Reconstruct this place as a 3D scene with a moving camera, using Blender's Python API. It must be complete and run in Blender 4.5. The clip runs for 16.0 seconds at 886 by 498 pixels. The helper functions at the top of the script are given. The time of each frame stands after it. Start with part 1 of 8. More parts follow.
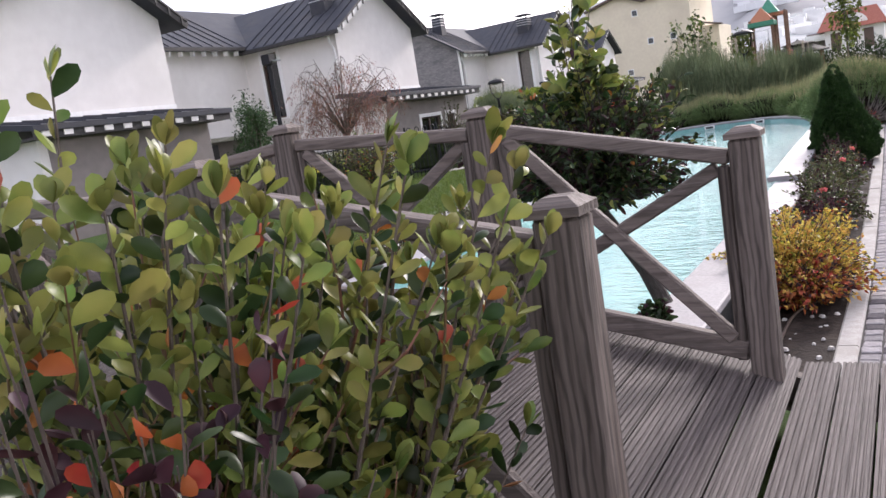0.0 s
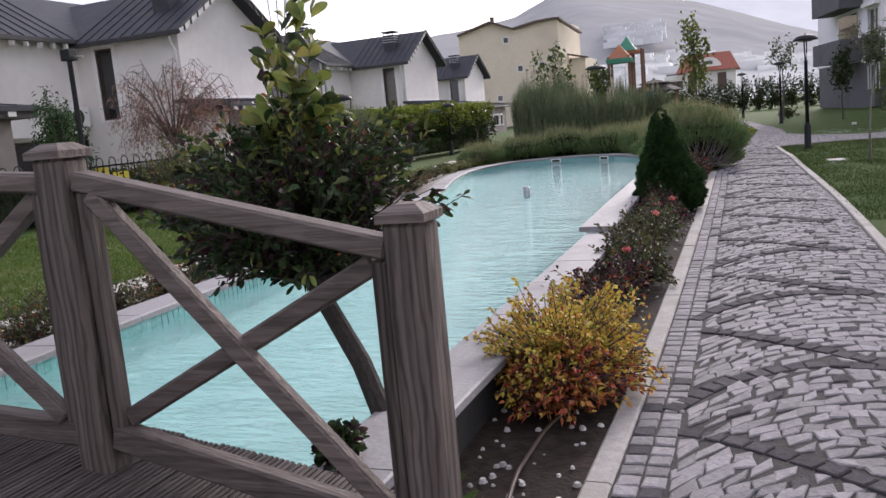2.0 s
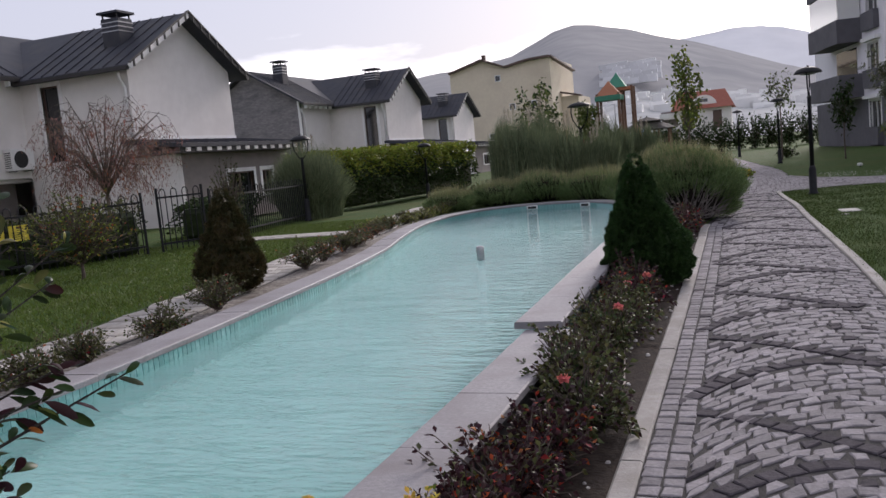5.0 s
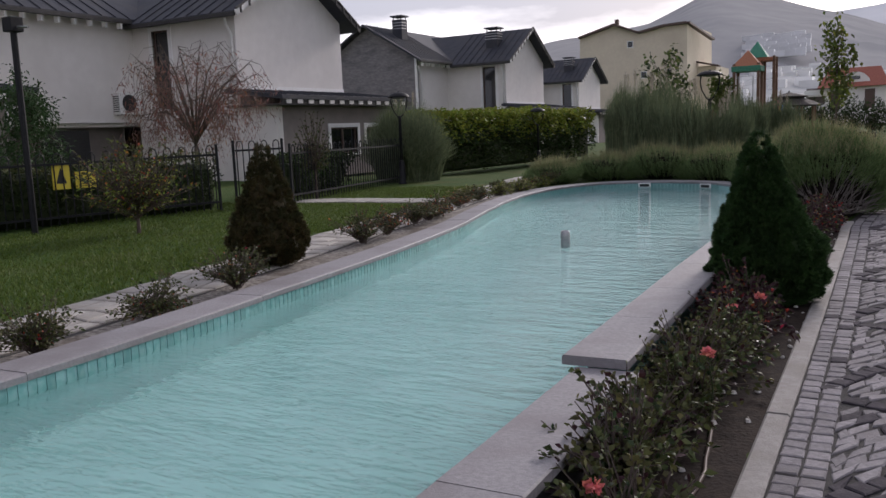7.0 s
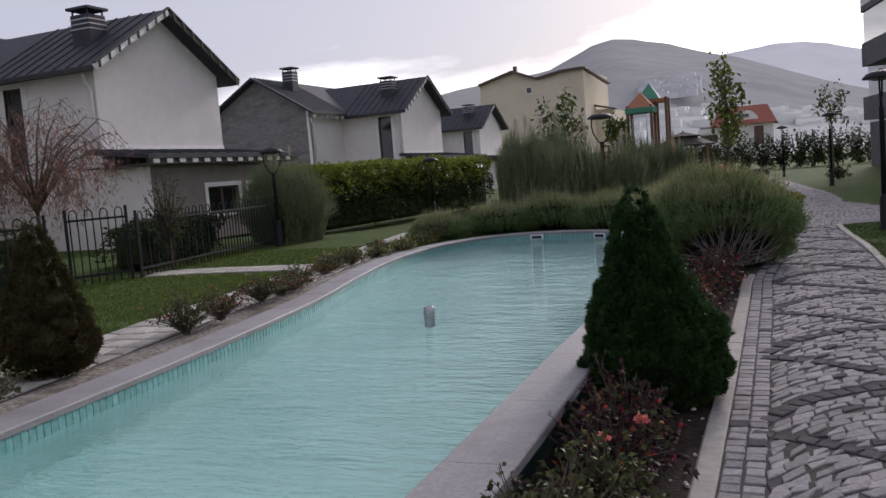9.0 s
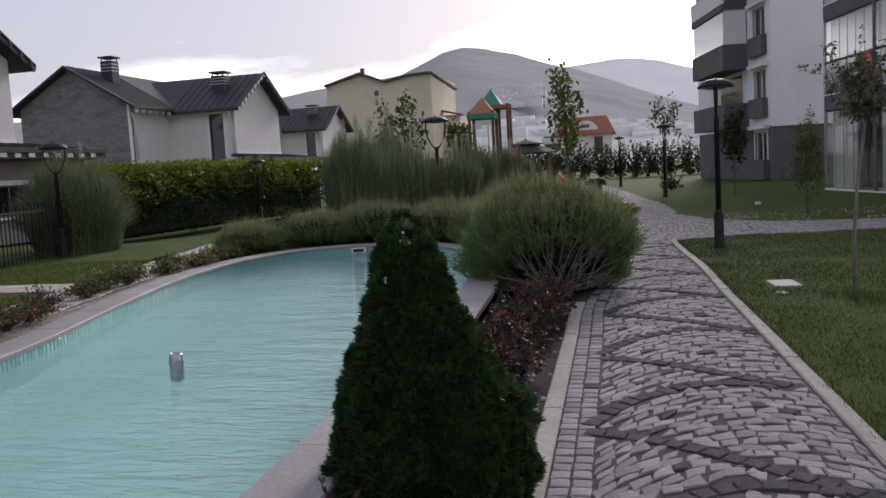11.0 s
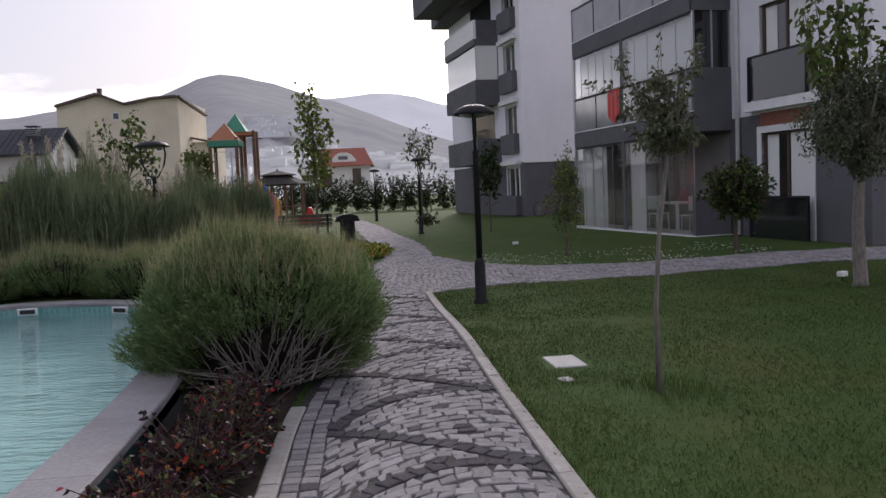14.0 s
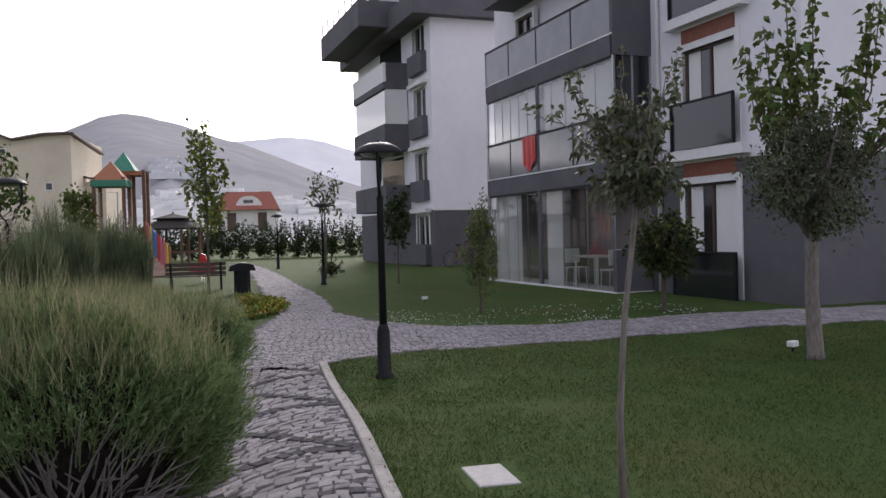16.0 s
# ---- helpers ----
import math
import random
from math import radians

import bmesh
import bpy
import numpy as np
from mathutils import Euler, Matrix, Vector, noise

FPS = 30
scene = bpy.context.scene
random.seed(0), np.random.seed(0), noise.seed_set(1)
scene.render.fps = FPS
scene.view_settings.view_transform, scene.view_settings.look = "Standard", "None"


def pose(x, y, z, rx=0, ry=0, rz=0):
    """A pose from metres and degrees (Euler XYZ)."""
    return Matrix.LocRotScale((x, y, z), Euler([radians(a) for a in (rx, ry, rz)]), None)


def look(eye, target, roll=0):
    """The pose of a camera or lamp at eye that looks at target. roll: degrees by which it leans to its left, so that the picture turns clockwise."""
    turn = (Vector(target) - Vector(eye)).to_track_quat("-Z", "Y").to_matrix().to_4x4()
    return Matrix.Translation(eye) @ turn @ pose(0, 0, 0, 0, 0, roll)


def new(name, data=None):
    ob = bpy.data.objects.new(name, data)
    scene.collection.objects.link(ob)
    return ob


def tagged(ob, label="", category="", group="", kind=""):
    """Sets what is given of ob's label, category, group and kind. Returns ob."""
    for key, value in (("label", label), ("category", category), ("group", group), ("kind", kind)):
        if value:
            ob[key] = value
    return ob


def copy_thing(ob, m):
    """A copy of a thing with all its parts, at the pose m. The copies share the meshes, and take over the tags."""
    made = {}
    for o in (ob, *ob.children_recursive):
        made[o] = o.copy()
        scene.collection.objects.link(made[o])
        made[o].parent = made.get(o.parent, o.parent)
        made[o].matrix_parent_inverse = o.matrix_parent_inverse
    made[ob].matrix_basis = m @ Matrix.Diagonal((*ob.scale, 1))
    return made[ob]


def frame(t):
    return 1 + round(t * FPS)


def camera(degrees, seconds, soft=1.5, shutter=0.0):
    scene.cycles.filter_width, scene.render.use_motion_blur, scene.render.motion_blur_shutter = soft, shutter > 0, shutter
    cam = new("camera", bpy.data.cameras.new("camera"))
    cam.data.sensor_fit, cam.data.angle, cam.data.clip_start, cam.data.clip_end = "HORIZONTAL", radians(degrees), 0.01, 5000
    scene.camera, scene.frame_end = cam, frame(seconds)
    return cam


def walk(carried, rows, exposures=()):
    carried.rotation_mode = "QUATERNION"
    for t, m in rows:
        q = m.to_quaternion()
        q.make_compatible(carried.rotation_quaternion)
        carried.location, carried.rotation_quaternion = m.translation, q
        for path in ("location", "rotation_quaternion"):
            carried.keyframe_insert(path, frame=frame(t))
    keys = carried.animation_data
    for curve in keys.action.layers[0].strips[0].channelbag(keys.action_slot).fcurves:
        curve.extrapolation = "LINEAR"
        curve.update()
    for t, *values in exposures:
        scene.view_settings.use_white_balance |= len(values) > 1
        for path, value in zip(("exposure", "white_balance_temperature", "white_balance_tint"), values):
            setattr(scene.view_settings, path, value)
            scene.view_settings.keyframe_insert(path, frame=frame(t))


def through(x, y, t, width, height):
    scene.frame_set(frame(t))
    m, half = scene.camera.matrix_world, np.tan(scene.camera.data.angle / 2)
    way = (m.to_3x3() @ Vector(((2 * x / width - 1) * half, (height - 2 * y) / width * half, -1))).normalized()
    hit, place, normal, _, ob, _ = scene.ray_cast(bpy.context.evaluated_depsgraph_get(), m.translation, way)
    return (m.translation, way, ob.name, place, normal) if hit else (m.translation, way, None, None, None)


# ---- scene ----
cam = camera(55.6, 16.0)
METRES, EYE, TILT, LEAN, TURN = 13.4, 1.5, 0.0, 0.0, 29.9
ROWS = [
    (0.0, 0.0, 0.0, 0.0, -1.38, -8.61, 9.12),
    (0.5, 0.0159, 0.0214, 0.0003, -6.89, -8.4, 9.88),
    (1.0, 0.0354, 0.0393, 0.0003, -6.2, -8.37, 7.46),
    (1.5, 0.0527, 0.0642, 0.0002, -7.43, -8.49, 6.66),
    (2.0, 0.0724, 0.0853, -0.0003, -9.75, -8.61, 5.24),
    (2.5, 0.0922, 0.1108, -0.0005, -8.65, -8.71, 5.41),
    (3.0, 0.1086, 0.1368, 0.0, -10.8, -8.68, 9.17),
    (3.5, 0.1262, 0.1605, 0.0014, -9.87, -8.52, 6.78),
    (4.0, 0.1388, 0.1906, 0.0023, -10.13, -7.61, 5.89),
    (6.5, 0.2029, 0.3271, 0.003, -6.88, -5.76, 2.62),
    (7.0, 0.216, 0.3573, 0.0008, -1.34, -7.95, 2.3),
    (7.5, 0.2251, 0.3848, 0.0011, 4.76, -8.68, 3.04),
    (8.0, 0.2414, 0.4148, 0.0013, -0.16, -8.95, 4.56),
    (8.5, 0.2578, 0.4364, 0.0035, -0.77, -8.57, 4.45),
    (9.0, 0.2727, 0.4684, 0.0059, -7.39, -5.03, 4.55),
    (11.5, 0.3583, 0.6093, 0.0059, -17.74, -5.62, 3.06),
    (12.0, 0.3809, 0.6375, 0.0066, -17.87, -5.76, 1.8),
    (12.5, 0.3969, 0.6644, 0.0086, -22.85, -5.53, 1.78),
    (13.0, 0.4145, 0.6895, 0.009, -26.22, -5.23, 1.66),
    (13.5, 0.4316, 0.7163, 0.0097, -26.78, -4.38, 1.99),
    (14.0, 0.4468, 0.7426, 0.0109, -33.62, -4.19, 2.44),
    (14.5, 0.4702, 0.7649, 0.0111, -35.02, -2.37, 0.94),
    (15.0, 0.4896, 0.7954, 0.0128, -35.94, -2.29, 2.26),
    (15.5, 0.5076, 0.8172, 0.0144, -39.85, -2.39, 2.45),
    (16.0, 0.5242, 0.8424, 0.0159, -39.8, -1.25, 1.47),
]
walk(cam, [(t, pose(0, 0, EYE, TILT, LEAN, TURN) @ pose(METRES * x, METRES * y, METRES * z, 90 + pitch, roll, yaw)) for t, x, y, z, yaw, pitch, roll in ROWS],
     [(t, e, 6320, 19) for t, e in ((0.0, 1.9), (0.5, 1.54), (1.0, 1.42), (1.5, 1.42), (2.0, 1.34), (2.5, 1.24), (3.0, 1.18), (4.0, 1.13), (6.5, 0.42), (7.0, 0.6), (7.5, 1.15), (8.0, 1.14), (8.5, 0.96), (9.0, 0.58), (11.5, 0.7), (12.5, 0.88), (13.0, 0.82), (14.0, 0.8), (15.0, 0.85), (16.0, 1.06))])

# ---- sky and sun ----
SUN_AZ, SUN_EL = 8.0, 24.0
world = bpy.data.worlds.new("sky")
scene.world = world
world.use_nodes = True
wt = world.node_tree
wt.nodes.clear()


def wnode(kind, **props):
    n = wt.nodes.new(kind)
    for k, v in props.items():
        setattr(n, k, v)
    return n


w_out = wnode("ShaderNodeOutputWorld")
w_bg = wnode("ShaderNodeBackground")
w_bg.inputs["Strength"].default_value = 0.14
w_sky = wnode("ShaderNodeTexSky", sky_type="NISHITA", sun_disc=False, sun_elevation=radians(SUN_EL), sun_rotation=radians(SUN_AZ), dust_density=3.0)
w_co = wnode("ShaderNodeTexCoord")
w_map = wnode("ShaderNodeMapping")
w_map.inputs["Scale"].default_value = (1.0, 1.0, 3.6)
w_map.inputs["Location"].default_value = (0.35, 0.1, 0.2)
w_n = wnode("ShaderNodeTexNoise")
w_n.inputs["Scale"].default_value = 1.7
w_n.inputs["Detail"].default_value = 8.0
w_n.inputs["Roughness"].default_value = 0.52
w_ramp = wnode("ShaderNodeValToRGB")
w_ramp.color_ramp.elements[0].position = 0.46
w_ramp.color_ramp.elements[0].color = (2.5, 2.6, 2.9, 1)
w_ramp.color_ramp.elements[1].position = 0.63
w_ramp.color_ramp.elements[1].color = (10.0, 9.8, 9.6, 1)
w_mix = wnode("ShaderNodeMixRGB")
w_mix.inputs["Fac"].default_value = 0.9
wt.links.new(w_co.outputs["Generated"], w_map.inputs["Vector"])
wt.links.new(w_map.outputs["Vector"], w_n.inputs["Vector"])
# cloud cover thins towards the sun and the horizon, and thickens to the west
w_sun = wnode("ShaderNodeVectorMath", operation="DOT_PRODUCT")
w_sun.inputs[1].default_value = (math.sin(radians(SUN_AZ)) * math.cos(radians(SUN_EL)), math.cos(radians(SUN_AZ)) * math.cos(radians(SUN_EL)), math.sin(radians(SUN_EL)))
w_sep = wnode("ShaderNodeSeparateXYZ")
w_a = wnode("ShaderNodeMath", operation="MULTIPLY_ADD")
w_a.inputs[1].default_value = 0.13
w_b = wnode("ShaderNodeMath", operation="MULTIPLY_ADD")
w_b.inputs[1].default_value = -2.8
w_c = wnode("ShaderNodeMath", operation="ADD")
w_c.inputs[1].default_value = 0.18
wt.links.new(w_co.outputs["Generated"], w_sun.inputs[0])
wt.links.new(w_co.outputs["Generated"], w_sep.inputs[0])
wt.links.new(w_sun.outputs["Value"], w_a.inputs[0])
w_pos = wnode("ShaderNodeMath", operation="MAXIMUM")
w_pos.inputs[1].default_value = 0.0
w_pow = wnode("ShaderNodeMath", operation="POWER")
w_pow.inputs[1].default_value = 14.0
w_glow = wnode("ShaderNodeMath", operation="MULTIPLY_ADD")
w_glow.inputs[1].default_value = 0.5
wt.links.new(w_sun.outputs["Value"], w_pos.inputs[0])
wt.links.new(w_pos.outputs[0], w_pow.inputs[0])
wt.links.new(w_pow.outputs[0], w_glow.inputs[0])
wt.links.new(w_n.outputs["Fac"], w_a.inputs[2])
w_low = wnode("ShaderNodeMath", operation="MINIMUM")
w_low.inputs[1].default_value = 0.22
w_x = wnode("ShaderNodeMath", operation="MULTIPLY_ADD")
w_x.inputs[1].default_value = 0.24
wt.links.new(w_sep.outputs["Z"], w_low.inputs[0])
wt.links.new(w_low.outputs[0], w_b.inputs[0])
wt.links.new(w_sep.outputs["X"], w_x.inputs[0])
wt.links.new(w_a.outputs[0], w_b.inputs[2])
wt.links.new(w_b.outputs[0], w_x.inputs[2])
wt.links.new(w_x.outputs[0], w_c.inputs[0])
wt.links.new(w_c.outputs[0], w_glow.inputs[2])
wt.links.new(w_glow.outputs[0], w_ramp.inputs["Fac"])
wt.links.new(w_sky.outputs["Color"], w_mix.inputs["Color1"])
wt.links.new(w_ramp.outputs["Color"], w_mix.inputs["Color2"])
wt.links.new(w_mix.outputs["Color"], w_bg.inputs["Color"])
wt.links.new(w_bg.outputs["Background"], w_out.inputs["Surface"])

sun = new("sun", bpy.data.lights.new("sun", "SUN"))
sun.data.energy, sun.data.angle, sun.data.color = 1.4, radians(14), (1.0, 0.95, 0.88)
_sd = Vector((math.sin(radians(SUN_AZ)) * math.cos(radians(SUN_EL)), math.cos(radians(SUN_AZ)) * math.cos(radians(SUN_EL)), math.sin(radians(SUN_EL))))
sun.matrix_world = look(_sd * 50, (0, 0, 0))

# ---- materials ----


def mat(name, base, rough=0.7, var=None, scale=6.0, bump=0.0, bscale=60.0, metal=0.0, spec=0.5, rand=0.0, island=0.0, hue=0.0,
        stain=None, sscale=1.2, stretch=None, coat=0.0):
    """A procedural surface: base colour, a second colour mixed in by fine noise, a stain colour by coarse noise, bump, and a shift per object or island."""
    m = bpy.data.materials.new(name)
    m.use_nodes = True
    nt = m.node_tree
    b = nt.nodes["Principled BSDF"]
    L = nt.links.new
    b.inputs["Roughness"].default_value = rough
    b.inputs["Metallic"].default_value = metal
    b.inputs["Specular IOR Level"].default_value = spec
    b.inputs["Coat Weight"].default_value = coat
    co = nt.nodes.new("ShaderNodeTexCoord")
    vec = co.outputs["Object"]
    if stretch:
        mp = nt.nodes.new("ShaderNodeMapping")
        mp.inputs["Scale"].default_value = stretch
        L(vec, mp.inputs["Vector"])
        vec = mp.outputs["Vector"]

    def noise_fac(s, lo, hi, detail=5.0):
        n = nt.nodes.new("ShaderNodeTexNoise")
        n.inputs["Scale"].default_value = s
        n.inputs["Detail"].default_value = detail
        L(vec, n.inputs["Vector"])
        r = nt.nodes.new("ShaderNodeMapRange")
        r.inputs["From Min"].default_value, r.inputs["From Max"].default_value = lo, hi
        L(n.outputs["Fac"], r.inputs["Value"])
        return r.outputs["Result"]

    def mix(fac, a, c):
        n = nt.nodes.new("ShaderNodeMixRGB")
        for sock, v in (("Fac", fac), ("Color1", a), ("Color2", c)):
            if isinstance(v, (tuple, list)):
                n.inputs[sock].default_value = (*v[:3], 1)
            elif isinstance(v, float):
                n.inputs[sock].default_value = v
            else:
                L(v, n.inputs[sock])
        return n.outputs["Color"]

    col = tuple(base)
    if var:
        col = mix(noise_fac(scale, 0.35, 0.65), col, var)
    if stain:
        col = mix(noise_fac(sscale, 0.48, 0.72, 6.0), col, stain)
    if rand or island or hue:
        src = nt.nodes.new("ShaderNodeNewGeometry").outputs["Random Per Island"] if island else nt.nodes.new("ShaderNodeObjectInfo").outputs["Random"]
        hs = nt.nodes.new("ShaderNodeHueSaturation")
        amount = max(rand, island)
        r = nt.nodes.new("ShaderNodeMapRange")
        r.inputs["To Min"].default_value, r.inputs["To Max"].default_value = 1 - amount, 1 + amount
        L(src, r.inputs["Value"])
        L(r.outputs["Result"], hs.inputs["Value"])
        if hue:
            w = nt.nodes.new("ShaderNodeMath")
            w.operation = "MULTIPLY"
            w.inputs[1].default_value = 7.31
            L(src, w.inputs[0])
            f = nt.nodes.new("ShaderNodeMath")
            f.operation = "FRACT"
            L(w.outputs[0], f.inputs[0])
            r2 = nt.nodes.new("ShaderNodeMapRange")
            r2.inputs["To Min"].default_value, r2.inputs["To Max"].default_value = 0.5 - hue, 0.5 + hue
            L(f.outputs[0], r2.inputs["Value"])
            L(r2.outputs["Result"], hs.inputs["Hue"])
        if isinstance(col, tuple):
            hs.inputs["Color"].default_value = (*col, 1)
        else:
            L(col, hs.inputs["Color"])
        col = hs.outputs["Color"]
    if isinstance(col, tuple):
        b.inputs["Base Color"].default_value = (*col, 1)
    else:
        L(col, b.inputs["Base Color"])
    if bump:
        n = nt.nodes.new("ShaderNodeTexNoise")
        n.inputs["Scale"].default_value = bscale
        n.inputs["Detail"].default_value = 6.0
        L(vec, n.inputs["Vector"])
        bp = nt.nodes.new("ShaderNodeBump")
        bp.inputs["Strength"].default_value = bump
        bp.inputs["Distance"].default_value = 0.01
        L(n.outputs["Fac"], bp.inputs["Height"])
        L(bp.outputs["Normal"], b.inputs["Normal"])
    return m


def leaf_mat(name, c1, c2, island=0.35, hue=0.03, rough=0.55, through=0.25):
    """Leaves: a colour that varies leaf by leaf, with some light coming through."""
    m = mat(name, c1, rough=rough, var=c2, scale=9.0, island=island, hue=hue, spec=0.22)
    nt = m.node_tree
    b = nt.nodes["Principled BSDF"]
    out = nt.nodes["Material Output"]
    tr = nt.nodes.new("ShaderNodeBsdfTranslucent")
    mx = nt.nodes.new("ShaderNodeMixShader")
    mx.inputs["Fac"].default_value = through
    nt.links.new(b.inputs["Base Color"].links[0].from_socket, tr.inputs["Color"])
    nt.links.new(b.outputs["BSDF"], mx.inputs[1])
    nt.links.new(tr.outputs["BSDF"], mx.inputs[2])
    nt.links.new(mx.outputs["Shader"], out.inputs["Surface"])
    return m


def wood_mat(name, base, dark, axis, rings=24.0, deep=0.78):
    """Weathered timber, with grain that runs along one axis."""
    m = mat(name, base, rough=0.75, var=dark, scale=5.0, bump=0.8, bscale=9.0, rand=0.12, spec=0.3,
            stretch=tuple(0.35 if i == axis else 7.0 for i in range(3)), stain=tuple(c * 0.7 for c in base), sscale=0.6)
    nt = m.node_tree
    b = nt.nodes["Principled BSDF"]
    src = b.inputs["Base Color"].links[0].from_socket
    co = nt.nodes.new("ShaderNodeTexCoord")
    mp = nt.nodes.new("ShaderNodeMapping")
    mp.inputs["Scale"].default_value = tuple(0.16 if i == axis else 1.0 for i in range(3))
    mp.inputs["Location"].default_value = (0.013, 0.021, 0.0)
    wave = nt.nodes.new("ShaderNodeTexWave")
    wave.bands_direction = "Y" if axis == 0 else "X"
    wave.inputs["Scale"].default_value = rings
    wave.inputs["Distortion"].default_value = 9.0
    wave.inputs["Detail"].default_value = 3.0
    wave.inputs["Detail Scale"].default_value = 1.3
    ramp = nt.nodes.new("ShaderNodeMapRange")
    ramp.inputs["From Min"].default_value, ramp.inputs["From Max"].default_value = 0.0, 0.6
    ramp.inputs["To Min"].default_value, ramp.inputs["To Max"].default_value = deep, 1.08
    mul = nt.nodes.new("ShaderNodeVectorMath")
    mul.operation = "MULTIPLY"
    nt.links.new(co.outputs["Object"], mp.inputs["Vector"])
    nt.links.new(mp.outputs["Vector"], wave.inputs["Vector"])
    nt.links.new(wave.outputs["Fac"], ramp.inputs["Value"])
    nt.links.new(src, mul.inputs[0])
    nt.links.new(ramp.outputs["Result"], mul.inputs[1])
    nt.links.new(mul.outputs[0], b.inputs["Base Color"])
    return m


M = {}
M["lawn"] = mat("lawn_turf", (0.034, 0.066, 0.013), 0.95, (0.056, 0.094, 0.02), 22.0, 1.0, 90.0, stain=(0.072, 0.085, 0.022), sscale=0.8, spec=0.15)
M["grass"] = leaf_mat("grass_blades", (0.042, 0.074, 0.013), (0.07, 0.1, 0.022), 0.35, 0.02)
# lighter copy of the grass: the light on the far lawn is in its colour
M["grass_lit"] = leaf_mat("lit_grass_blades", (0.075, 0.115, 0.018), (0.105, 0.15, 0.028), 0.3, 0.02)
M["soil"] = mat("garden_soil", (0.02, 0.014, 0.011), 0.95, (0.045, 0.032, 0.024), 18.0, 1.0, 45.0, stain=(0.024, 0.017, 0.014), sscale=3.0, spec=0.2)
M["joint"] = mat("path_joint_sand", (0.026, 0.023, 0.022), 0.95, (0.05, 0.045, 0.042), 25.0, 0.6, 90.0)
M["cobble"] = mat("grey_granite_cobble", (0.21, 0.193, 0.197), 0.85, (0.29, 0.268, 0.272), 38.0, 0.5, 70.0, spec=0.2, rand=0.24, hue=0.01, stain=(0.22, 0.2, 0.2), sscale=7.0)
M["cobble_i"] = mat("grey_granite_cobbles", (0.21, 0.193, 0.197), 0.85, (0.29, 0.268, 0.272), 38.0, 0.5, 70.0, spec=0.2, island=0.24, hue=0.01, stain=(0.22, 0.2, 0.2), sscale=7.0)
M["cobble_dark"] = mat("dark_basalt_cobble", (0.06, 0.052, 0.058), 0.9, (0.085, 0.076, 0.082), 38.0, 0.5, 70.0, spec=0.12, rand=0.2)
M["cobble_dark_i"] = mat("dark_basalt_cobbles", (0.06, 0.052, 0.058), 0.9, (0.085, 0.076, 0.082), 38.0, 0.5, 70.0, spec=0.12, island=0.2)
M["kerb"] = mat("concrete_kerb", (0.29, 0.265, 0.245), 0.85, (0.36, 0.335, 0.31), 20.0, 0.4, 80.0, rand=0.08, stain=(0.25, 0.23, 0.2), sscale=3.0)
M["granite"] = mat("pale_granite_slab", (0.225, 0.212, 0.218), 0.6, (0.29, 0.272, 0.278), 45.0, 0.25, 120.0, rand=0.08, stain=(0.2, 0.178, 0.18), sscale=2.5)
M["flag"] = mat("pale_flagstone", (0.33, 0.305, 0.275), 0.8, (0.42, 0.39, 0.35), 15.0, 0.5, 60.0, rand=0.18, stain=(0.3, 0.27, 0.23), sscale=4.0)
M["flag_i"] = mat("pale_flagstones", (0.42, 0.39, 0.35), 0.8, (0.5, 0.47, 0.42), 15.0, 0.5, 60.0, island=0.18, stain=(0.3, 0.27, 0.23), sscale=4.0)
M["membrane"] = mat("black_pool_liner", (0.02, 0.02, 0.022), 0.6, (0.035, 0.033, 0.032), 9.0, 0.3, 40.0)
M["basin"] = mat("turquoise_basin_plaster", (0.27, 0.47, 0.465), 0.6, (0.32, 0.53, 0.52), 3.0, 0.0, stain=(0.22, 0.41, 0.4), sscale=0.9)
# turquoise tile, its colour darkened for the shade under the coping
M["pooltile"] = mat("turquoise_mosaic_tile", (0.15, 0.36, 0.34), 0.3, (0.26, 0.46, 0.44), 20.0, rand=0.15)
M["plaster"] = mat("white_render", (0.68, 0.65, 0.625), 0.9, (0.72, 0.69, 0.665), 3.0, 0.1, 120.0, stain=(0.63, 0.6, 0.575), sscale=0.5)
M["taupe"] = mat("taupe_render", (0.2, 0.175, 0.165), 0.9, (0.23, 0.2, 0.19), 4.0, 0.25, 90.0, stain=(0.17, 0.15, 0.14), sscale=0.7)
M["slate_wall"] = mat("grey_stone_cladding", (0.16, 0.15, 0.155), 0.85, (0.24, 0.225, 0.225), 6.0, 0.6, 14.0, stain=(0.12, 0.115, 0.12), sscale=1.6, stretch=(1, 1, 3))
M["roof"] = mat("dark_metal_roof", (0.034, 0.036, 0.046), 0.62, (0.045, 0.047, 0.057), 3.0, 0.1, 30.0, spec=0.25, stain=(0.055, 0.053, 0.056), sscale=1.1)
M["fascia"] = mat("black_painted_timber", (0.022, 0.02, 0.02), 0.6, (0.035, 0.032, 0.03), 12.0)
M["trimwhite"] = mat("white_painted_trim", (0.72, 0.71, 0.7), 0.6, (0.78, 0.77, 0.76), 8.0)
M["glassdark"] = mat("dark_window_glass", (0.015, 0.017, 0.02), 0.06, spec=0.8)
M["door_brown"] = mat("brown_window_frame", (0.07, 0.04, 0.03), 0.5, (0.09, 0.055, 0.04), 12.0)
M["yellow"] = mat("cream_yellow_render", (0.62, 0.54, 0.42), 0.9, (0.66, 0.58, 0.45), 3.0, 0.15, 50.0, stain=(0.57, 0.49, 0.38), sscale=0.4)
M["terracotta"] = mat("red_clay_roof", (0.25, 0.075, 0.05), 0.9, (0.3, 0.1, 0.065), 4.0)
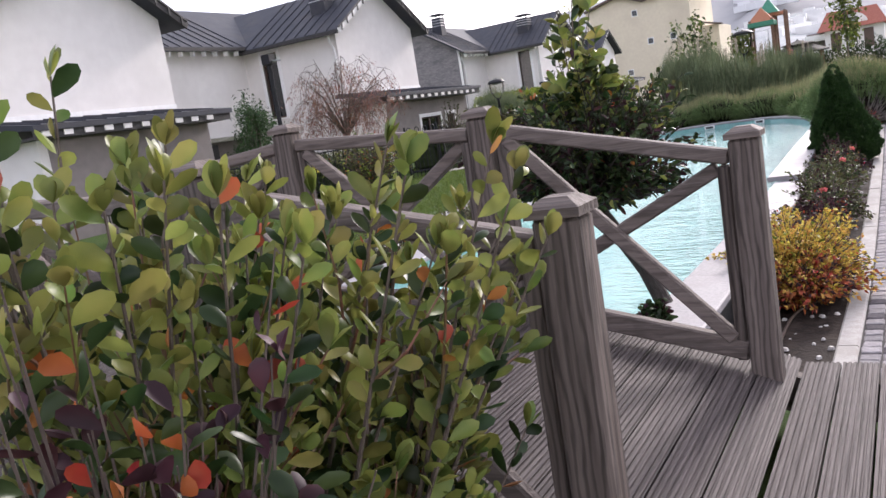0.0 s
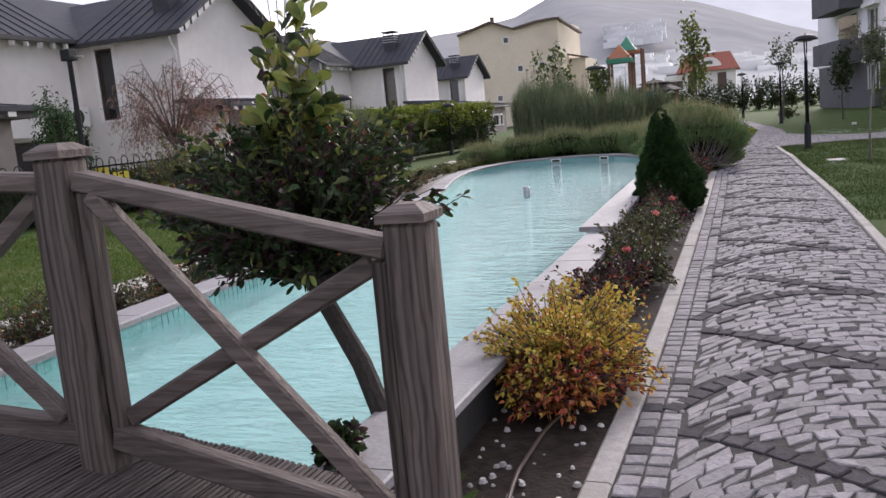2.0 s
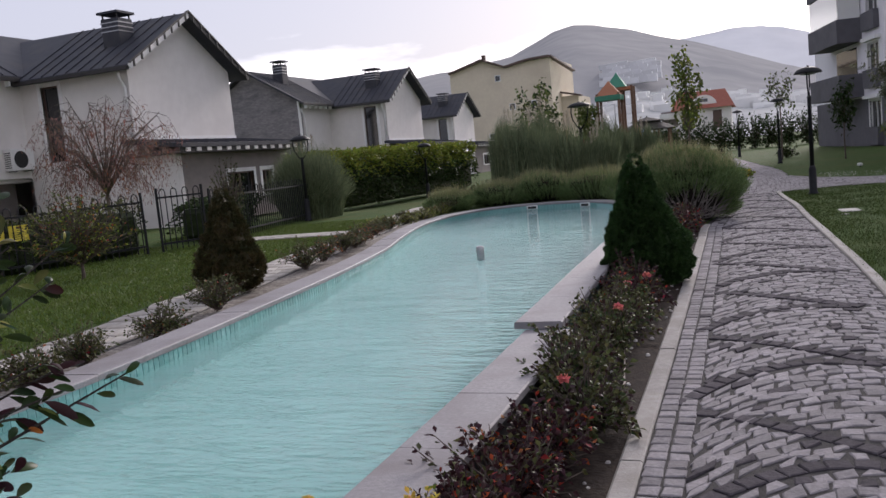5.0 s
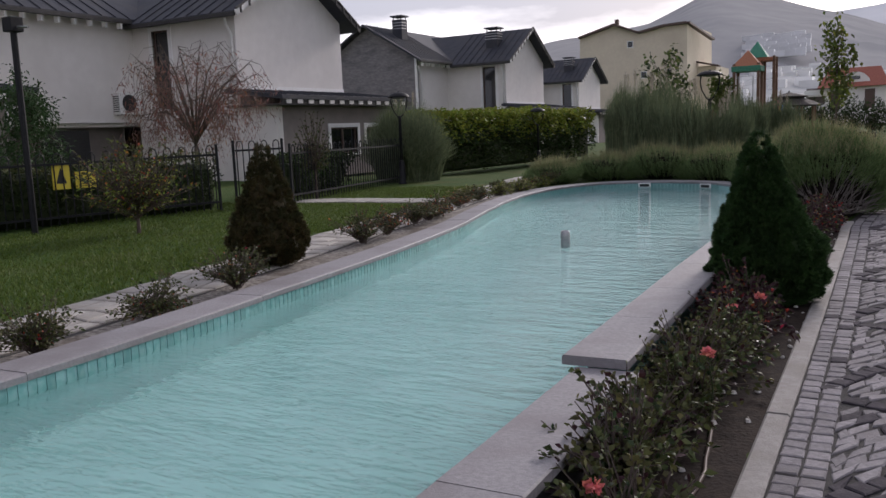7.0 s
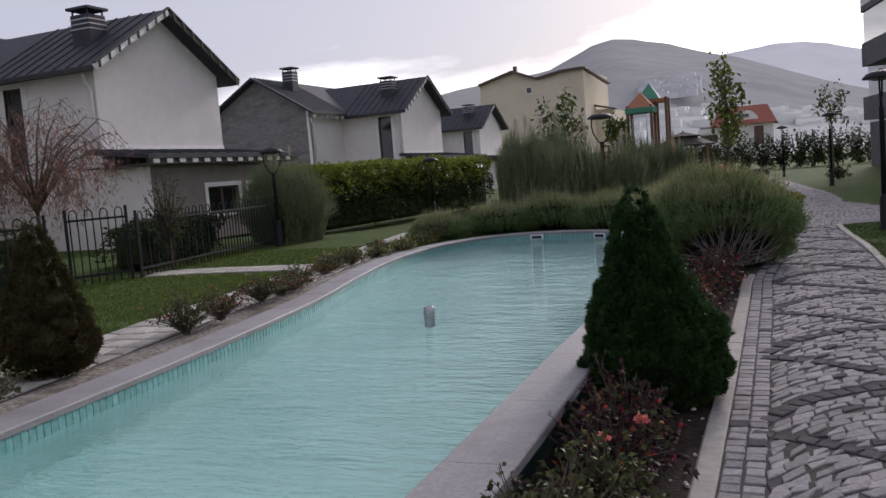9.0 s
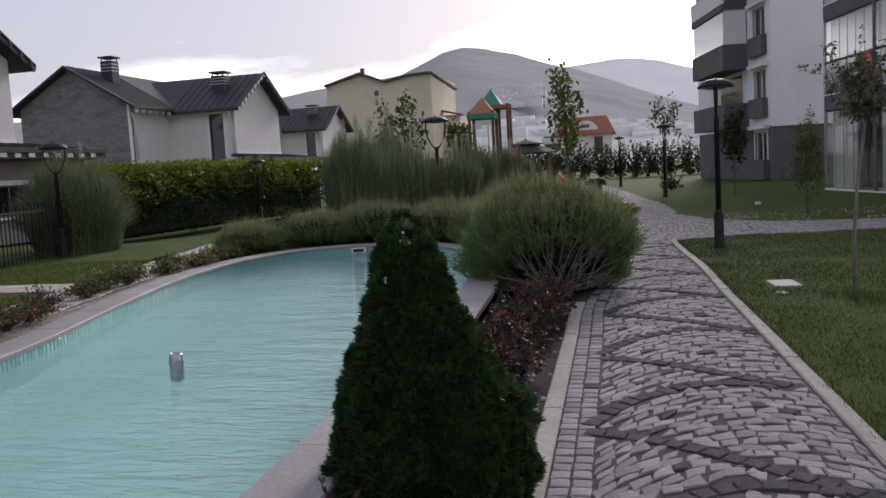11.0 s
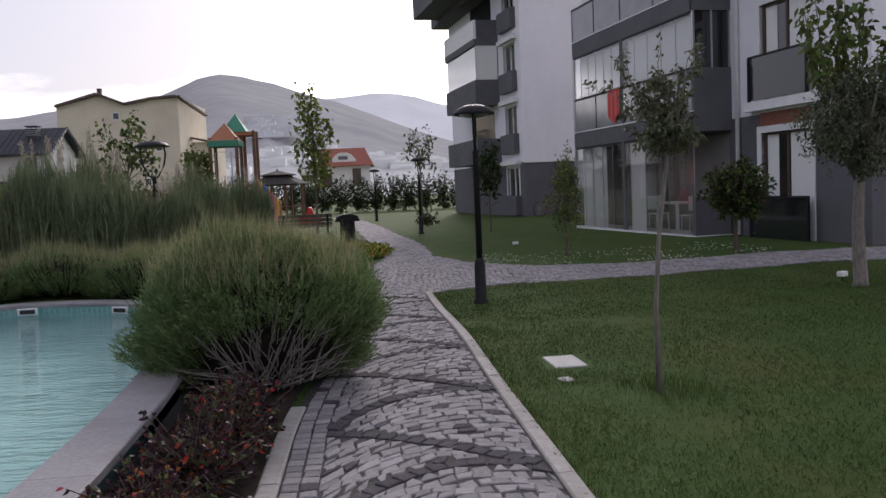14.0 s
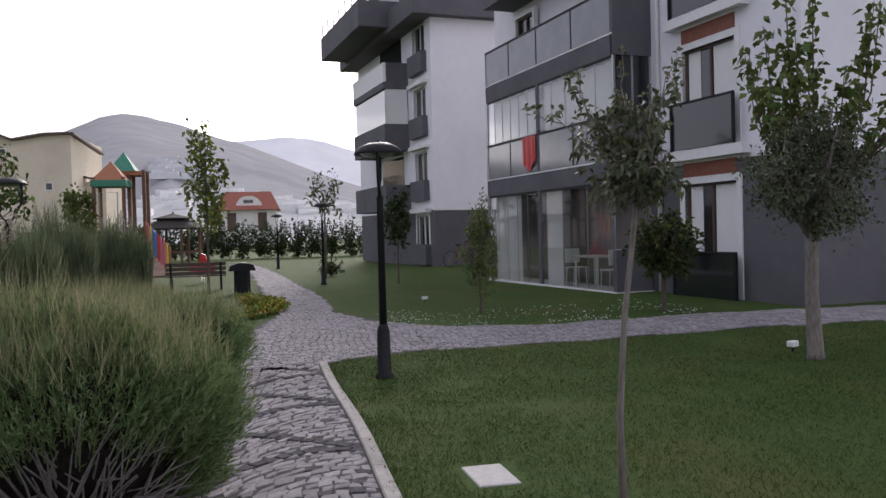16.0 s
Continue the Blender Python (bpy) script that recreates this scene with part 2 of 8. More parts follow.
M["apt_white"] = mat("lilac_white_render", (0.77, 0.75, 0.785), 0.9, (0.8, 0.78, 0.815), 3.0, 0.1, 80.0, stain=(0.73, 0.71, 0.745), sscale=0.5)
M["apt_grey"] = mat("dark_grey_render", (0.105, 0.1, 0.112), 0.85, (0.12, 0.115, 0.128), 3.0, 0.15, 80.0, stain=(0.09, 0.086, 0.096), sscale=0.8)
M["brick_red"] = mat("rust_red_panel", (0.2, 0.065, 0.04), 0.7, (0.24, 0.085, 0.05), 9.0)
M["blackmetal"] = mat("black_painted_metal", (0.01, 0.01, 0.012), 0.55, (0.016, 0.016, 0.018), 20.0, 0.1, 90.0, spec=0.2)
M["steel"] = mat("brushed_steel", (0.36, 0.36, 0.37), 0.38, (0.45, 0.45, 0.45), 30.0, metal=1.0)
M["wood_x"] = wood_mat("weathered_timber_across", (0.165, 0.132, 0.118), (0.09, 0.07, 0.06), 0)
M["wood_y"] = wood_mat("weathered_timber_along", (0.165, 0.132, 0.118), (0.09, 0.07, 0.06), 1)
M["wood_z"] = wood_mat("weathered_timber_upright", (0.17, 0.136, 0.12), (0.06, 0.045, 0.038), 2, 13.0, 0.55)
M["deckwood"] = wood_mat("grey_brown_deck_board", (0.11, 0.09, 0.084), (0.058, 0.046, 0.042), 1)
M["bark"] = mat("brown_bark", (0.075, 0.055, 0.042), 0.9, (0.13, 0.1, 0.08), 14.0, 0.9, 30.0, stretch=(4, 4, 1))
M["bark_pale"] = mat("pale_grey_bark", (0.22, 0.19, 0.165), 0.85, (0.13, 0.11, 0.095), 10.0, 0.6, 30.0, stretch=(4, 4, 1))
M["red_twig"] = mat("reddish_young_twig", (0.16, 0.06, 0.035), 0.6, (0.12, 0.09, 0.04), 20.0)
M["bark_dark"] = mat("dark_bark", (0.022, 0.017, 0.014), 0.9, (0.042, 0.033, 0.027), 14.0, 0.8, 30.0, stretch=(4, 4, 1))
M["twig"] = mat("dark_twig", (0.06, 0.042, 0.035), 0.9, (0.1, 0.075, 0.06), 20.0)
# near-black tone paints the shade deep inside the lavender
M["shade_core"] = mat("shade_dark_core", (0.012, 0.01, 0.008), 0.95, (0.022, 0.018, 0.014), 30.0, 1.0, 40.0, spec=0.1)
M["twig_pale"] = mat("grey_dry_twig", (0.22, 0.195, 0.18), 0.9, (0.14, 0.12, 0.11), 20.0)
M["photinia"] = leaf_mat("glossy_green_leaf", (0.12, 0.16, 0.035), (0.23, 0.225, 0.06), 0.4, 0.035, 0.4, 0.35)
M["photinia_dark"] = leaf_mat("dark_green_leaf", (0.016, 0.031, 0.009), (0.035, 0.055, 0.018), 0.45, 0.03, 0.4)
M["redleaf"] = leaf_mat("red_autumn_leaf", (0.28, 0.035, 0.02), (0.34, 0.1, 0.03), 0.4, 0.03)
M["orangeleaf"] = leaf_mat("orange_autumn_leaf", (0.36, 0.13, 0.04), (0.3, 0.085, 0.04), 0.4, 0.03)
M["goldleaf"] = leaf_mat("golden_leaf", (0.56, 0.42, 0.075), (0.5, 0.32, 0.06), 0.35, 0.03)
M["conifer"] = leaf_mat("dark_conifer_needles", (0.02, 0.045, 0.013), (0.044, 0.09, 0.025), 0.28, 0.02, 0.6, 0.1)
M["conifer_brown"] = leaf_mat("bronzed_conifer_needles", (0.035, 0.04, 0.014), (0.075, 0.055, 0.022), 0.5, 0.03, 0.6, 0.1)
M["lavender"] = leaf_mat("grey_green_lavender", (0.1, 0.155, 0.055), (0.17, 0.235, 0.095), 0.35, 0.02, 0.7)
M["lavender_tip"] = leaf_mat("dry_lavender_spike", (0.23, 0.23, 0.11), (0.31, 0.29, 0.16), 0.3, 0.02, 0.8)
M["pampas"] = leaf_mat("grey_green_reed", (0.105, 0.135, 0.07), (0.17, 0.2, 0.11), 0.4, 0.02, 0.7)
M["plume"] = leaf_mat("pale_reed_plume", (0.36, 0.31, 0.25), (0.42, 0.37, 0.3), 0.2, 0.01, 0.9)
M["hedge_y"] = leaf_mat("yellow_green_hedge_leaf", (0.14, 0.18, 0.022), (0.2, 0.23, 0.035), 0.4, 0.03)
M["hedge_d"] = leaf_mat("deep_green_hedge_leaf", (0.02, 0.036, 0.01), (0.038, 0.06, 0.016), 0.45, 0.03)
M["maple"] = leaf_mat("fresh_tree_leaf", (0.075, 0.115, 0.025), (0.13, 0.15, 0.04), 0.35, 0.03)
M["olive"] = leaf_mat("grey_olive_leaf", (0.095, 0.11, 0.06), (0.145, 0.16, 0.1), 0.35, 0.02)
M["willow"] = leaf_mat("pinkish_weeping_leaf", (0.2, 0.105, 0.08), (0.26, 0.155, 0.125), 0.35, 0.03)
M["purple"] = leaf_mat("dark_purple_leaf", (0.024, 0.01, 0.013), (0.055, 0.02, 0.025), 0.45, 0.03)
M["roseleaf"] = leaf_mat("rose_leaf", (0.055, 0.07, 0.024), (0.11, 0.11, 0.042), 0.45, 0.04)
M["petal"] = leaf_mat("pink_rose_petal", (0.6, 0.12, 0.12), (0.62, 0.2, 0.18), 0.2, 0.02)
M["bank"] = mat("stony_pale_soil", (0.13, 0.11, 0.092), 0.95, (0.36, 0.33, 0.29), 26.0, 1.0, 40.0, stain=(0.09, 0.07, 0.055), sscale=2.2, spec=0.2)
M["white_petal"] = leaf_mat("white_clover_bloom", (0.6, 0.6, 0.56), (0.68, 0.68, 0.62), 0.2, 0.01)
M["pebble"] = mat("white_pebble", (0.42, 0.39, 0.36), 0.7, (0.5, 0.47, 0.44), 30.0, island=0.25)
M["red_plastic"] = mat("red_plastic", (0.55, 0.03, 0.025), 0.4)
M["yellow_plastic"] = mat("yellow_painted_board", (0.6, 0.4, 0.03), 0.5, (0.65, 0.45, 0.05), 20.0)
M["blue_plastic"] = mat("blue_painted_board", (0.05, 0.16, 0.42), 0.5, (0.06, 0.19, 0.48), 20.0)
M["orange_board"] = mat("orange_painted_board", (0.36, 0.14, 0.07), 0.7, (0.42, 0.17, 0.09), 15.0)
M["green_board"] = mat("green_painted_board", (0.045, 0.2, 0.13), 0.7, (0.06, 0.26, 0.16), 15.0)
M["pink_board"] = mat("pink_painted_board", (0.5, 0.12, 0.16), 0.6, (0.56, 0.16, 0.2), 15.0)
M["brownwood"] = mat("brown_stained_timber", (0.14, 0.07, 0.04), 0.7, (0.18, 0.1, 0.06), 12.0, 0.4, 30.0)
M["sign_yellow"] = mat("yellow_sign", (0.75, 0.6, 0.05), 0.5, (0.7, 0.55, 0.05), 15.0)
M["ink"] = mat("black_sign_ink", (0.02, 0.02, 0.02), 0.6)
M["white_plastic"] = mat("white_plastic", (0.7, 0.7, 0.68), 0.45, (0.75, 0.74, 0.72), 10.0)
M["manhole"] = mat("pale_concrete_cover", (0.42, 0.4, 0.37), 0.85, (0.5, 0.48, 0.45), 25.0, 0.3, 80.0)
M["curtain"] = mat("white_curtain", (0.72, 0.71, 0.69), 0.9, (0.78, 0.77, 0.75), 12.0, 0.4, 20.0, stretch=(6, 6, 0.4))
M["hose"] = mat("brown_irrigation_hose", (0.09, 0.06, 0.045), 0.6)


def glass_mat(name, color, rough=0.02):
    m = bpy.data.materials.new(name)
    m.use_nodes = True
    b = m.node_tree.nodes["Principled BSDF"]
    b.inputs["Base Color"].default_value = (*color, 1)
    b.inputs["Roughness"].default_value = rough
    b.inputs["Transmission Weight"].default_value = 1.0
    b.inputs["IOR"].default_value = 1.45
    return m


M["glass"] = glass_mat("clear_glass", (0.97, 0.98, 0.98))
M["frosted"] = mat("smoked_parapet_glass", (0.13, 0.135, 0.145), 0.1, (0.16, 0.165, 0.175), 1.5, spec=0.8)


def water_mat():
    m = glass_mat("rippled_pool_water", (0.84, 0.97, 0.97), 0.03)
    nt = m.node_tree
    b = nt.nodes["Principled BSDF"]
    b.inputs["IOR"].default_value = 1.33
    co = nt.nodes.new("ShaderNodeTexCoord")
    mp = nt.nodes.new("ShaderNodeMapping")
    mp.inputs["Scale"].default_value = (1.0, 3.0, 1.0)
    mp.inputs["Rotation"].default_value = (0, 0, radians(14))
    nt.links.new(co.outputs["Object"], mp.inputs["Vector"])
    hs = []
    for s, d in ((1.3, 2.0), (4.6, 2.0), (11.0, 1.0)):
        n = nt.nodes.new("ShaderNodeTexNoise")
        n.inputs["Scale"].default_value = s
        n.inputs["Detail"].default_value = d
        nt.links.new(mp.outputs["Vector"], n.inputs["Vector"])
        hs.append(n.outputs["Fac"])
    ad = nt.nodes.new("ShaderNodeMath")
    ad.operation = "MULTIPLY_ADD"
    ad.inputs[1].default_value = 0.6
    nt.links.new(hs[1], ad.inputs[0])
    nt.links.new(hs[0], ad.inputs[2])
    fine = nt.nodes.new("ShaderNodeMath")
    fine.operation = "MULTIPLY_ADD"
    fine.inputs[1].default_value = 0.3
    nt.links.new(hs[2], fine.inputs[0])
    nt.links.new(ad.outputs[0], fine.inputs[2])
    bp = nt.nodes.new("ShaderNodeBump")
    bp.inputs["Strength"].default_value = 0.9
    bp.inputs["Distance"].default_value = 0.05
    nt.links.new(fine.outputs[0], bp.inputs["Height"])
    nt.links.new(bp.outputs["Normal"], b.inputs["Normal"])
    return m


M["water"] = water_mat()

# ---- mesh helpers ----


class Mesh:
    """Collects vertices and faces for one mesh."""

    def __init__(self):
        self.v, self.f = [], []

    def add(self, verts, faces, m=None):
        n = len(self.v)
        self.v += [tuple(m @ Vector(p)) for p in verts] if m is not None else [tuple(p) for p in verts]
        self.f += [tuple(i + n for i in f) for f in faces]
        return self

    def box(self, x0, x1, y0, y1, z0, z1, m=None, b=0.0):
        """A box; b: width of the bevel on its edges."""
        if not b:
            vs = [(x, y, z) for z in (z0, z1) for x, y in ((x0, y0), (x1, y0), (x1, y1), (x0, y1))]
            return self.add(vs, [(3, 2, 1, 0), (4, 5, 6, 7), (0, 1, 5, 4), (1, 2, 6, 5), (2, 3, 7, 6), (3, 0, 4, 7)], m)
        lo, hi = (x0, y0, z0), (x1, y1, z1)
        vs, idx = [], {}
        for c in range(8):
            s = [(c >> a) & 1 for a in range(3)]
            for a in range(3):
                p = [(hi[k] - (0 if k == a else b)) if s[k] else (lo[k] + (0 if k == a else b)) for k in range(3)]
                idx[c, a] = len(vs)
                vs.append(p)
        fs = []
        for a in range(3):
            u, w = (a + 1) % 3, (a + 2) % 3
            for s in (0, 1):
                q = [(s << a) | (i << u) | (j << w) for i, j in ((0, 0), (1, 0), (1, 1), (0, 1))]
                f = [idx[c, a] for c in q]
                fs.append(f if s else f[::-1])
            for i in (0, 1):
                for j in (0, 1):
                    c0 = (i << u) | (j << w)
                    c1 = c0 | (1 << a)
                    f = [idx[c0, u], idx[c1, u], idx[c1, w], idx[c0, w]]
                    fs.append(f if i == j else f[::-1])
        for c in range(8):
            f = [idx[c, 0], idx[c, 1], idx[c, 2]]
            fs.append(f if bin(c).count("1") % 2 else f[::-1])
        return self.add(vs, fs, m)

    def prism(self, outline, z0, z1, m=None):
        """An upright prism over a closed outline (counter-clockwise)."""
        n = len(outline)
        vs = [(x, y, z0) for x, y in outline] + [(x, y, z1) for x, y in outline]
        fs = [tuple(range(n - 1, -1, -1)), tuple(range(n, 2 * n))] + [(i, (i + 1) % n, n + (i + 1) % n, n + i) for i in range(n)]
        return self.add(vs, fs, m)

    def tube(self, pts, radii, sides=6):
        """A tube along points, with a radius at each."""
        pts = [Vector(p) for p in pts]
        base = len(self.v)
        n = len(pts)
        for i, p in enumerate(pts):
            d = (pts[min(i + 1, n - 1)] - pts[max(i - 1, 0)]).normalized()
            a = d.cross(Vector((0.31, 0.17, 0.93)) if abs(d.z) < 0.9 else Vector((1, 0.2, 0))).normalized()
            c = d.cross(a)
            r = radii[i] if isinstance(radii, (list, tuple)) else radii
            for k in range(sides):
                t = 2 * math.pi * k / sides
                self.v.append(tuple(p + (a * math.cos(t) + c * math.sin(t)) * r))
        for i in range(n - 1):
            for k in range(sides):
                j = (k + 1) % sides
                self.f.append((base + i * sides + k, base + i * sides + j, base + (i + 1) * sides + j, base + (i + 1) * sides + k))
        self.f.append(tuple(base + k for k in range(sides - 1, -1, -1)))
        self.f.append(tuple(base + (n - 1) * sides + k for k in range(sides)))
        return self

    def lathe(self, profile, sides=16, m=None):
        """Turns (radius, z) pairs round the z axis."""
        vs = [(r * math.cos(2 * math.pi * k / sides), r * math.sin(2 * math.pi * k / sides), z) for r, z in profile for k in range(sides)]
        fs = [(i * sides + k, i * sides + (k + 1) % sides, (i + 1) * sides + (k + 1) % sides, (i + 1) * sides + k)
              for i in range(len(profile) - 1) for k in range(sides)]
        fs += [tuple(range(sides - 1, -1, -1)), tuple((len(profile) - 1) * sides + k for k in range(sides))]
        return self.add(vs, fs, m)

    def data(self, name, material, smooth=False):
        me = bpy.data.meshes.new(name)
        me.from_pydata(self.v, [], self.f)
        me.materials.append(material)
        if smooth:
            me.polygons.foreach_set("use_smooth", [True] * len(me.polygons))
        me.update()
        return me


def part(name, mesh, material, parent=None, label="", smooth=False, at=None):
    """Links a mesh as one object, under a thing or a part when one is given."""
    ob = new(name, mesh.data(name, material, smooth) if isinstance(mesh, Mesh) else mesh)
    if parent is not None:
        ob.parent = parent
    if at is not None:
        ob.matrix_basis = at
    if label:
        ob["label"] = label
    return ob


def thing(name, label, category, at=None, group="", kind=""):
    ob = new(name)
    ob.empty_display_size = 0.1
    if at is not None:
        ob.matrix_basis = at
    return tagged(ob, label, category, group, kind)


def solid(name, mesh, material, label, category, at=None, group="", kind="", smooth=False):
    return tagged(part(name, mesh, material, None, "", smooth, at), label, category, group, kind)


def numpy_mesh(name, verts, faces, material):
    """A mesh of many equal faces straight from arrays."""
    me = bpy.data.meshes.new(name)
    verts = np.asarray(verts, dtype=np.float32).reshape(-1, 3)
    faces = np.asarray(faces, dtype=np.int32)
    k = faces.shape[1]
    me.vertices.add(len(verts))
    me.vertices.foreach_set("co", verts.ravel())
    me.loops.add(faces.size)
    me.loops.foreach_set("vertex_index", faces.ravel())
    me.polygons.add(len(faces))
    me.polygons.foreach_set("loop_start", np.arange(0, faces.size, k, dtype=np.int32))
    me.polygons.foreach_set("loop_total", np.full(len(faces), k, dtype=np.int32))
    me.materials.append(material)
    me.update(calc_edges=True)
    return me


def leaves(name, points, dirs, length, width, material, rng, droop=0.25, cup=0.25, round_tip=False):
    """Leaves at points, each a bent blade of four triangles that points along its direction; length may vary leaf by leaf."""
    p = np.asarray(points, dtype=float)
    d = np.asarray(dirs, dtype=float)
    n = len(p)
    d /= np.linalg.norm(d, axis=1, keepdims=True) + 1e-9
    r = rng.normal(size=(n, 3))
    side = np.cross(d, r)
    side /= np.linalg.norm(side, axis=1, keepdims=True) + 1e-9
    up = np.cross(side, d)
    L = (length * rng.uniform(0.65, 1.25, n))[:, None]
    W = (width * rng.uniform(0.7, 1.2, n))[:, None]
    mid = p + d * L * 0.5 - up * W * cup
    tip = p + d * L - np.array([0, 0, 1.0]) * L * droop
    if round_tip:
        z = np.array([0, 0, 1.0]) * L * droop
        row = lambda f, w: p + d * L * f - z * f * f + side * W * w
        v = np.stack([p, row(0.3, 0.36), row(0.62, 0.5), row(0.88, 0.33), tip, row(0.88, -0.33), row(0.62, -0.5), row(0.3, -0.36), row(0.32, 0) - up * W * cup, row(0.7, 0) - up * W * cup], axis=1).reshape(-1, 3)
        i = (np.arange(n) * 10)[:, None]
        tris = [(0, 1, 8), (1, 2, 8), (2, 9, 8), (2, 3, 9), (3, 4, 9), (4, 5, 9), (5, 6, 9), (6, 8, 9), (6, 7, 8), (7, 0, 8)]
        return numpy_mesh(name, v, np.concatenate([i + np.array([q]) for q in tris], axis=0), material)
    a = p + d * L * 0.45 + side * W * 0.5
    c = p + d * L * 0.45 - side * W * 0.5
    v = np.stack([p, a, tip, c, mid], axis=1).reshape(-1, 3)
    i = (np.arange(n) * 5)[:, None]
    f = np.concatenate([i + np.array([[0, 1, 4]]), i + np.array([[1, 2, 4]]), i + np.array([[2, 3, 4]]), i + np.array([[3, 0, 4]])], axis=0)
    return numpy_mesh(name, v, f, material)


def blades(name, roots, tips, width, material, rng, bend=0.15):
    """Grass-like blades from root to tip: two quads and a point would be dear, so a bent strip of three triangles."""
    p, q = np.asarray(roots, float), np.asarray(tips, float)
    n = len(p)
    d = q - p
    h = np.linalg.norm(d, axis=1, keepdims=True)
    s = np.cross(d, rng.normal(size=(n, 3)))
    s /= np.linalg.norm(s, axis=1, keepdims=True) + 1e-9
    flat = d * np.array([1, 1, 0.0])
    mid = p + d * 0.55 - flat * bend * 1.2 + np.array([0, 0, 1.0]) * h * bend * 0.6
    w = (width * rng.uniform(0.6, 1.3, n))[:, None] * s
    v = np.stack([p - w * 0.5, p + w * 0.5, mid + w * 0.42, mid - w * 0.42, q], axis=1).reshape(-1, 3)
    i = (np.arange(n) * 5)[:, None]
    f = np.concatenate([i + np.array([[0, 1, 2]]), i + np.array([[0, 2, 3]]), i + np.array([[3, 2, 4]])], axis=0)
    return numpy_mesh(name, v, f, material)


def smooth_path(pts, step=0.25, closed=False):
    """Catmull-Rom through points in the plan, with even steps."""
    P = [np.array(p, float) for p in pts]
    n = len(P)
    out = []
    for i in range(n if closed else n - 1):
        a, b, c, d = (P[(i - 1) % n], P[i], P[(i + 1) % n], P[(i + 2) % n]) if closed else (P[max(i - 1, 0)], P[i], P[i + 1], P[min(i + 2, n - 1)])
        k = max(2, int(np.linalg.norm(c - b) / step))
        for j in range(k):
            t = j / k
            out.append(0.5 * (2 * b + (c - a) * t + (2 * a - 5 * b + 4 * c - d) * t * t + (3 * b - a - 3 * c + d) * t ** 3))
    if not closed:
        out.append(P[-1])
    return [tuple(o) for o in out]


def offset_path(pts, d, closed=False):
    """Shifts a plan line to its right by d."""
    out = []
    n = len(pts)
    for i in range(n):
        a = pts[(i - 1) % n] if closed or i else pts[0]
        b = pts[(i + 1) % n] if closed or i < n - 1 else pts[-1]
        t = np.array(b) - np.array(a)
        t /= np.linalg.norm(t) + 1e-9
        out.append((pts[i][0] + t[1] * d, pts[i][1] - t[0] * d))
    return out


def inside(pts, poly):
    """Which plan points lie inside a polygon."""
    pts = np.asarray(pts, float)
    res = np.zeros(len(pts), bool)
    n = len(poly)
    for i in range(n):
        (x1, y1), (x2, y2) = poly[i], poly[(i + 1) % n]
        if y1 == y2:
            continue
        c = (pts[:, 1] < max(y1, y2)) & (pts[:, 1] >= min(y1, y2))
        res ^= c & (pts[:, 0] < (x2 - x1) * (pts[:, 1] - y1) / (y2 - y1) + x1)
    return res

# ---- the lie of the land ----


def step01(t):
    t = min(1.0, max(0.0, t))
    return t * t * (3 - 2 * t)


def level(x, y):
    """Height of the ground: the walk climbs a little, the far bank and the lawn by the flats lie higher."""
    g = 0.02 + 0.13 * step01((y - 2) / 16)
    g += 0.14 * step01((-3.2 - x) / 1.5) * step01((30 - y) / 6)
    g += 0.13 * step01((x - 3.0) / 5.0) * step01((y - 14) / 12)
    return g


WATER_Z, COPING_Z = 0.19, 0.31
POOL = smooth_path([(-1.27, -2.0), (-1.27, 4.0), (-1.26, 8.0), (-1.3, 10.0), (-1.38, 12.5), (-1.47, 16.0), (-1.62, 18.0), (-1.95, 20.0), (-2.45, 21.6),
                    (-3.2, 22.7), (-4.1, 23.1), (-4.95, 23.05), (-5.6, 22.5), (-5.95, 21.5), (-6.02, 20.3), (-5.82, 18.8), (-5.4, 17.0), (-4.93, 15.2),
                    (-4.5, 12.8), (-4.2, 10.3), (-4.03, 8.6), (-3.98, 6.5), (-3.9, 4.0), (-3.9, -2.0)], 0.25)
COPING_OUT = offset_path(POOL, 0.32)


def ground():
    """One sheet to the horizon: fine round the pool, coarse far off, sunk under the basin."""
    xs = sorted(set([-3000, -1500, -700, -350, -180, -100, -60, -40, -30, -22] + list(np.arange(-16, 14.01, 0.25)) + [18, 24, 32, 45, 60, 100, 180, 350, 700, 1500, 3000]))
    ys = sorted(set([-3000, -1000, -300, -100, -40, -16, -8] + list(np.arange(-5, 32.01, 0.25)) + [34, 36, 38, 40, 43, 46, 50, 55, 60, 70, 80, 100, 140, 200, 350, 700, 1500, 3000]))
    pts = np.array([(x, y) for y in ys for x in xs], float)
    mid = offset_path(POOL, 0.25)
    sunk = inside(pts, mid)
    vs = [(x, y, -0.75 if s else level(x, y)) for (x, y), s in zip(pts, sunk)]
    nx = len(xs)
    fs = [(j * nx + i, j * nx + i + 1, (j + 1) * nx + i + 1, (j + 1) * nx + i) for j in range(len(ys) - 1) for i in range(nx - 1)]
    return solid("ground", Mesh().add(vs, fs), M["lawn"], "mown green lawn spreading round the pool", "lawn", kind="structure", smooth=True)


ground()


def ribbon(left, right, lift, z=None):
    """A thin strip between two plan lines that follows the ground."""
    m = Mesh()
    vs = []
    for (ax, ay), (bx, by) in zip(left, right):
        for k in range(5):
            x, y = ax + (bx - ax) * k / 4, ay + (by - ay) * k / 4
            vs.append((x, y, (level(x, y) if z is None else z) + lift))
    fs = [(i * 5 + k, i * 5 + k + 1, i * 5 + k + 6, i * 5 + k + 5) for i in range(len(left) - 1) for k in range(4)]
    return m.add(vs, fs)


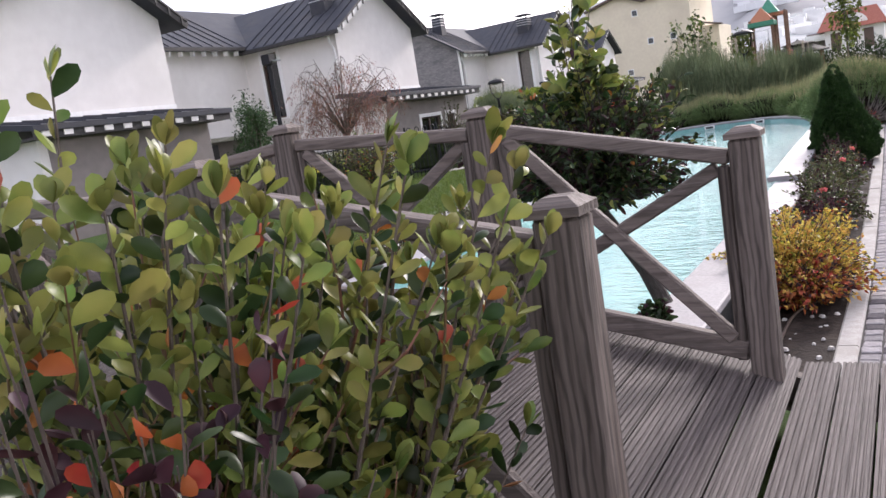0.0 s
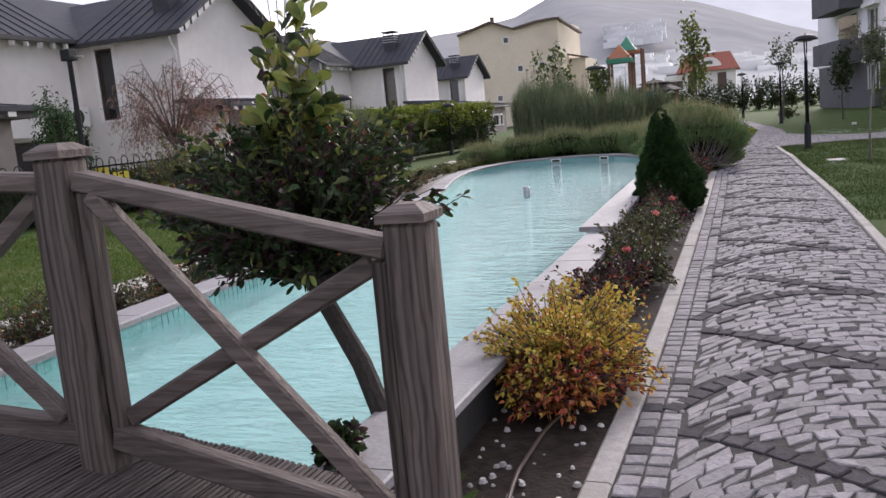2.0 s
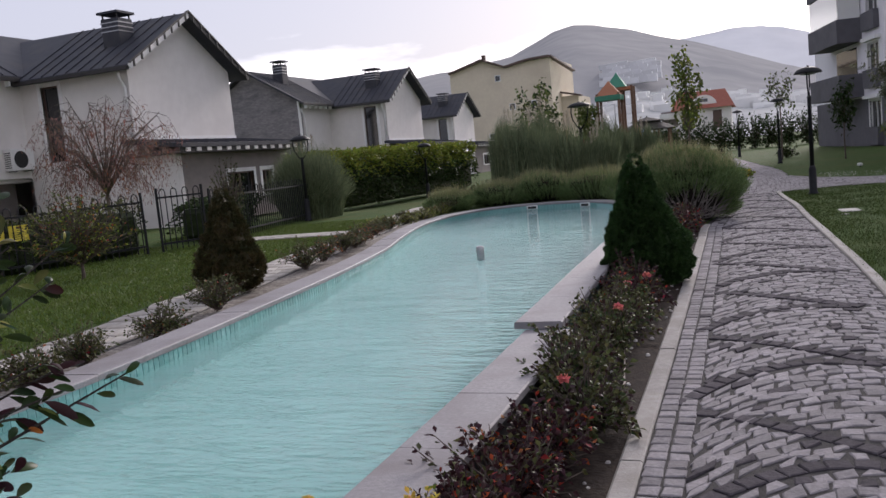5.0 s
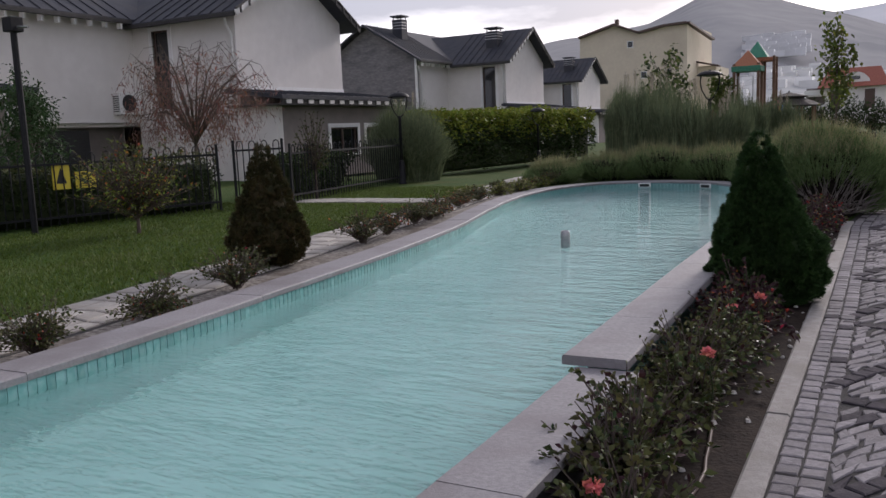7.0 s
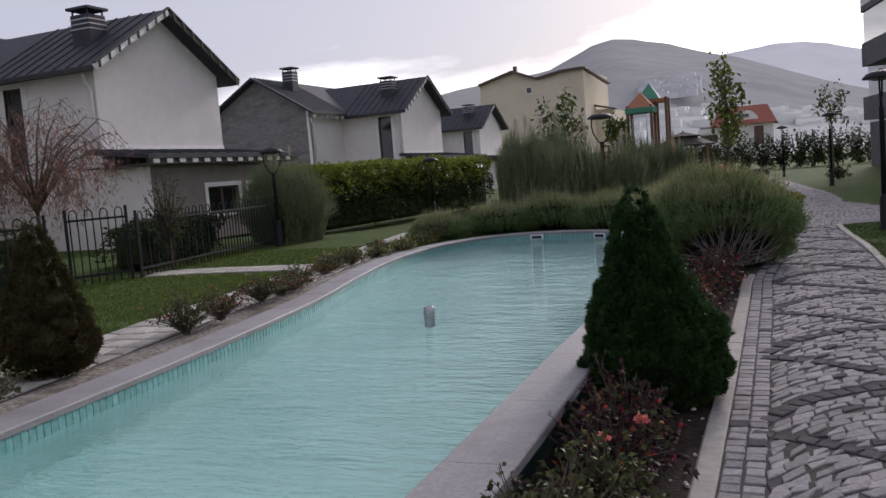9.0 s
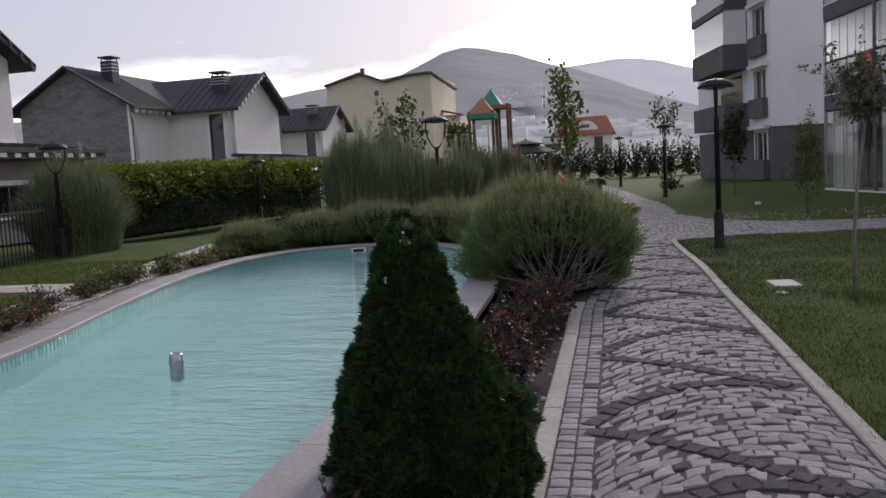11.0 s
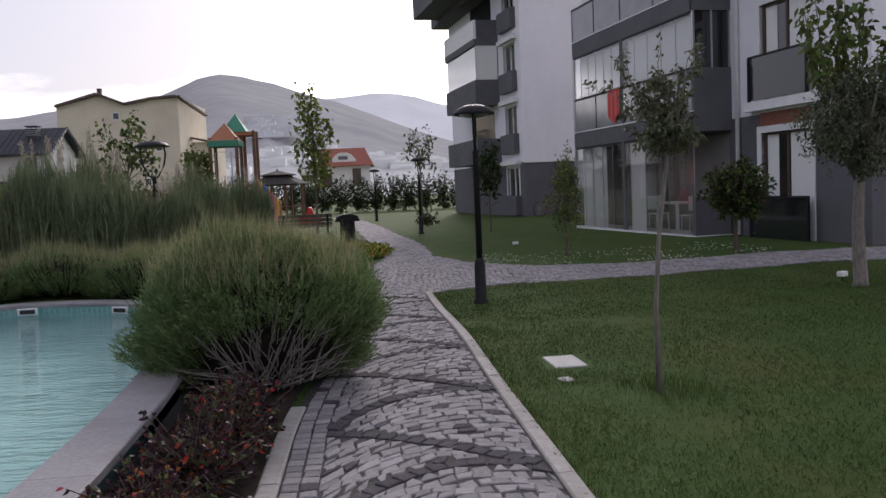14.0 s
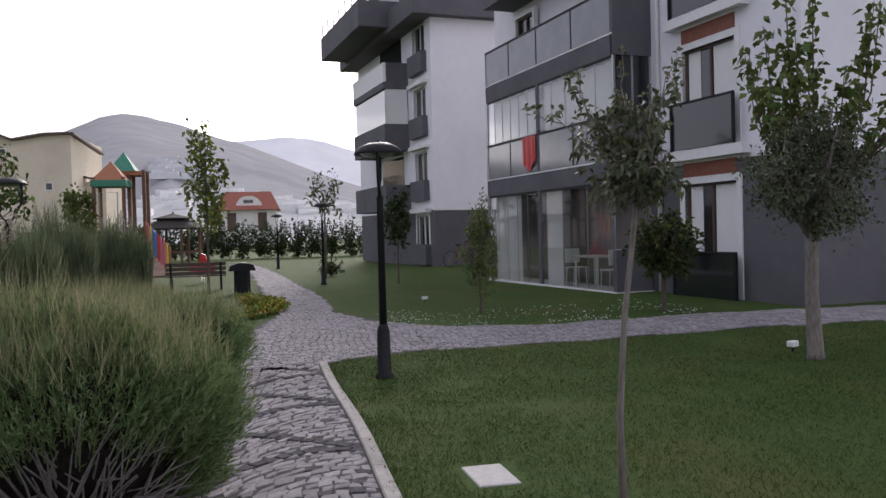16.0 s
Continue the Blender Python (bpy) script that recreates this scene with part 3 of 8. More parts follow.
# ---- pool ----
pool = thing("pool", "long curved garden pool of pale turquoise water", "pool", kind="structure")
basin = Mesh()
_n = len(POOL)
_vs = [(x, y, WATER_Z + 0.06) for x, y in POOL] + [(x, y, -0.55) for x, y in POOL]
basin.add(_vs, [(i + 1, i, _n + i, _n + i + 1) for i in range(_n - 1)] + [tuple(range(_n, 2 * _n))])
part("basin", basin, M["basin"], pool, "turquoise plastered basin")
_rim = Mesh()
_vs = [(x, y, COPING_Z - 0.045) for x, y in POOL] + [(x, y, WATER_Z + 0.06) for x, y in POOL]
_rim.add(_vs, [(i + 1, i, _n + i, _n + i + 1) for i in range(_n - 1)])
part("rim_wall", _rim, M["pooltile"], pool)
_liner = Mesh()
_out = offset_path(POOL, 0.27)
_vs = [(x, y, COPING_Z - 0.045) for x, y in _out] + [(x, y, -0.3) for x, y in _out]
_liner.add(_vs, [(i, i + 1, _n + i + 1, _n + i) for i in range(_n - 1)])
part("outer_wall", _liner, M["membrane"], pool, "black liner on the outer wall")
_w = Mesh().add([(x, y, WATER_Z) for x, y in POOL], [tuple(range(_n))])
water = solid("water", _w, M["water"], "clear pale turquoise water with small ripples", "water", kind="structure")
water.visible_shadow = False

# coping slabs, about a metre each; the stretch by the rose bed lies proud
_cuts = list(range(0, 46, 4)) + [46] + list(range(50, _n - 1, 4)) + [_n - 1]
for a, b in zip(_cuts[:-1], _cuts[1:]):
    inn = [POOL[i] for i in range(a, b + 1)]
    out = [COPING_OUT[i] for i in range(a, b + 1)]
    inn2 = [(x + (ox - x) * -0.06, y + (oy - y) * -0.06) for (x, y), (ox, oy) in zip(inn, out)]
    g = 0.0015
    shrink = lambda line: [tuple(np.array(line[0]) + (np.array(line[1]) - np.array(line[0])) * g / 0.25)] + line[1:-1] + [tuple(np.array(line[-1]) + (np.array(line[-2]) - np.array(line[-1])) * g / 0.25)]
    inn2, out = shrink(inn2), shrink(out)
    raised = inn[0][0] > -1.9 and 9.3 < inn[0][1] < 17.6
    if raised:
        inn2, out = [(x - 0.07, y) for x, y in inn2], [(x - 0.07, y) for x, y in out]
    lift = 0.055 if raised else random.uniform(-0.003, 0.003)
    k = len(inn2)
    z0, z1, bv = COPING_Z - 0.045 + lift * 0.9, COPING_Z + lift, 0.008
    cut = lambda t: ([(x + (ox - x) * t, y + (oy - y) * t) for (x, y), (ox, oy) in zip(inn2, out)])
    rows4 = [(inn2, z0), (inn2, z1 - bv), (cut(0.025), z1), (cut(0.975), z1), (out, z1 - bv), (out, z0)]
    m = Mesh()
    m.add([(x, y, z) for line, z in rows4 for x, y in line],
          [(r * k + i, (r + 1) * k + i, (r + 1) * k + i + 1, r * k + i + 1)[::-1] for r in range(5) for i in range(k - 1)]
          + [(5 * k + i, i, i + 1, 5 * k + i + 1)[::-1] for i in range(k - 1)] + [tuple(r * k for r in range(6)), tuple(r * k + k - 1 for r in range(5, -1, -1))])
    part("coping_slab", m, M["granite"], pool)

# the near end of the pool, beyond the bridge
part("end_wall", Mesh().box(-4.2, -1.0, -2.3, -2.0, -0.55, COPING_Z - 0.045), M["basin"], pool)
for _k in range(3):
    part("coping_slab", Mesh().box(-4.22 + 1.085 * _k, -4.22 + 1.075 + 1.085 * _k, -2.32, -1.98, COPING_Z - 0.045, COPING_Z, b=0.008), M["granite"], pool)

# upright mosaic joints along the rim
_far_tiles = Mesh()
for i in range(4, _n - 1):
    if POOL[i][0] < -3.0:
        (x0, y0), (x1, y1) = POOL[i], POOL[i + 1]
        for t in (0.0, 0.25, 0.5, 0.75):
            x, y = x0 + (x1 - x0) * t, y0 + (y1 - y0) * t
            d = np.array([x1 - x0, y1 - y0]) / (np.hypot(x1 - x0, y1 - y0) + 1e-9)
            nrm = np.array([-d[1], d[0]]) * 0.006
            tile = _far_tiles if y > 19.0 else Mesh()
            (tile.add([(x + nrm[0], y + nrm[1], WATER_Z - 0.06), (x + d[0] * 0.053 + nrm[0], y + d[1] * 0.053 + nrm[1], WATER_Z - 0.06),
                                         (x + d[0] * 0.053 + nrm[0], y + d[1] * 0.053 + nrm[1], COPING_Z - 0.05), (x + nrm[0], y + nrm[1], COPING_Z - 0.05),
                                         (x, y, WATER_Z - 0.06), (x + d[0] * 0.053, y + d[1] * 0.053, WATER_Z - 0.06),
                                         (x + d[0] * 0.053, y + d[1] * 0.053, COPING_Z - 0.05), (x, y, COPING_Z - 0.05)],
                                        [(0, 1, 2, 3), (0, 4, 5, 1), (1, 5, 6, 2), (2, 6, 7, 3), (3, 7, 4, 0)]))
            if tile is not _far_tiles:
                part("rim_tile", tile, M["pooltile"], pool)
tagged(part("far_rim_tiles", _far_tiles, M["pooltile"], pool), kind="stuff")


def skimmer(x, y, rz):
    t = thing("pool_skimmer", "white pool skimmer with a dark opening in the rim", "skimmer", pose(x, y, WATER_Z + 0.035, 0, 0, rz), "skimmers in the pool rim")
    part("frame", Mesh().box(-0.13, 0.13, -0.02, 0.0, -0.035, 0.055, b=0.006), M["white_plastic"], t)
    part("opening", Mesh().box(-0.095, 0.095, -0.024, -0.01, -0.02, 0.035), M["ink"], t, "dark opening")


skimmer(-4.62, 23.02, 4)
skimmer(-3.32, 22.72, -24)


def nozzle(x, y):
    t = thing("fountain_nozzle", "steel fountain nozzle standing out of the water", "fountain", pose(x, y, WATER_Z - 0.7))
    part("pipe", Mesh().lathe([(0.03, 0.6), (0.03, 0.78)], 14), M["steel"], t, smooth=True)
    part("sleeve", Mesh().lathe([(0.045, 0.62), (0.05, 0.63), (0.05, 0.86), (0.042, 0.875), (0.034, 0.875), (0.034, 0.8)], 16), M["steel"], t, smooth=True)
    part("collar", Mesh().lathe([(0.056, 0.8), (0.056, 0.825)], 16), M["steel"], t)


nozzle(-3.17, 14.4)

# ---- walk: kerbs, bed, base ----
KERB_L = smooth_path([(-0.42, 3.75), (-0.40, 6.0), (-0.42, 9.0), (-0.45, 12.0), (-0.5, 15.5), (-0.52, 17.4), (-0.35, 20.0), (-0.3, 24.0), (-0.35, 27.0)], 0.25)
KERB_R = smooth_path([(1.28, 3.75), (1.26, 7.0), (1.22, 10.0), (1.14, 13.0), (1.03, 15.5), (0.93, 18.0), (0.87, 20.0), (0.74, 22.0), (0.68, 23.5)], 0.25)


def kerb_row(line, width, lift, n_per, name):
    k = thing(name, "pale concrete kerb along the cobbled walk", "kerb", kind="structure")
    inner = offset_path(line, width)
    for a in range(0, len(line) - 1, n_per):
        b = min(a + n_per, len(line) - 1)
        m = Mesh()
        dz = random.uniform(-0.004, 0.004)
        for i in range(a, b):
            j = 0.006 if i == a else 0.0
            (x0, y0), (x1, y1), (u0, v0), (u1, v1) = line[i], line[i + 1], inner[i], inner[i + 1]
            t = j / 0.25
            x0, y0, u0, v0 = x0 + (x1 - x0) * t, y0 + (y1 - y0) * t, u0 + (u1 - u0) * t, v0 + (v1 - v0) * t
            z0, z1 = level(x0, y0) + lift + dz, level(x1, y1) + lift + dz
            e = 0.1
            c = lambda p, q, s: (p[0] + (q[0] - p[0]) * s, p[1] + (q[1] - p[1]) * s)
            A, B, C, D = (x0, y0), (u0, v0), (u1, v1), (x1, y1)
            vs = [(*A, z0 - 0.12), (*A, z0 - 0.01), (*c(A, B, e), z0), (*c(A, B, 1 - e), z0), (*B, z0 - 0.01), (*B, z0 - 0.12),
                  (*D, z1 - 0.12), (*D, z1 - 0.01), (*c(D, C, e), z1), (*c(D, C, 1 - e), z1), (*C, z1 - 0.01), (*C, z1 - 0.12)]
            m.add(vs, [(q, q + 1, q + 7, q + 6)[::-1] for q in range(5)] + [(0, 1, 2, 3, 4, 5), (11, 10, 9, 8, 7, 6)])
        part("kerb_stone", m, M["kerb"], k)


kerb_row(KERB_L[:55], 0.11, 0.028, 4, "kerb_1")
kerb_row(KERB_R, 0.1, 0.03, 3, "kerb_2")

# bases under the stones
solid("walk_bed", ribbon(offset_path(KERB_L, 0.05)[:80], [(KERB_R[min(int(i * len(KERB_R) / 80), len(KERB_R) - 1)]) for i in range(80)], 0.006), M["joint"],
      "dark sandy joints between the cobbles", "path", kind="structure")
BED = smooth_path([(-1.27, 3.8), (-1.26, 8.0), (-1.3, 10.0), (-1.38, 12.5), (-1.47, 16.0), (-1.62, 18.0), (-1.9, 20.0)], 0.25)
_bl = offset_path(BED, 0.26)
_br = [KERB_L[min(int(i * 66 / len(_bl)), 66)] for i in range(len(_bl))]
BED_L, BED_R = _bl, _br


def bed_level(x, y):
    return level(x, y) + 0.012 + 0.02 * noise.noise((x * 4, y * 4, 0)) + 0.012 * noise.noise((x * 13, y * 13, 3))


def soil_bed():
    m = Mesh()
    K = 14
    n = len(BED_L)
    for (ax, ay), (bx, by) in zip(BED_L, BED_R):
        for k in range(K + 1):
            x, y = ax + (bx - ax) * k / K, ay + (by - ay) * k / K
            m.v.append((x, y, bed_level(x, y)))
    m.f = [(i * (K + 1) + k, i * (K + 1) + k + 1, (i + 1) * (K + 1) + k + 1, (i + 1) * (K + 1) + k) for i in range(n - 1) for k in range(K)]
    solid("soil_bed", m, M["soil"], "dark brown soil of the rose bed beside the walk", "flower bed", kind="structure", smooth=True)


soil_bed()

# ---- timber deck and arched bridge ----


def deck_z(x):
    """Height of the boards: level by the walk, then over an arch."""
    if x > -0.45:
        return 0.22 + 0.03 * step01((0.6 - x) / 1.0)
    t = min(1.0, (-0.45 - x) / 4.6)
    return 0.25 + 0.36 * math.sin(math.pi * t) ** 0.8 if t < 1 else 0.25


def deck():
    t = thing("timber_deck", "weathered grey-brown ribbed timber deck and arched bridge boards", "deck", kind="structure")
    # ribbed board, one metre wide in profile units, shared by all boards
    w, th, y0, y1 = 0.138, 0.028, 1.45, 3.72
    prof = []
    ribs = 7
    for i in range(ribs):
        a = -w / 2 + w * i / ribs
        s = w / ribs
        prof += [(a + s * 0.1, 0.0), (a + s * 0.62, 0.0), (a + s * 0.72, -0.006), (a + s * 0.98, -0.006)]
    prof = [(-w / 2, -th)] + prof + [(w / 2, -th)]
    n = len(prof)

    def board(ya, yb):
        return Mesh().add([(x, ya, z) for x, z in prof] + [(x, yb, z) for x, z in prof],
                          [(i, n + i, n + (i + 1) % n, (i + 1) % n)[::-1] for i in range(n)] + [tuple(range(n)), tuple(range(2 * n - 1, n - 1, -1))]).data("board", M["deckwood"])
    short, long_ = board(y0, y1), board(-2.6, y1)
    x = 1.35
    while x > -5.3:
        z = deck_z(x)
        slope = math.degrees(math.atan2(deck_z(x + 0.05) - deck_z(x - 0.05), 0.1))
        part("board", long_ if x > -0.45 else short, M["deckwood"], t, at=pose(x, random.uniform(-0.008, 0.008), z + random.uniform(-0.0015, 0.0015), 0, -slope, 0))
        x -= 0.145 * math.cos(radians(slope))
    for y in (1.66, 3.58):
        m = Mesh()
        xs = np.arange(-5.2, 1.3, 0.2)
        for a, b in zip(xs[:-1], xs[1:]):
            za, zb = deck_z(a) - 0.03, deck_z(b) - 0.03
            m.add([(a, y - 0.035, za - 0.16), (b, y - 0.035, zb - 0.16), (b, y + 0.035, zb - 0.16), (a, y + 0.035, za - 0.16),
                   (a, y - 0.035, za), (b, y - 0.035, zb), (b, y + 0.035, zb), (a, y + 0.035, za)],
                  [(3, 2, 1, 0), (4, 5, 6, 7), (0, 1, 5, 4), (1, 2, 6, 5), (2, 3, 7, 6), (3, 0, 4, 7)])
        part("bearer", m, M["wood_x"], t)


deck()


def post(name_group, x, y, h=1.0, s=0.115, dz=0.0):
    z = deck_z(x) + dz
    t = thing("bridge_post", "weathered square timber post with a chamfered cap", "post", pose(x, y, z - 0.04), name_group)
    r = s / 2
    part("shaft", Mesh().box(-r, r, -r, r, 0, h, b=0.012), M["wood_z"], t)
    c = r + 0.01
    vs = [(-c, -c, h), (c, -c, h), (c, c, h), (-c, c, h), (-c, -c, h + 0.022), (c, -c, h + 0.022), (c, c, h + 0.022), (-c, c, h + 0.022)]
    q = r * 0.55
    vs += [(-q, -q, h + 0.045), (q, -q, h + 0.045), (q, q, h + 0.045), (-q, q, h + 0.045)]
    part("cap", Mesh().add(vs, [(3, 2, 1, 0), (0, 1, 5, 4), (1, 2, 6, 5), (2, 3, 7, 6), (3, 0, 4, 7), (4, 5, 9, 8), (5, 6, 10, 9), (6, 7, 11, 10), (7, 4, 8, 11), (8, 9, 10, 11)]),
         M["wood_x"], t, "greenish worn cap")
    return t


def bar(p, q, w, h):
    """A squared timber between two points."""
    p, q = Vector(p), Vector(q)
    d = q - p
    m = Matrix.Translation(p) @ d.to_track_quat("X", "Z").to_matrix().to_4x4()
    return Mesh().box(0, d.length, -w / 2, w / 2, -h / 2, h / 2, m, b=0.008)


def rail(xa, xb, y, dz=0.0):
    """A railing panel between two posts: top and bottom rail, end stiles and a diagonal cross."""
    t = thing("bridge_railing", "weathered timber railing panel with a diagonal cross", "railing", None, "railing panels of the bridge")
    za, zb = deck_z(xa) + dz, deck_z(xb) + dz
    a, b = xa - 0.062, xb + 0.062
    part("top_rail", bar((a, y, za + 0.89), (b, y, zb + 0.89), 0.075, 0.06), M["wood_x"], t)
    part("bottom_rail", bar((a, y, za + 0.1), (b, y, zb + 0.1), 0.06, 0.085), M["wood_x"], t)
    part("stile", bar((a - 0.025, y, za + 0.06), (a - 0.025, y, za + 0.86), 0.055, 0.05), M["wood_z"], t)
    part("stile", bar((b + 0.025, y, zb + 0.06), (b + 0.025, y, zb + 0.86), 0.055, 0.05), M["wood_z"], t)
    part("diagonal", bar((a - 0.05, y - 0.014, za + 0.15), (b + 0.05, y - 0.014, zb + 0.85), 0.045, 0.06), M["wood_x"], t)
    part("diagonal", bar((a - 0.05, y + 0.014, za + 0.85), (b + 0.05, y + 0.014, zb + 0.15), 0.045, 0.06), M["wood_x"], t)


POST_X = [-0.55, -1.66, -2.77, -3.88, -4.99]
for _y, _dx, _dz in ((1.82, -0.168, -0.055), (3.44, -0.015, 0.0)):
    for _x in [q + _dx for q in POST_X]:
        post("posts of the bridge", _x, _y, dz=_dz)
    for _a, _b in zip(POST_X[:-1], POST_X[1:]):
        rail(_a + _dx, _b + _dx, _y, _dz)

# ---- paths of flagstone on the far bank and cross path ----
LPATH = smooth_path([(-5.2, 3.0), (-5.2, 6.5), (-5.3, 9.3), (-5.65, 12.0), (-6.0, 14.5), (-6.45, 17.3), (-7.1, 20.5), (-8.0, 25.0), (-8.7, 30.0)], 0.3)
_ys = list(np.arange(3.2, 21.0, 0.3))
_lc = sorted([(y, x) for x, y in COPING_OUT if x < -3.2 and 2.5 < y < 21.8])
_lp = sorted([(y, x) for x, y in LPATH])
solid("stony_bank", ribbon([(np.interp(y, [p[0] for p in _lp], [p[1] for p in _lp]) + 0.3, y) for y in _ys], [(np.interp(y, [p[0] for p in _lc], [p[1] for p in _lc]) + 0.04, y) for y in _ys], 0.004), M["bank"],
      "pale stony soil between the pool edge and the path", "soil", kind="structure", smooth=True)
LBRANCH = smooth_path([(-6.8, 18.6), (-8.0, 18.6), (-9.3, 18.6), (-10.2, 18.2)], 0.3)
XPATH_N = [(0.9, 33.0), (1.15, 30.0), (1.7, 28.0), (2.8, 26.7), (4.5, 26.1), (8.3, 25.7), (14.0, 25.9)]
XPATH_S = [(0.7, 23.3), (1.0, 23.7), (2.0, 24.1), (4.0, 24.2), (7.5, 24.0), (14.0, 24.0)]
FAR_R = smooth_path([(1.15, 30.0), (1.0, 34.5), (0.35, 40.6), (-0.6, 50.0), (-2.0, 60.0)], 0.6)
FAR_L = smooth_path([(-0.3, 27.0), (0.1, 30.0), (-0.1, 33.5), (-0.6, 38.0), (-1.6, 50.0), (-3.2, 60.0)], 0.6)

# ---- houses on the far bank ----


def wall_holes(m, u0, u1, z0, z1, holes, thick, plane, flip=False):
    """A straight wall along u from u0 to u1 and z0 to z1 with rectangular holes (ua, ub, za, zb); plane maps (u, depth, z) to the world."""
    us = sorted({u0, u1, *[h[0] for h in holes], *[h[1] for h in holes]})
    zs = sorted({z0, z1, *[h[2] for h in holes], *[h[3] for h in holes]})
    nu, nz = len(us), len(zs)
    kept = {(i, j) for i in range(nu - 1) for j in range(nz - 1)
            if not any(h[0] < (us[i] + us[i + 1]) / 2 < h[1] and h[2] < (zs[j] + zs[j + 1]) / 2 < h[3] for h in holes)}
    at = lambda i, j, k: (j * nu + i) * 2 + k
    vs = [plane(us[i], thick * k, zs[j]) for j in range(nz) for i in range(nu) for k in (0, 1)]
    fs = []
    for i, j in kept:
        fs.append((at(i, j, 0), at(i + 1, j, 0), at(i + 1, j + 1, 0), at(i, j + 1, 0)))
        fs.append((at(i, j + 1, 1), at(i + 1, j + 1, 1), at(i + 1, j, 1), at(i, j, 1)))
        for (di, dj), (p, q) in (((0, -1), ((i, j), (i + 1, j))), ((1, 0), ((i + 1, j), (i + 1, j + 1))), ((0, 1), ((i + 1, j + 1), (i, j + 1))), ((-1, 0), ((i, j + 1), (i, j)))):
            if (i + di, j + dj) not in kept:
                fs.append((at(*p, 1), at(*q, 1), at(*q, 0), at(*p, 0)))
    return m.add(vs, [f[::-1] for f in fs] if flip else fs)


def window_unit(parent, u0, u1, z0, z1, plane, frame_mat, trim=0.09, mullions=1, glass="glassdark", bar_w=0.05, sill=True):
    """A window in a hole: trim round it, frame, panes and a sill. plane maps (u, depth, z); depth 0 is the wall's face."""
    def pbox(ua, ub, da, db, za, zb):
        vs = [plane(u, d, z) for z in (za, zb) for u, d in ((ua, da), (ub, da), (ub, db), (ua, db))]
        return Mesh().add(vs, [(3, 2, 1, 0), (4, 5, 6, 7), (0, 1, 5, 4), (1, 2, 6, 5), (2, 3, 7, 6), (3, 0, 4, 7)])
    w = part("window", pbox(u0, u1, 0.11, 0.12, z0, z1), M[glass], parent, "dark window")
    if trim:
        t = Mesh()
        for a in ((u0 - trim, u1 + trim, -0.025, 0.1, z1, z1 + trim), (u0 - trim, u0, -0.025, 0.1, z0, z1), (u1, u1 + trim, -0.025, 0.1, z0, z1)):
            q = pbox(*a)
            t.add(q.v, q.f)
        part("trim", t, M["trimwhite"], w, "white surround")
    f = Mesh()
    for a in ((u0, u1, 0.06, 0.11, z1 - bar_w, z1), (u0, u1, 0.06, 0.11, z0, z0 + bar_w), (u0, u0 + bar_w, 0.06, 0.11, z0 + bar_w, z1 - bar_w), (u1 - bar_w, u1, 0.06, 0.11, z0 + bar_w, z1 - bar_w)):
        q = pbox(*a)
        f.add(q.v, q.f)
    for k in range(1, mullions + 1):
        u = u0 + (u1 - u0) * k / (mullions + 1)
        q = pbox(u - bar_w / 2, u + bar_w / 2, 0.06, 0.11, z0 + bar_w, z1 - bar_w)
        f.add(q.v, q.f)
    part("frame", f, M[frame_mat], w)
    if sill:
        part("sill", pbox(u0 - trim, u1 + trim, -0.06, 0.1, z0 - 0.06, z0), M["trimwhite"], w)
    return w


def roof_slab(m, a, b, c, d, th=0.12):
    """A sloping slab over four corners, with its thickness downwards."""
    vs = [(*p[:2], p[2] - th) for p in (a, b, c, d)] + [a, b, c, d]
    m.add(vs, [(3, 2, 1, 0), (4, 5, 6, 7), (0, 1, 5, 4), (1, 2, 6, 5), (2, 3, 7, 6), (3, 0, 4, 7)])


def seams(parent, a, b, c, d, n):
    """Raised seams on a roof slope from the eave line a-b to the ridge line d-c."""
    a, b, c, d = map(Vector, (a, b, c, d))
    nrm = (b - a).cross(d - a).normalized()
    for i in range(1, n):
        p, q = a.lerp(b, i / n), d.lerp(c, i / n)
        part("roof_seam", bar(p + nrm * 0.015, q + nrm * 0.015, 0.03, 0.04), M["roof"], parent)


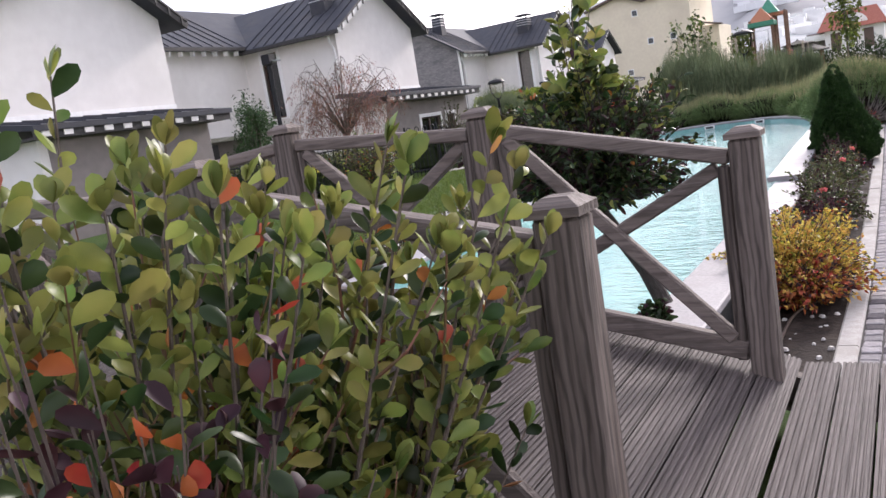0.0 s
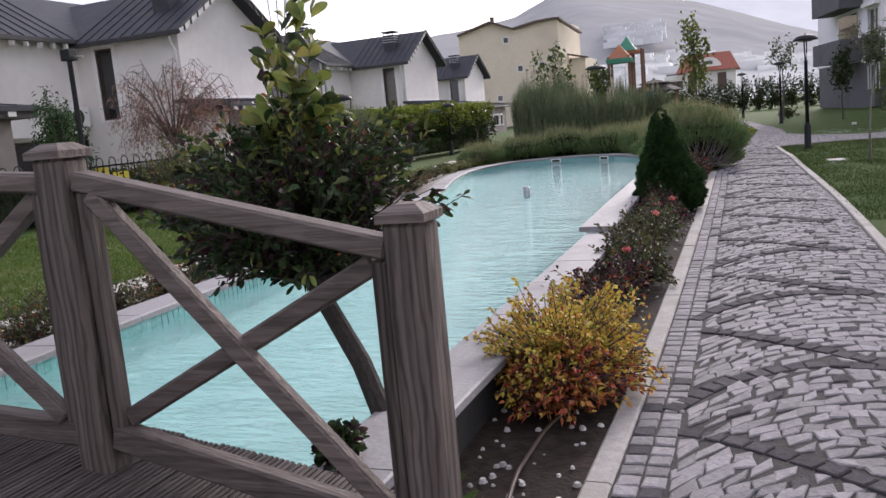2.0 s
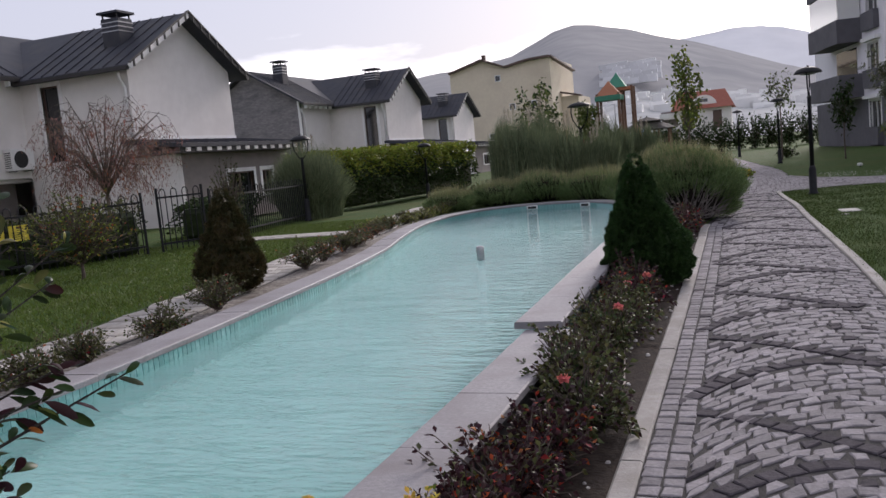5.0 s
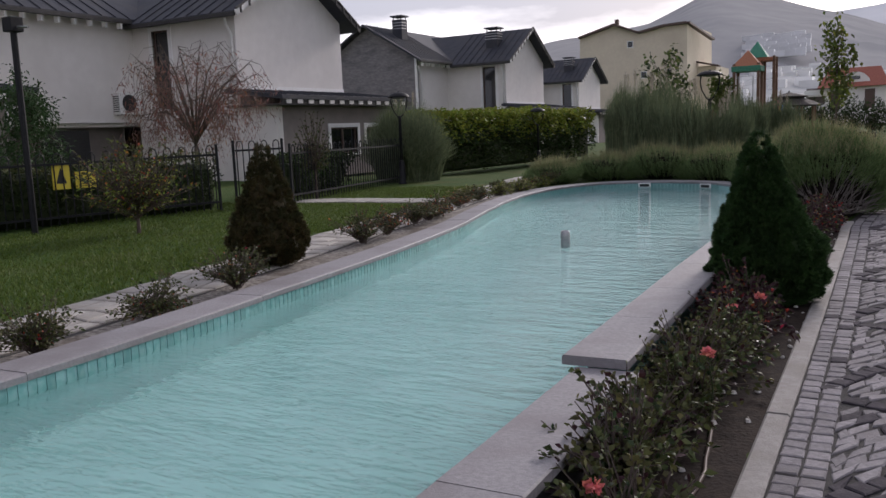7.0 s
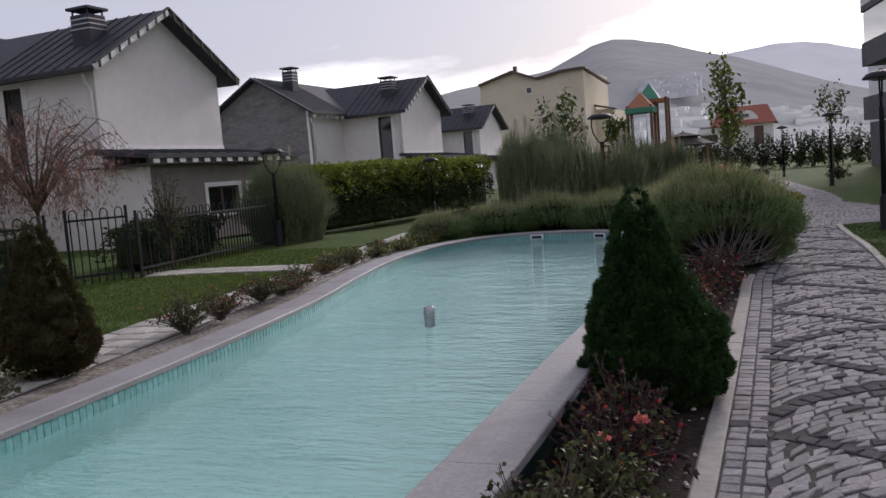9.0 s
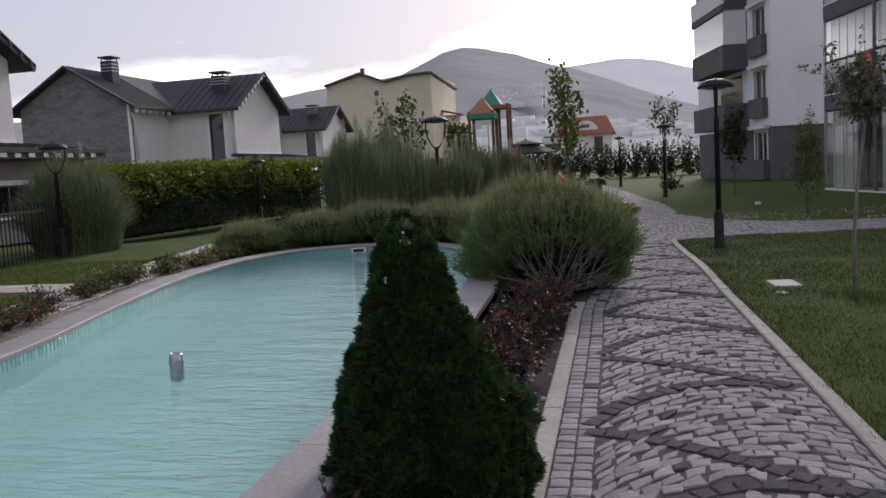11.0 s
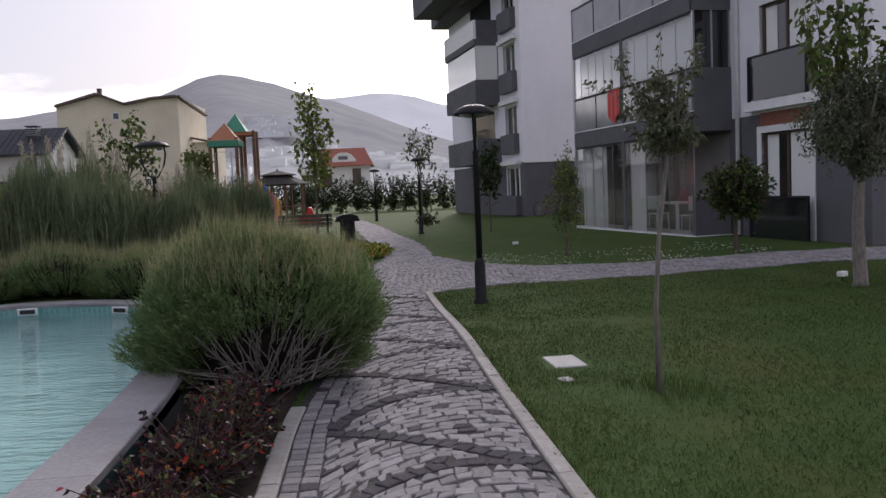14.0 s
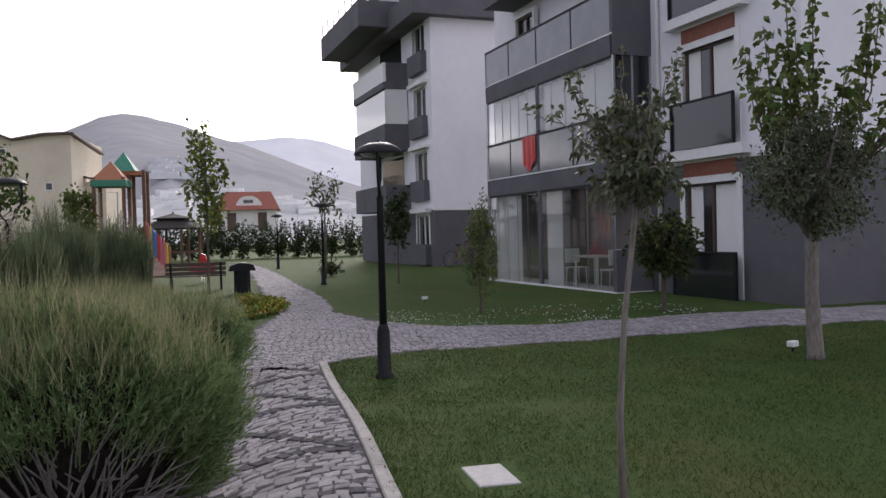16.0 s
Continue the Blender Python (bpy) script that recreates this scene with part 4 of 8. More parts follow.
def house(x0, y0, z0, label, ML=5.2, MX=-4.3, win=(-3.45, -2.75), low=6.2, low_win=True, group="row of white houses"):
    """A white two-storey house: a main block with a ridge along y, a cross wing whose gable looks at the pool, and a low flat wing before it.
    Its local origin is the foot of the wing's near front corner."""
    t = thing("house", label, "house", pose(x0, y0, z0), group)
    EAVE, RIDGE, W = 5.15, 6.75, 5.35
    # wing: x from MX to 0, y from 0 to W
    side_holes = [(win[0], win[1], 2.35, 4.75)]
    walls = Mesh()
    wall_holes(walls, MX, -0.253, 0, EAVE, side_holes, 0.25, lambda u, d, z: (u, d, z))
    part("side_wall", walls, M["plaster"], t)
    window_unit(t, win[0], win[1], 2.35, 4.75, lambda u, d, z: (u, d, z), "door_brown", 0.14, 0)
    g = Mesh().add([(0, 0, 0), (0, W, 0), (0, W, EAVE), (0, W / 2, RIDGE), (0, 0, EAVE), (-0.25, 0, 0), (-0.25, W, 0), (-0.25, W, EAVE), (-0.25, W / 2, RIDGE), (-0.25, 0, EAVE)],
                   [(0, 1, 2, 3, 4), (9, 8, 7, 6, 5), (1, 6, 7, 2), (2, 7, 8, 3), (3, 8, 9, 4), (4, 9, 5, 0)])
    part("gable_wall", g, M["plaster"], t)
    part("far_side_wall", Mesh().box(MX, -0.25, W - 0.25, W, 0, EAVE), M["plaster"], t)
    # main block: x from MX - 5.7 to MX, y from -ML to W
    up = Mesh()
    wall_holes(up, -ML + 0.253, 0, 1.95, EAVE + 0.25, [], 0.25, lambda u, d, z: (MX - d, u, z))
    part("main_wall", up, M["plaster"], t)
    part("ground_floor_wall", Mesh().box(MX - 1.3, MX - 1.05, -ML, 0.25, 0, 1.95), M["taupe"], t)
    part("floor_slab", Mesh().box(MX - 1.05, MX - 0.26, -ML, 0.25, 1.83, 1.95), M["plaster"], t)
    part("terrace_door", Mesh().box(MX - 1.05, MX - 1.01, -ML + 2.3, -1.2, 0.05, 1.75), M["glassdark"], t, "dark terrace door")
    R2, E2 = 7.0, 5.3
    end = Mesh().add([(MX, -ML, 0), (MX - 5.7, -ML, 0), (MX - 5.7, -ML, E2), (MX - 2.85, -ML, R2), (MX, -ML, E2), (MX, -ML + 0.25, 0), (MX - 5.7, -ML + 0.25, 0), (MX - 5.7, -ML + 0.25, E2), (MX - 2.85, -ML + 0.25, R2), (MX, -ML + 0.25, E2)],
                     [(0, 1, 2, 3, 4), (9, 8, 7, 6, 5), (4, 3, 8, 9), (3, 2, 7, 8), (0, 4, 9, 5)])
    part("stone_gable_wall", end, M["slate_wall"], t, "grey stone-clad gable end")
    part("corner_board", Mesh().box(MX - 0.06, MX + 0.04, -ML - 0.06, -ML + 0.06, 1.95, E2 - 0.05), M["trimwhite"], t)
    part("back_wall", Mesh().box(MX - 5.7, MX - 5.45, -ML + 0.25, W, 0, E2), M["plaster"], t)
    part("end_wall", Mesh().add([(MX, W, 0), (MX - 5.7, W, 0), (MX - 5.7, W, E2), (MX - 2.85, W, R2), (MX, W, E2), (MX, W - .25, 0), (MX - 5.7, W - .25, 0), (MX - 5.7, W - .25, E2), (MX - 2.85, W - .25, R2), (MX, W - .25, E2)],
                                [(4, 3, 2, 1, 0), (5, 6, 7, 8, 9), (9, 8, 3, 4), (8, 7, 2, 3), (0, 5, 9, 4)]), M["plaster"], t)
    # roofs
    o = 0.5
    sl = (RIDGE - EAVE) / (W / 2)
    s2 = (R2 - E2) / 2.85
    zr, ze = RIDGE + 0.12, EAVE + 0.12 - sl * o
    w = Mesh()
    roof_slab(w, (o, -o, ze), (o, W / 2, zr), (MX - 2.6, W / 2, zr), (MX, -o, ze))
    part("wing_roof_slope", w, M["roof"], t)
    w = Mesh()
    roof_slab(w, (o, W / 2, zr), (o, W + o, ze), (MX, W + o, ze), (MX - 2.6, W / 2, zr))
    part("wing_roof_slope", w, M["roof"], t)
    zm, zn = R2 + 0.12, E2 + 0.12 - s2 * o
    w = Mesh()
    roof_slab(w, (MX + o, -ML - o, zn), (MX + o, W + o, zn), (MX - 2.85, W + o, zm), (MX - 2.85, -ML - o, zm))
    part("main_roof_slope", w, M["roof"], t)
    w = Mesh()
    roof_slab(w, (MX - 5.7 - o, W + o, zn), (MX - 5.7 - o, -ML - o, zn), (MX - 2.85, -ML - o, zm), (MX - 2.85, W + o, zm))
    part("main_roof_slope", w, M["roof"], t)
    seams(t, (MX, -o, ze), (o, -o, ze), (o, W / 2, zr), (MX, W / 2, zr), 10)
    seams(t, (MX + o, -ML - o, zn), (MX + o, 0, zn), (MX - 2.85, 0, zm), (MX - 2.85, -ML - o, zm), 11)
    # fascia boards and brackets on the gable
    for ya, za, yb, zb in ((-o, ze, W / 2, zr), (W + o, ze, W / 2, zr)):
        part("barge_board", bar((o + 0.02, ya, za - 0.08), (o + 0.02, yb, zb - 0.08), 0.04, 0.17), M["trimwhite" if ya < 0 else "fascia"], t)
        part("barge_cap", bar((o + 0.03, ya, za + 0.04), (o + 0.03, yb, zb + 0.04), 0.08, 0.06), M["fascia"], t)
        for k in range(8):
            f = (k + 0.5) / 8
            part("rafter_end", bar((o + 0.05, ya + (yb - ya) * f, za + (zb - za) * f - 0.18), (o + 0.05, ya + (yb - ya) * f, za + (zb - za) * f + 0.03), 0.07, 0.05), M["fascia"], t)
    part("gutter", bar((MX + 0.3, -o - 0.04, ze - 0.1), (o, -o - 0.04, ze - 0.1), 0.1, 0.12), M["fascia"], t)
    part("gutter", bar((MX + o + 0.04, -ML - o, zn - 0.1), (MX + o + 0.04, -o, zn - 0.1), 0.1, 0.12), M["fascia"], t)
    for k in range(int(ML / 0.55)):
        part("rafter_end", Mesh().box(MX + o - 0.15, MX + o + 0.02, -ML - 0.1 + 0.55 * k, -ML - 0.03 + 0.55 * k, zn - 0.32, zn - 0.16), M["trimwhite"], t)
    for px, py in ((-0.1, -0.07), (MX + 0.1, -ML + 0.3)):
        top = ze - 0.15
        part("downpipe", Mesh().tube([(px, py - 0.25, top), (px, py - 0.2, top - 0.2), (px, py, top - 0.45), (px, py, 2.7)], 0.045, 8), M["trimwhite"], t, "white rainwater downpipe", True)
    # chimneys
    for cx, cy, zb, zt, s in ((-1.2, 1.25, 5.6, 6.85, 0.34), (MX - 1.9, -ML / 2, 6.2, 7.6, 0.3)):
        ch = part("chimney", Mesh().box(cx - s, cx + s, cy - s, cy + s, zb, zt - 0.14, b=0.02), M["roof"], t, "dark metal chimney")
        part("chimney_cap", Mesh().box(cx - s - 0.07, cx + s + 0.07, cy - s - 0.07, cy + s + 0.07, zt, zt + 0.07), M["roof"], ch)
        for k in range(3):
            z = zb + (zt - zb) * (0.55 + 0.11 * k)
            part("vent_slot", Mesh().box(cx - s - 0.012, cx + s + 0.012, cy - s - 0.012, cy + s + 0.012, z, z + 0.03), M["steel"], ch)
        for dx, dy in ((-1, -1), (1, -1), (1, 1), (-1, 1)):
            part("cap_leg", Mesh().box(cx + dx * (s - 0.06) - 0.02, cx + dx * (s - 0.06) + 0.02, cy + dy * (s - 0.06) - 0.02, cy + dy * (s - 0.06) + 0.02, zt - 0.14, zt), M["fascia"], ch)
    # low front wing
    fw, fy0, fy1, fz = 1.6, -0.05, low, 2.2
    hole = [(2.28, 3.77, 0.7, 1.53), (4.3, 4.95, 0.7, 1.53)] if low_win else []
    fm = Mesh()
    wall_holes(fm, fy0 + 0.02, fy1, 0, fz, hole, 0.22, lambda u, d, z: (fw - d, u, z))
    part("low_front_wall", fm, M["taupe"], t, "taupe rendered front wall")
    part("low_side_wall", Mesh().box(0.0, fw, fy0 - 0.2, fy0 + 0.02, 0, fz), M["plaster"], t)
    part("low_end_wall", Mesh().box(0.0, fw - 0.22, fy1 - 0.2, fy1, 0, fz), M["taupe"], t)
    for h in hole:
        window_unit(t, *h[:4], lambda u, d, z: (fw - d, u, z), "door_brown", 0.13, 1)
    lr = part("low_roof", Mesh().add([(-0.0, fy0 - 0.6, fz + 0.42), (fw + 0.55, fy0 - 0.6, fz + 0.16), (fw + 0.55, fy1 + 0.4, fz + 0.16), (0.0, fy1 + 0.4, fz + 0.42),
                                      (0.0, fy0 - 0.6, fz + 0.55), (fw + 0.55, fy0 - 0.6, fz + 0.28), (fw + 0.55, fy1 + 0.4, fz + 0.28), (0.0, fy1 + 0.4, fz + 0.55)],
                                     [(3, 2, 1, 0), (4, 5, 6, 7), (0, 1, 5, 4), (1, 2, 6, 5), (2, 3, 7, 6), (3, 0, 4, 7)]), M["roof"], t)
    part("soffit_board", Mesh().box(0, fw + 0.5, fy0 - 0.55, fy1 + 0.35, fz, fz + 0.05), M["fascia"], lr)
    part("eave_board", Mesh().box(fw + 0.42, fw + 0.5, fy0 - 0.55, fy1 + 0.35, fz + 0.05, fz + 0.17), M["fascia"], lr)
    for k in range(int((fy1 + 0.7) / 0.52)):
        part("rafter_end", Mesh().box(fw + 0.5, fw + 0.53, fy0 - 0.4 + 0.52 * k, fy0 - 0.18 + 0.52 * k, fz + 0.04, fz + 0.15), M["plaster"], lr)
    for k in range(int((fy1 + 0.9) / 0.55)):
        y = fy0 - 0.4 + 0.55 * k
        part("roof_seam", bar((0.02, y, fz + 0.565), (fw + 0.54, y, fz + 0.295), 0.03, 0.035), M["roof"], lr)
    part("flashing", Mesh().box(0.0, 0.04, 0.0, W, fz + 0.55, fz + 0.68), M["trimwhite"], t)
    return t


H1 = house(-17.4, 25.15, 0.25, "white rendered two-storey house with dark metal roof beyond the fence")
house(-17.4, 11.7, 0.25, "white house with dark roof and low taupe front wing behind railings", low=4.75, low_win=False)
H2 = house(-18.6, 47.2, 0.1, "white house with grey stone gable end behind the hedge", 3.4, -3.5, (-1.35, -0.6))
copy_thing(H2, pose(-22.6, 70.0, 0.1))["label"] = "distant white house with dark metal roof"


def air_conditioner():
    t = thing("air_conditioner", "white outdoor air conditioner unit on brackets on the house wall", "air conditioner", pose(-21.68, 24.55, 2.45))
    part("casing", Mesh().box(0.0, 0.34, -0.45, 0.45, 0, 0.68, b=0.02), M["white_plastic"], t)
    part("fan_grille", Mesh().lathe([(0.26, 0), (0.27, 0.015), (0.2, 0.02), (0.19, 0.01)], 24, pose(0.345, -0.1, 0.34, 0, 90, 0)), M["ink"], t, "dark round fan grille")
    for k in range(8):
        part("louvre", Mesh().box(0.05, 0.3, -0.462, -0.452, 0.08 + 0.065 * k, 0.11 + 0.065 * k), M["ink"], t)
    for y in (-0.3, 0.3):
        part("bracket", Mesh().box(0, 0.36, y - 0.02, y + 0.02, -0.04, 0), M["steel"], t)


air_conditioner()


def yellow_building():
    t = thing("apartment_house", "cream yellow rendered building with a double-pitched roof edge", "building", pose(0, 0, 0.2))
    y0, y1 = 99.0, 112.0
    xs = [(-32.6, 11.1), (-28.5, 12.2), (-25.8, 11.1), (-23.0, 11.6), (-20.6, 11.7)]
    m = Mesh()
    n = len(xs)
    vs = [(x, y0, 0) for x, z in xs] + [(x, y0, z) for x, z in xs] + [(x, y1, 0) for x, z in xs] + [(x, y1, z) for x, z in xs]
    m.add(vs, [(i, i + 1, n + i + 1, n + i) for i in range(n - 1)] + [(n + i, n + i + 1, 3 * n + i + 1, 3 * n + i) for i in range(n - 1)]
          + [(2 * n + i + 1, 2 * n + i, 3 * n + i, 3 * n + i + 1) for i in range(n - 1)] + [(n - 1, 3 * n - 1, 4 * n - 1, 2 * n - 1), (2 * n, 0, n, 3 * n)])
    part("wall", m, M["yellow"], t)
    for (xa, za), (xb, zb) in zip(xs[:-1], xs[1:]):
        part("roof_edge", bar((xa, y0 - 0.1, za + 0.06), (xb, y0 - 0.1, zb + 0.06), 0.9, 0.24), M["door_brown"], t)
    part("roof_edge", bar((-20.5, y0 - 0.3, 11.75), (-19.7, y0 + 9, 10.6), 0.5, 0.2), M["door_brown"], t)
    for x, z in ((-26.8, 10.0), (-25.3, 6.6), (-22.7, 6.7), (-28.0, 3.4), (-24.0, 3.3)):
        w = part("window", Mesh().box(x - 0.28, x + 0.28, y0 - 0.03, y0, z - 0.3, z + 0.3), M["glassdark"], t)
        part("frame", Mesh().box(x - 0.36, x + 0.36, y0 - 0.02, y0 - 0.001, z - 0.38, z + 0.38), M["trimwhite"], w)
    part("rear_wing", Mesh().box(-20.6, -18.6, 104, 112, 0, 7.4), M["yellow"], t)
    part("rear_roof", bar((-20.6, 104, 7.9), (-18.2, 104, 7.3), 1.2, 0.2), M["door_brown"], t)
    part("chimney", Mesh().box(-28.7, -28.3, 99.6, 100.0, 11.9, 12.9), M["door_brown"], t)


yellow_building()


def red_house():
    t = thing("villa", "white villa with a red clay roof and an arched dormer", "house", pose(-6.6, 140.0, 0.2))
    part("wall", Mesh().box(-3.6, 4.2, 0, 9, 0, 5.4), M["plaster"], t)
    r = Mesh()
    r.add([(-4.6, -0.8, 5.3), (4.8, -0.8, 5.3), (4.8, 9.8, 5.3), (-4.6, 9.8, 5.3), (-3.4, 4.5, 8.2), (3.4, 4.5, 8.2)], [(0, 1, 5, 4), (1, 2, 5), (2, 3, 4, 5), (3, 0, 4), (3, 2, 1, 0)])
    part("roof", r, M["terracotta"], t)
    d = part("dormer", Mesh().prism([(-1.9, 0), (1.9, 0), (1.75, 0.6), (1.2, 1.2), (0.5, 1.5), (-0.5, 1.5), (-1.2, 1.2), (-1.75, 0.6)], 0, 2.5, pose(0.3, 2.9, 5.85, 90, 0, 0)), M["plaster"], t)
    part("window", Mesh().box(-0.5, 0.9, 0.36, 0.4, 6.3, 6.8), M["glassdark"], d)
    for x in (-2.2, 2.2):
        part("window", Mesh().box(x - 0.65, x + 0.65, -0.05, 0.0, 2.2, 4.9), M["door_brown"], t)
    for z in (2.2, 4.2):
        b = part("balcony", Mesh().box(-6.4, -3.6, 0.5, 6, z, z + 0.25), M["plaster"], t)
        part("parapet", Mesh().box(-6.4, -3.6, 0.4, 0.52, z + 0.25, z + 0.9), M["trimwhite"], b)
    part("side_wall", Mesh().box(-6.3, -3.6, 2.5, 8, 0, 5.4), M["taupe"], t)


red_house()

# ---- blocks of flats: local x runs out from the face, local y along it ----


ANG = 10.0


def flats_near():
    """Local x: out from the face towards the walk; local y: along the face, away from its near corner."""
    t = thing("apartment_block", "lilac-white and dark grey block of flats with glazed balconies", "apartment building", Matrix.Translation((8.75, 26.85, 0.2)) @ Matrix.Rotation(radians(ANG), 4, "Z"))
    F = 2.69
    TOP = F * 5 + 0.1
    NEAR = -0.7
    fl = lambda m: Mesh().add([(-x, y, z) for x, y, z in m.v], [f[::-1] for f in m.f])
    # face of the near stretch, with a column of windows
    holes = []
    for k in range(5):
        z = F * k
        holes.append((0.95, 2.55, z + (0.02 if k == 0 else 0.3), z + 2.32))
    hp = lambda u, d, z: (d, u, z)
    lower, upper = Mesh(), Mesh()
    wall_holes(lower, NEAR, 12.0, 0, 2.72, holes[:1], 0.3, hp)
    wall_holes(upper, NEAR, 12.0, 2.72, TOP, holes[1:], 0.3, hp)
    part("ground_floor_wall", lower, M["apt_grey"], t)
    part("upper_wall", upper, M["apt_white"], t)
    part("end_wall_base", Mesh().box(0.3, 14, NEAR, NEAR + 0.3, 0, 2.72), M["apt_grey"], t)
    part("end_wall", Mesh().box(0.3, 14, NEAR, NEAR + 0.3, 2.72, TOP), M["apt_white"], t)
    part("end_ledge", Mesh().box(0, 14, NEAR - 0.05, NEAR, 2.70, 2.76), M["trimwhite"], t)
    part("back_wall", Mesh().box(13.7, 14, NEAR + 0.3, 12, 0, TOP), M["apt_white"], t)
    part("far_wall", Mesh().box(0.3, 13.7, 11.7, 12, 0, TOP), M["apt_white"], t)
    part("roof", Mesh().box(-0.9, 14.5, -1.2, 12.4, TOP, TOP + 0.35), M["apt_grey"], t)
    for k in range(5):
        z = F * k
        za, zb = holes[k][2], holes[k][3]
        w = window_unit(t, 0.95, 2.55, za, zb, hp, "door_brown", 0.14, 1, sill=False)
        # rust-red panel above the window, within the surround
        part("lintel_panel", Mesh().box(-0.03, 0.02, 0.95, 2.55, zb + 0.14, zb + 0.42), M["brick_red"], w, "rust red panel")
        part("surround_top", Mesh().box(-0.05, 0.0, 0.8, 2.7, zb + 0.42, zb + 0.5), M["trimwhite"], w)
        if k:
            part("window_ledge", Mesh().box(-0.22, 0.0, 0.55, 2.9, z - 0.0 + 0.1, z + 0.3), M["trimwhite"], w)
        part("guard_glass", Mesh().box(-0.2, -0.185, 0.8, 2.7, za + 0.02, za + 0.92), M["glassdark"], w)
        part("guard_rail", Mesh().box(-0.22, -0.17, 0.78, 2.72, za + 0.92, za + 0.96), M["blackmetal"], w)
        for u in (0.8, 2.7):
            part("guard_post", Mesh().box(-0.22, -0.17, u - 0.025, u + 0.025, za, za + 0.92), M["blackmetal"], w)
        for ca, cb in ((1.02, 1.7), (2.1, 2.48)):
            part("curtain", Mesh().box(0.1, 0.105, ca, cb, za + 0.05, zb - 0.05), M["curtain"], w)
    part("downpipe", Mesh().tube([(-0.06, 3.35, 0.1), (-0.06, 3.35, TOP)], 0.05, 8), M["trimwhite"], t, smooth=True)
    part("downpipe", Mesh().tube([(2.0, NEAR - 0.08, 0.05), (2.0, NEAR - 0.08, 2.7), (2.0, NEAR - 0.15, 2.85), (2.1, NEAR - 0.35, 2.95)], 0.05, 8), M["apt_grey"], t, smooth=True)
    # balcony tower
    U0, U1, OUT = 3.67, 10.6, 0.95
    for k in range(5):
        z = F * k
        b = fl(Mesh().box(0, OUT, U0, U1, z + F - 0.22 if k < 5 else z, z + F + 0.22))
        if k < 4:
            s = part("balcony_band", b, M["apt_grey"], t, "dark grey balcony band")
            part("white_edge", fl(Mesh().box(OUT - 0.03, OUT + 0.012, U0, U1, z + F + 0.22, z + F + 0.25)), M["trimwhite"], s)
    part("plinth", fl(Mesh().box(0, OUT + 0.02, U0, U1, -0.2, 0.1)), M["trimwhite"], t)
    # glazing: ground floor and first floor are glazed in, above are glass rails
    mid = 7.32
    for z0, z1, n1, n2, cur in ((0.1, F - 0.22, 5, 3, [(8.75, 10.45), (6.4, 7.2)]), (F + 1.25, 2 * F - 0.22, 6, 5, [(3.9, 7.2), (7.5, 10.4)])):
        for a, b, n in ((U0 + 0.08, mid - 0.06, n2), (mid + 0.06, U1 - 0.05, n1)):
            g = part("glazed_front", fl(Mesh().box(OUT - 0.05, OUT - 0.01, a, b, z1 - 0.06, z1)), M["blackmetal"], t, "frameless balcony glass")
            s = (b - a) / n
            for k in range(n):
                u = a + s * k
                part("pane", fl(Mesh().box(OUT - 0.03, OUT - 0.02, u + 0.004, u + s - 0.004, z0, z1 - 0.06)), M["glass"], g).visible_shadow = False
                part("pane_edge", fl(Mesh().box(OUT - 0.036, OUT - 0.012, u - 0.007, u + 0.003, z0, z1 - 0.06)), M["steel"], g)
        for a, b in cur:
            m = Mesh()
            kk = int((b - a) / 0.06)
            for i in range(kk + 1):
                u = a + (b - a) * i / kk
                m.v += [(-(OUT - 0.2 + 0.03 * (i % 2)), u, z0), (-(OUT - 0.2 + 0.03 * (i % 2)), u, z1 - 0.06)]
            m.f = [(2 * i, 2 * i + 2, 2 * i + 3, 2 * i + 1) for i in range(kk)]
            part("curtain", m, M["curtain"], t, "white pleated curtain")
    for z0 in (F + 0.25, 2 * F + 0.25, 3 * F + 0.25):
        part("rail_glass", fl(Mesh().box(OUT - 0.03, OUT - 0.015, U0 + 0.05, U1 - 0.03, z0, z0 + 0.92)), M["frosted"], t)
        part("hand_rail", fl(Mesh().box(OUT - 0.06, OUT + 0.0, U0, U1, z0 + 0.92, z0 + 0.97)), M["blackmetal"], t)
        for u in (U1 - 0.03, 9.0, mid, 5.5):
            part("rail_post", fl(Mesh().box(OUT - 0.06, OUT - 0.01, u - 0.03, u + 0.03, z0, z0 + 0.92)), M["blackmetal"], t)
    for z0, z1 in ((0.1, F - 0.22), (F + 0.22, 2 * F - 0.22)):
        for u in (mid, U1 - 0.03):
            part("glazing_post", fl(Mesh().box(OUT - 0.08, OUT, u - 0.06, u + 0.06, z0, z1)), M["apt_grey" if u == mid else "steel"], t)
    # near side of the tower
    part("corner_pier", fl(Mesh().box(0.05, OUT, U0, U0 + 0.14, 0.1, 1.0)), M["apt_grey"], t)
    part("side_box", fl(Mesh().box(0, OUT, U0 - 0.02, U0 + 0.1, F - 0.22, F + 1.2)), M["apt_grey"], t)
    for z0, z1 in ((F + 1.2, 2 * F - 0.22),):
        sw = part("side_window", fl(Mesh().box(0.06, OUT - 0.06, U0 + 0.02, U0 + 0.03, z0, z1)), M["glassdark"], t, "dark side window")
        for x in (0.03, OUT / 2, OUT - 0.03):
            part("side_bar", fl(Mesh().box(x - 0.025, x + 0.025, U0, U0 + 0.05, z0, z1)), M["steel"], sw)
    for k in (2, 3):
        part("side_upstand", fl(Mesh().box(0, OUT, U0 - 0.02, U0 + 0.1, F * k - 0.22, F * k + 1.15)), M["apt_grey"], t)
    part("recess_wall", Mesh().box(-0.012, 0.0, U0 + 0.1, U1, 0, 2.4), M["taupe"], t)
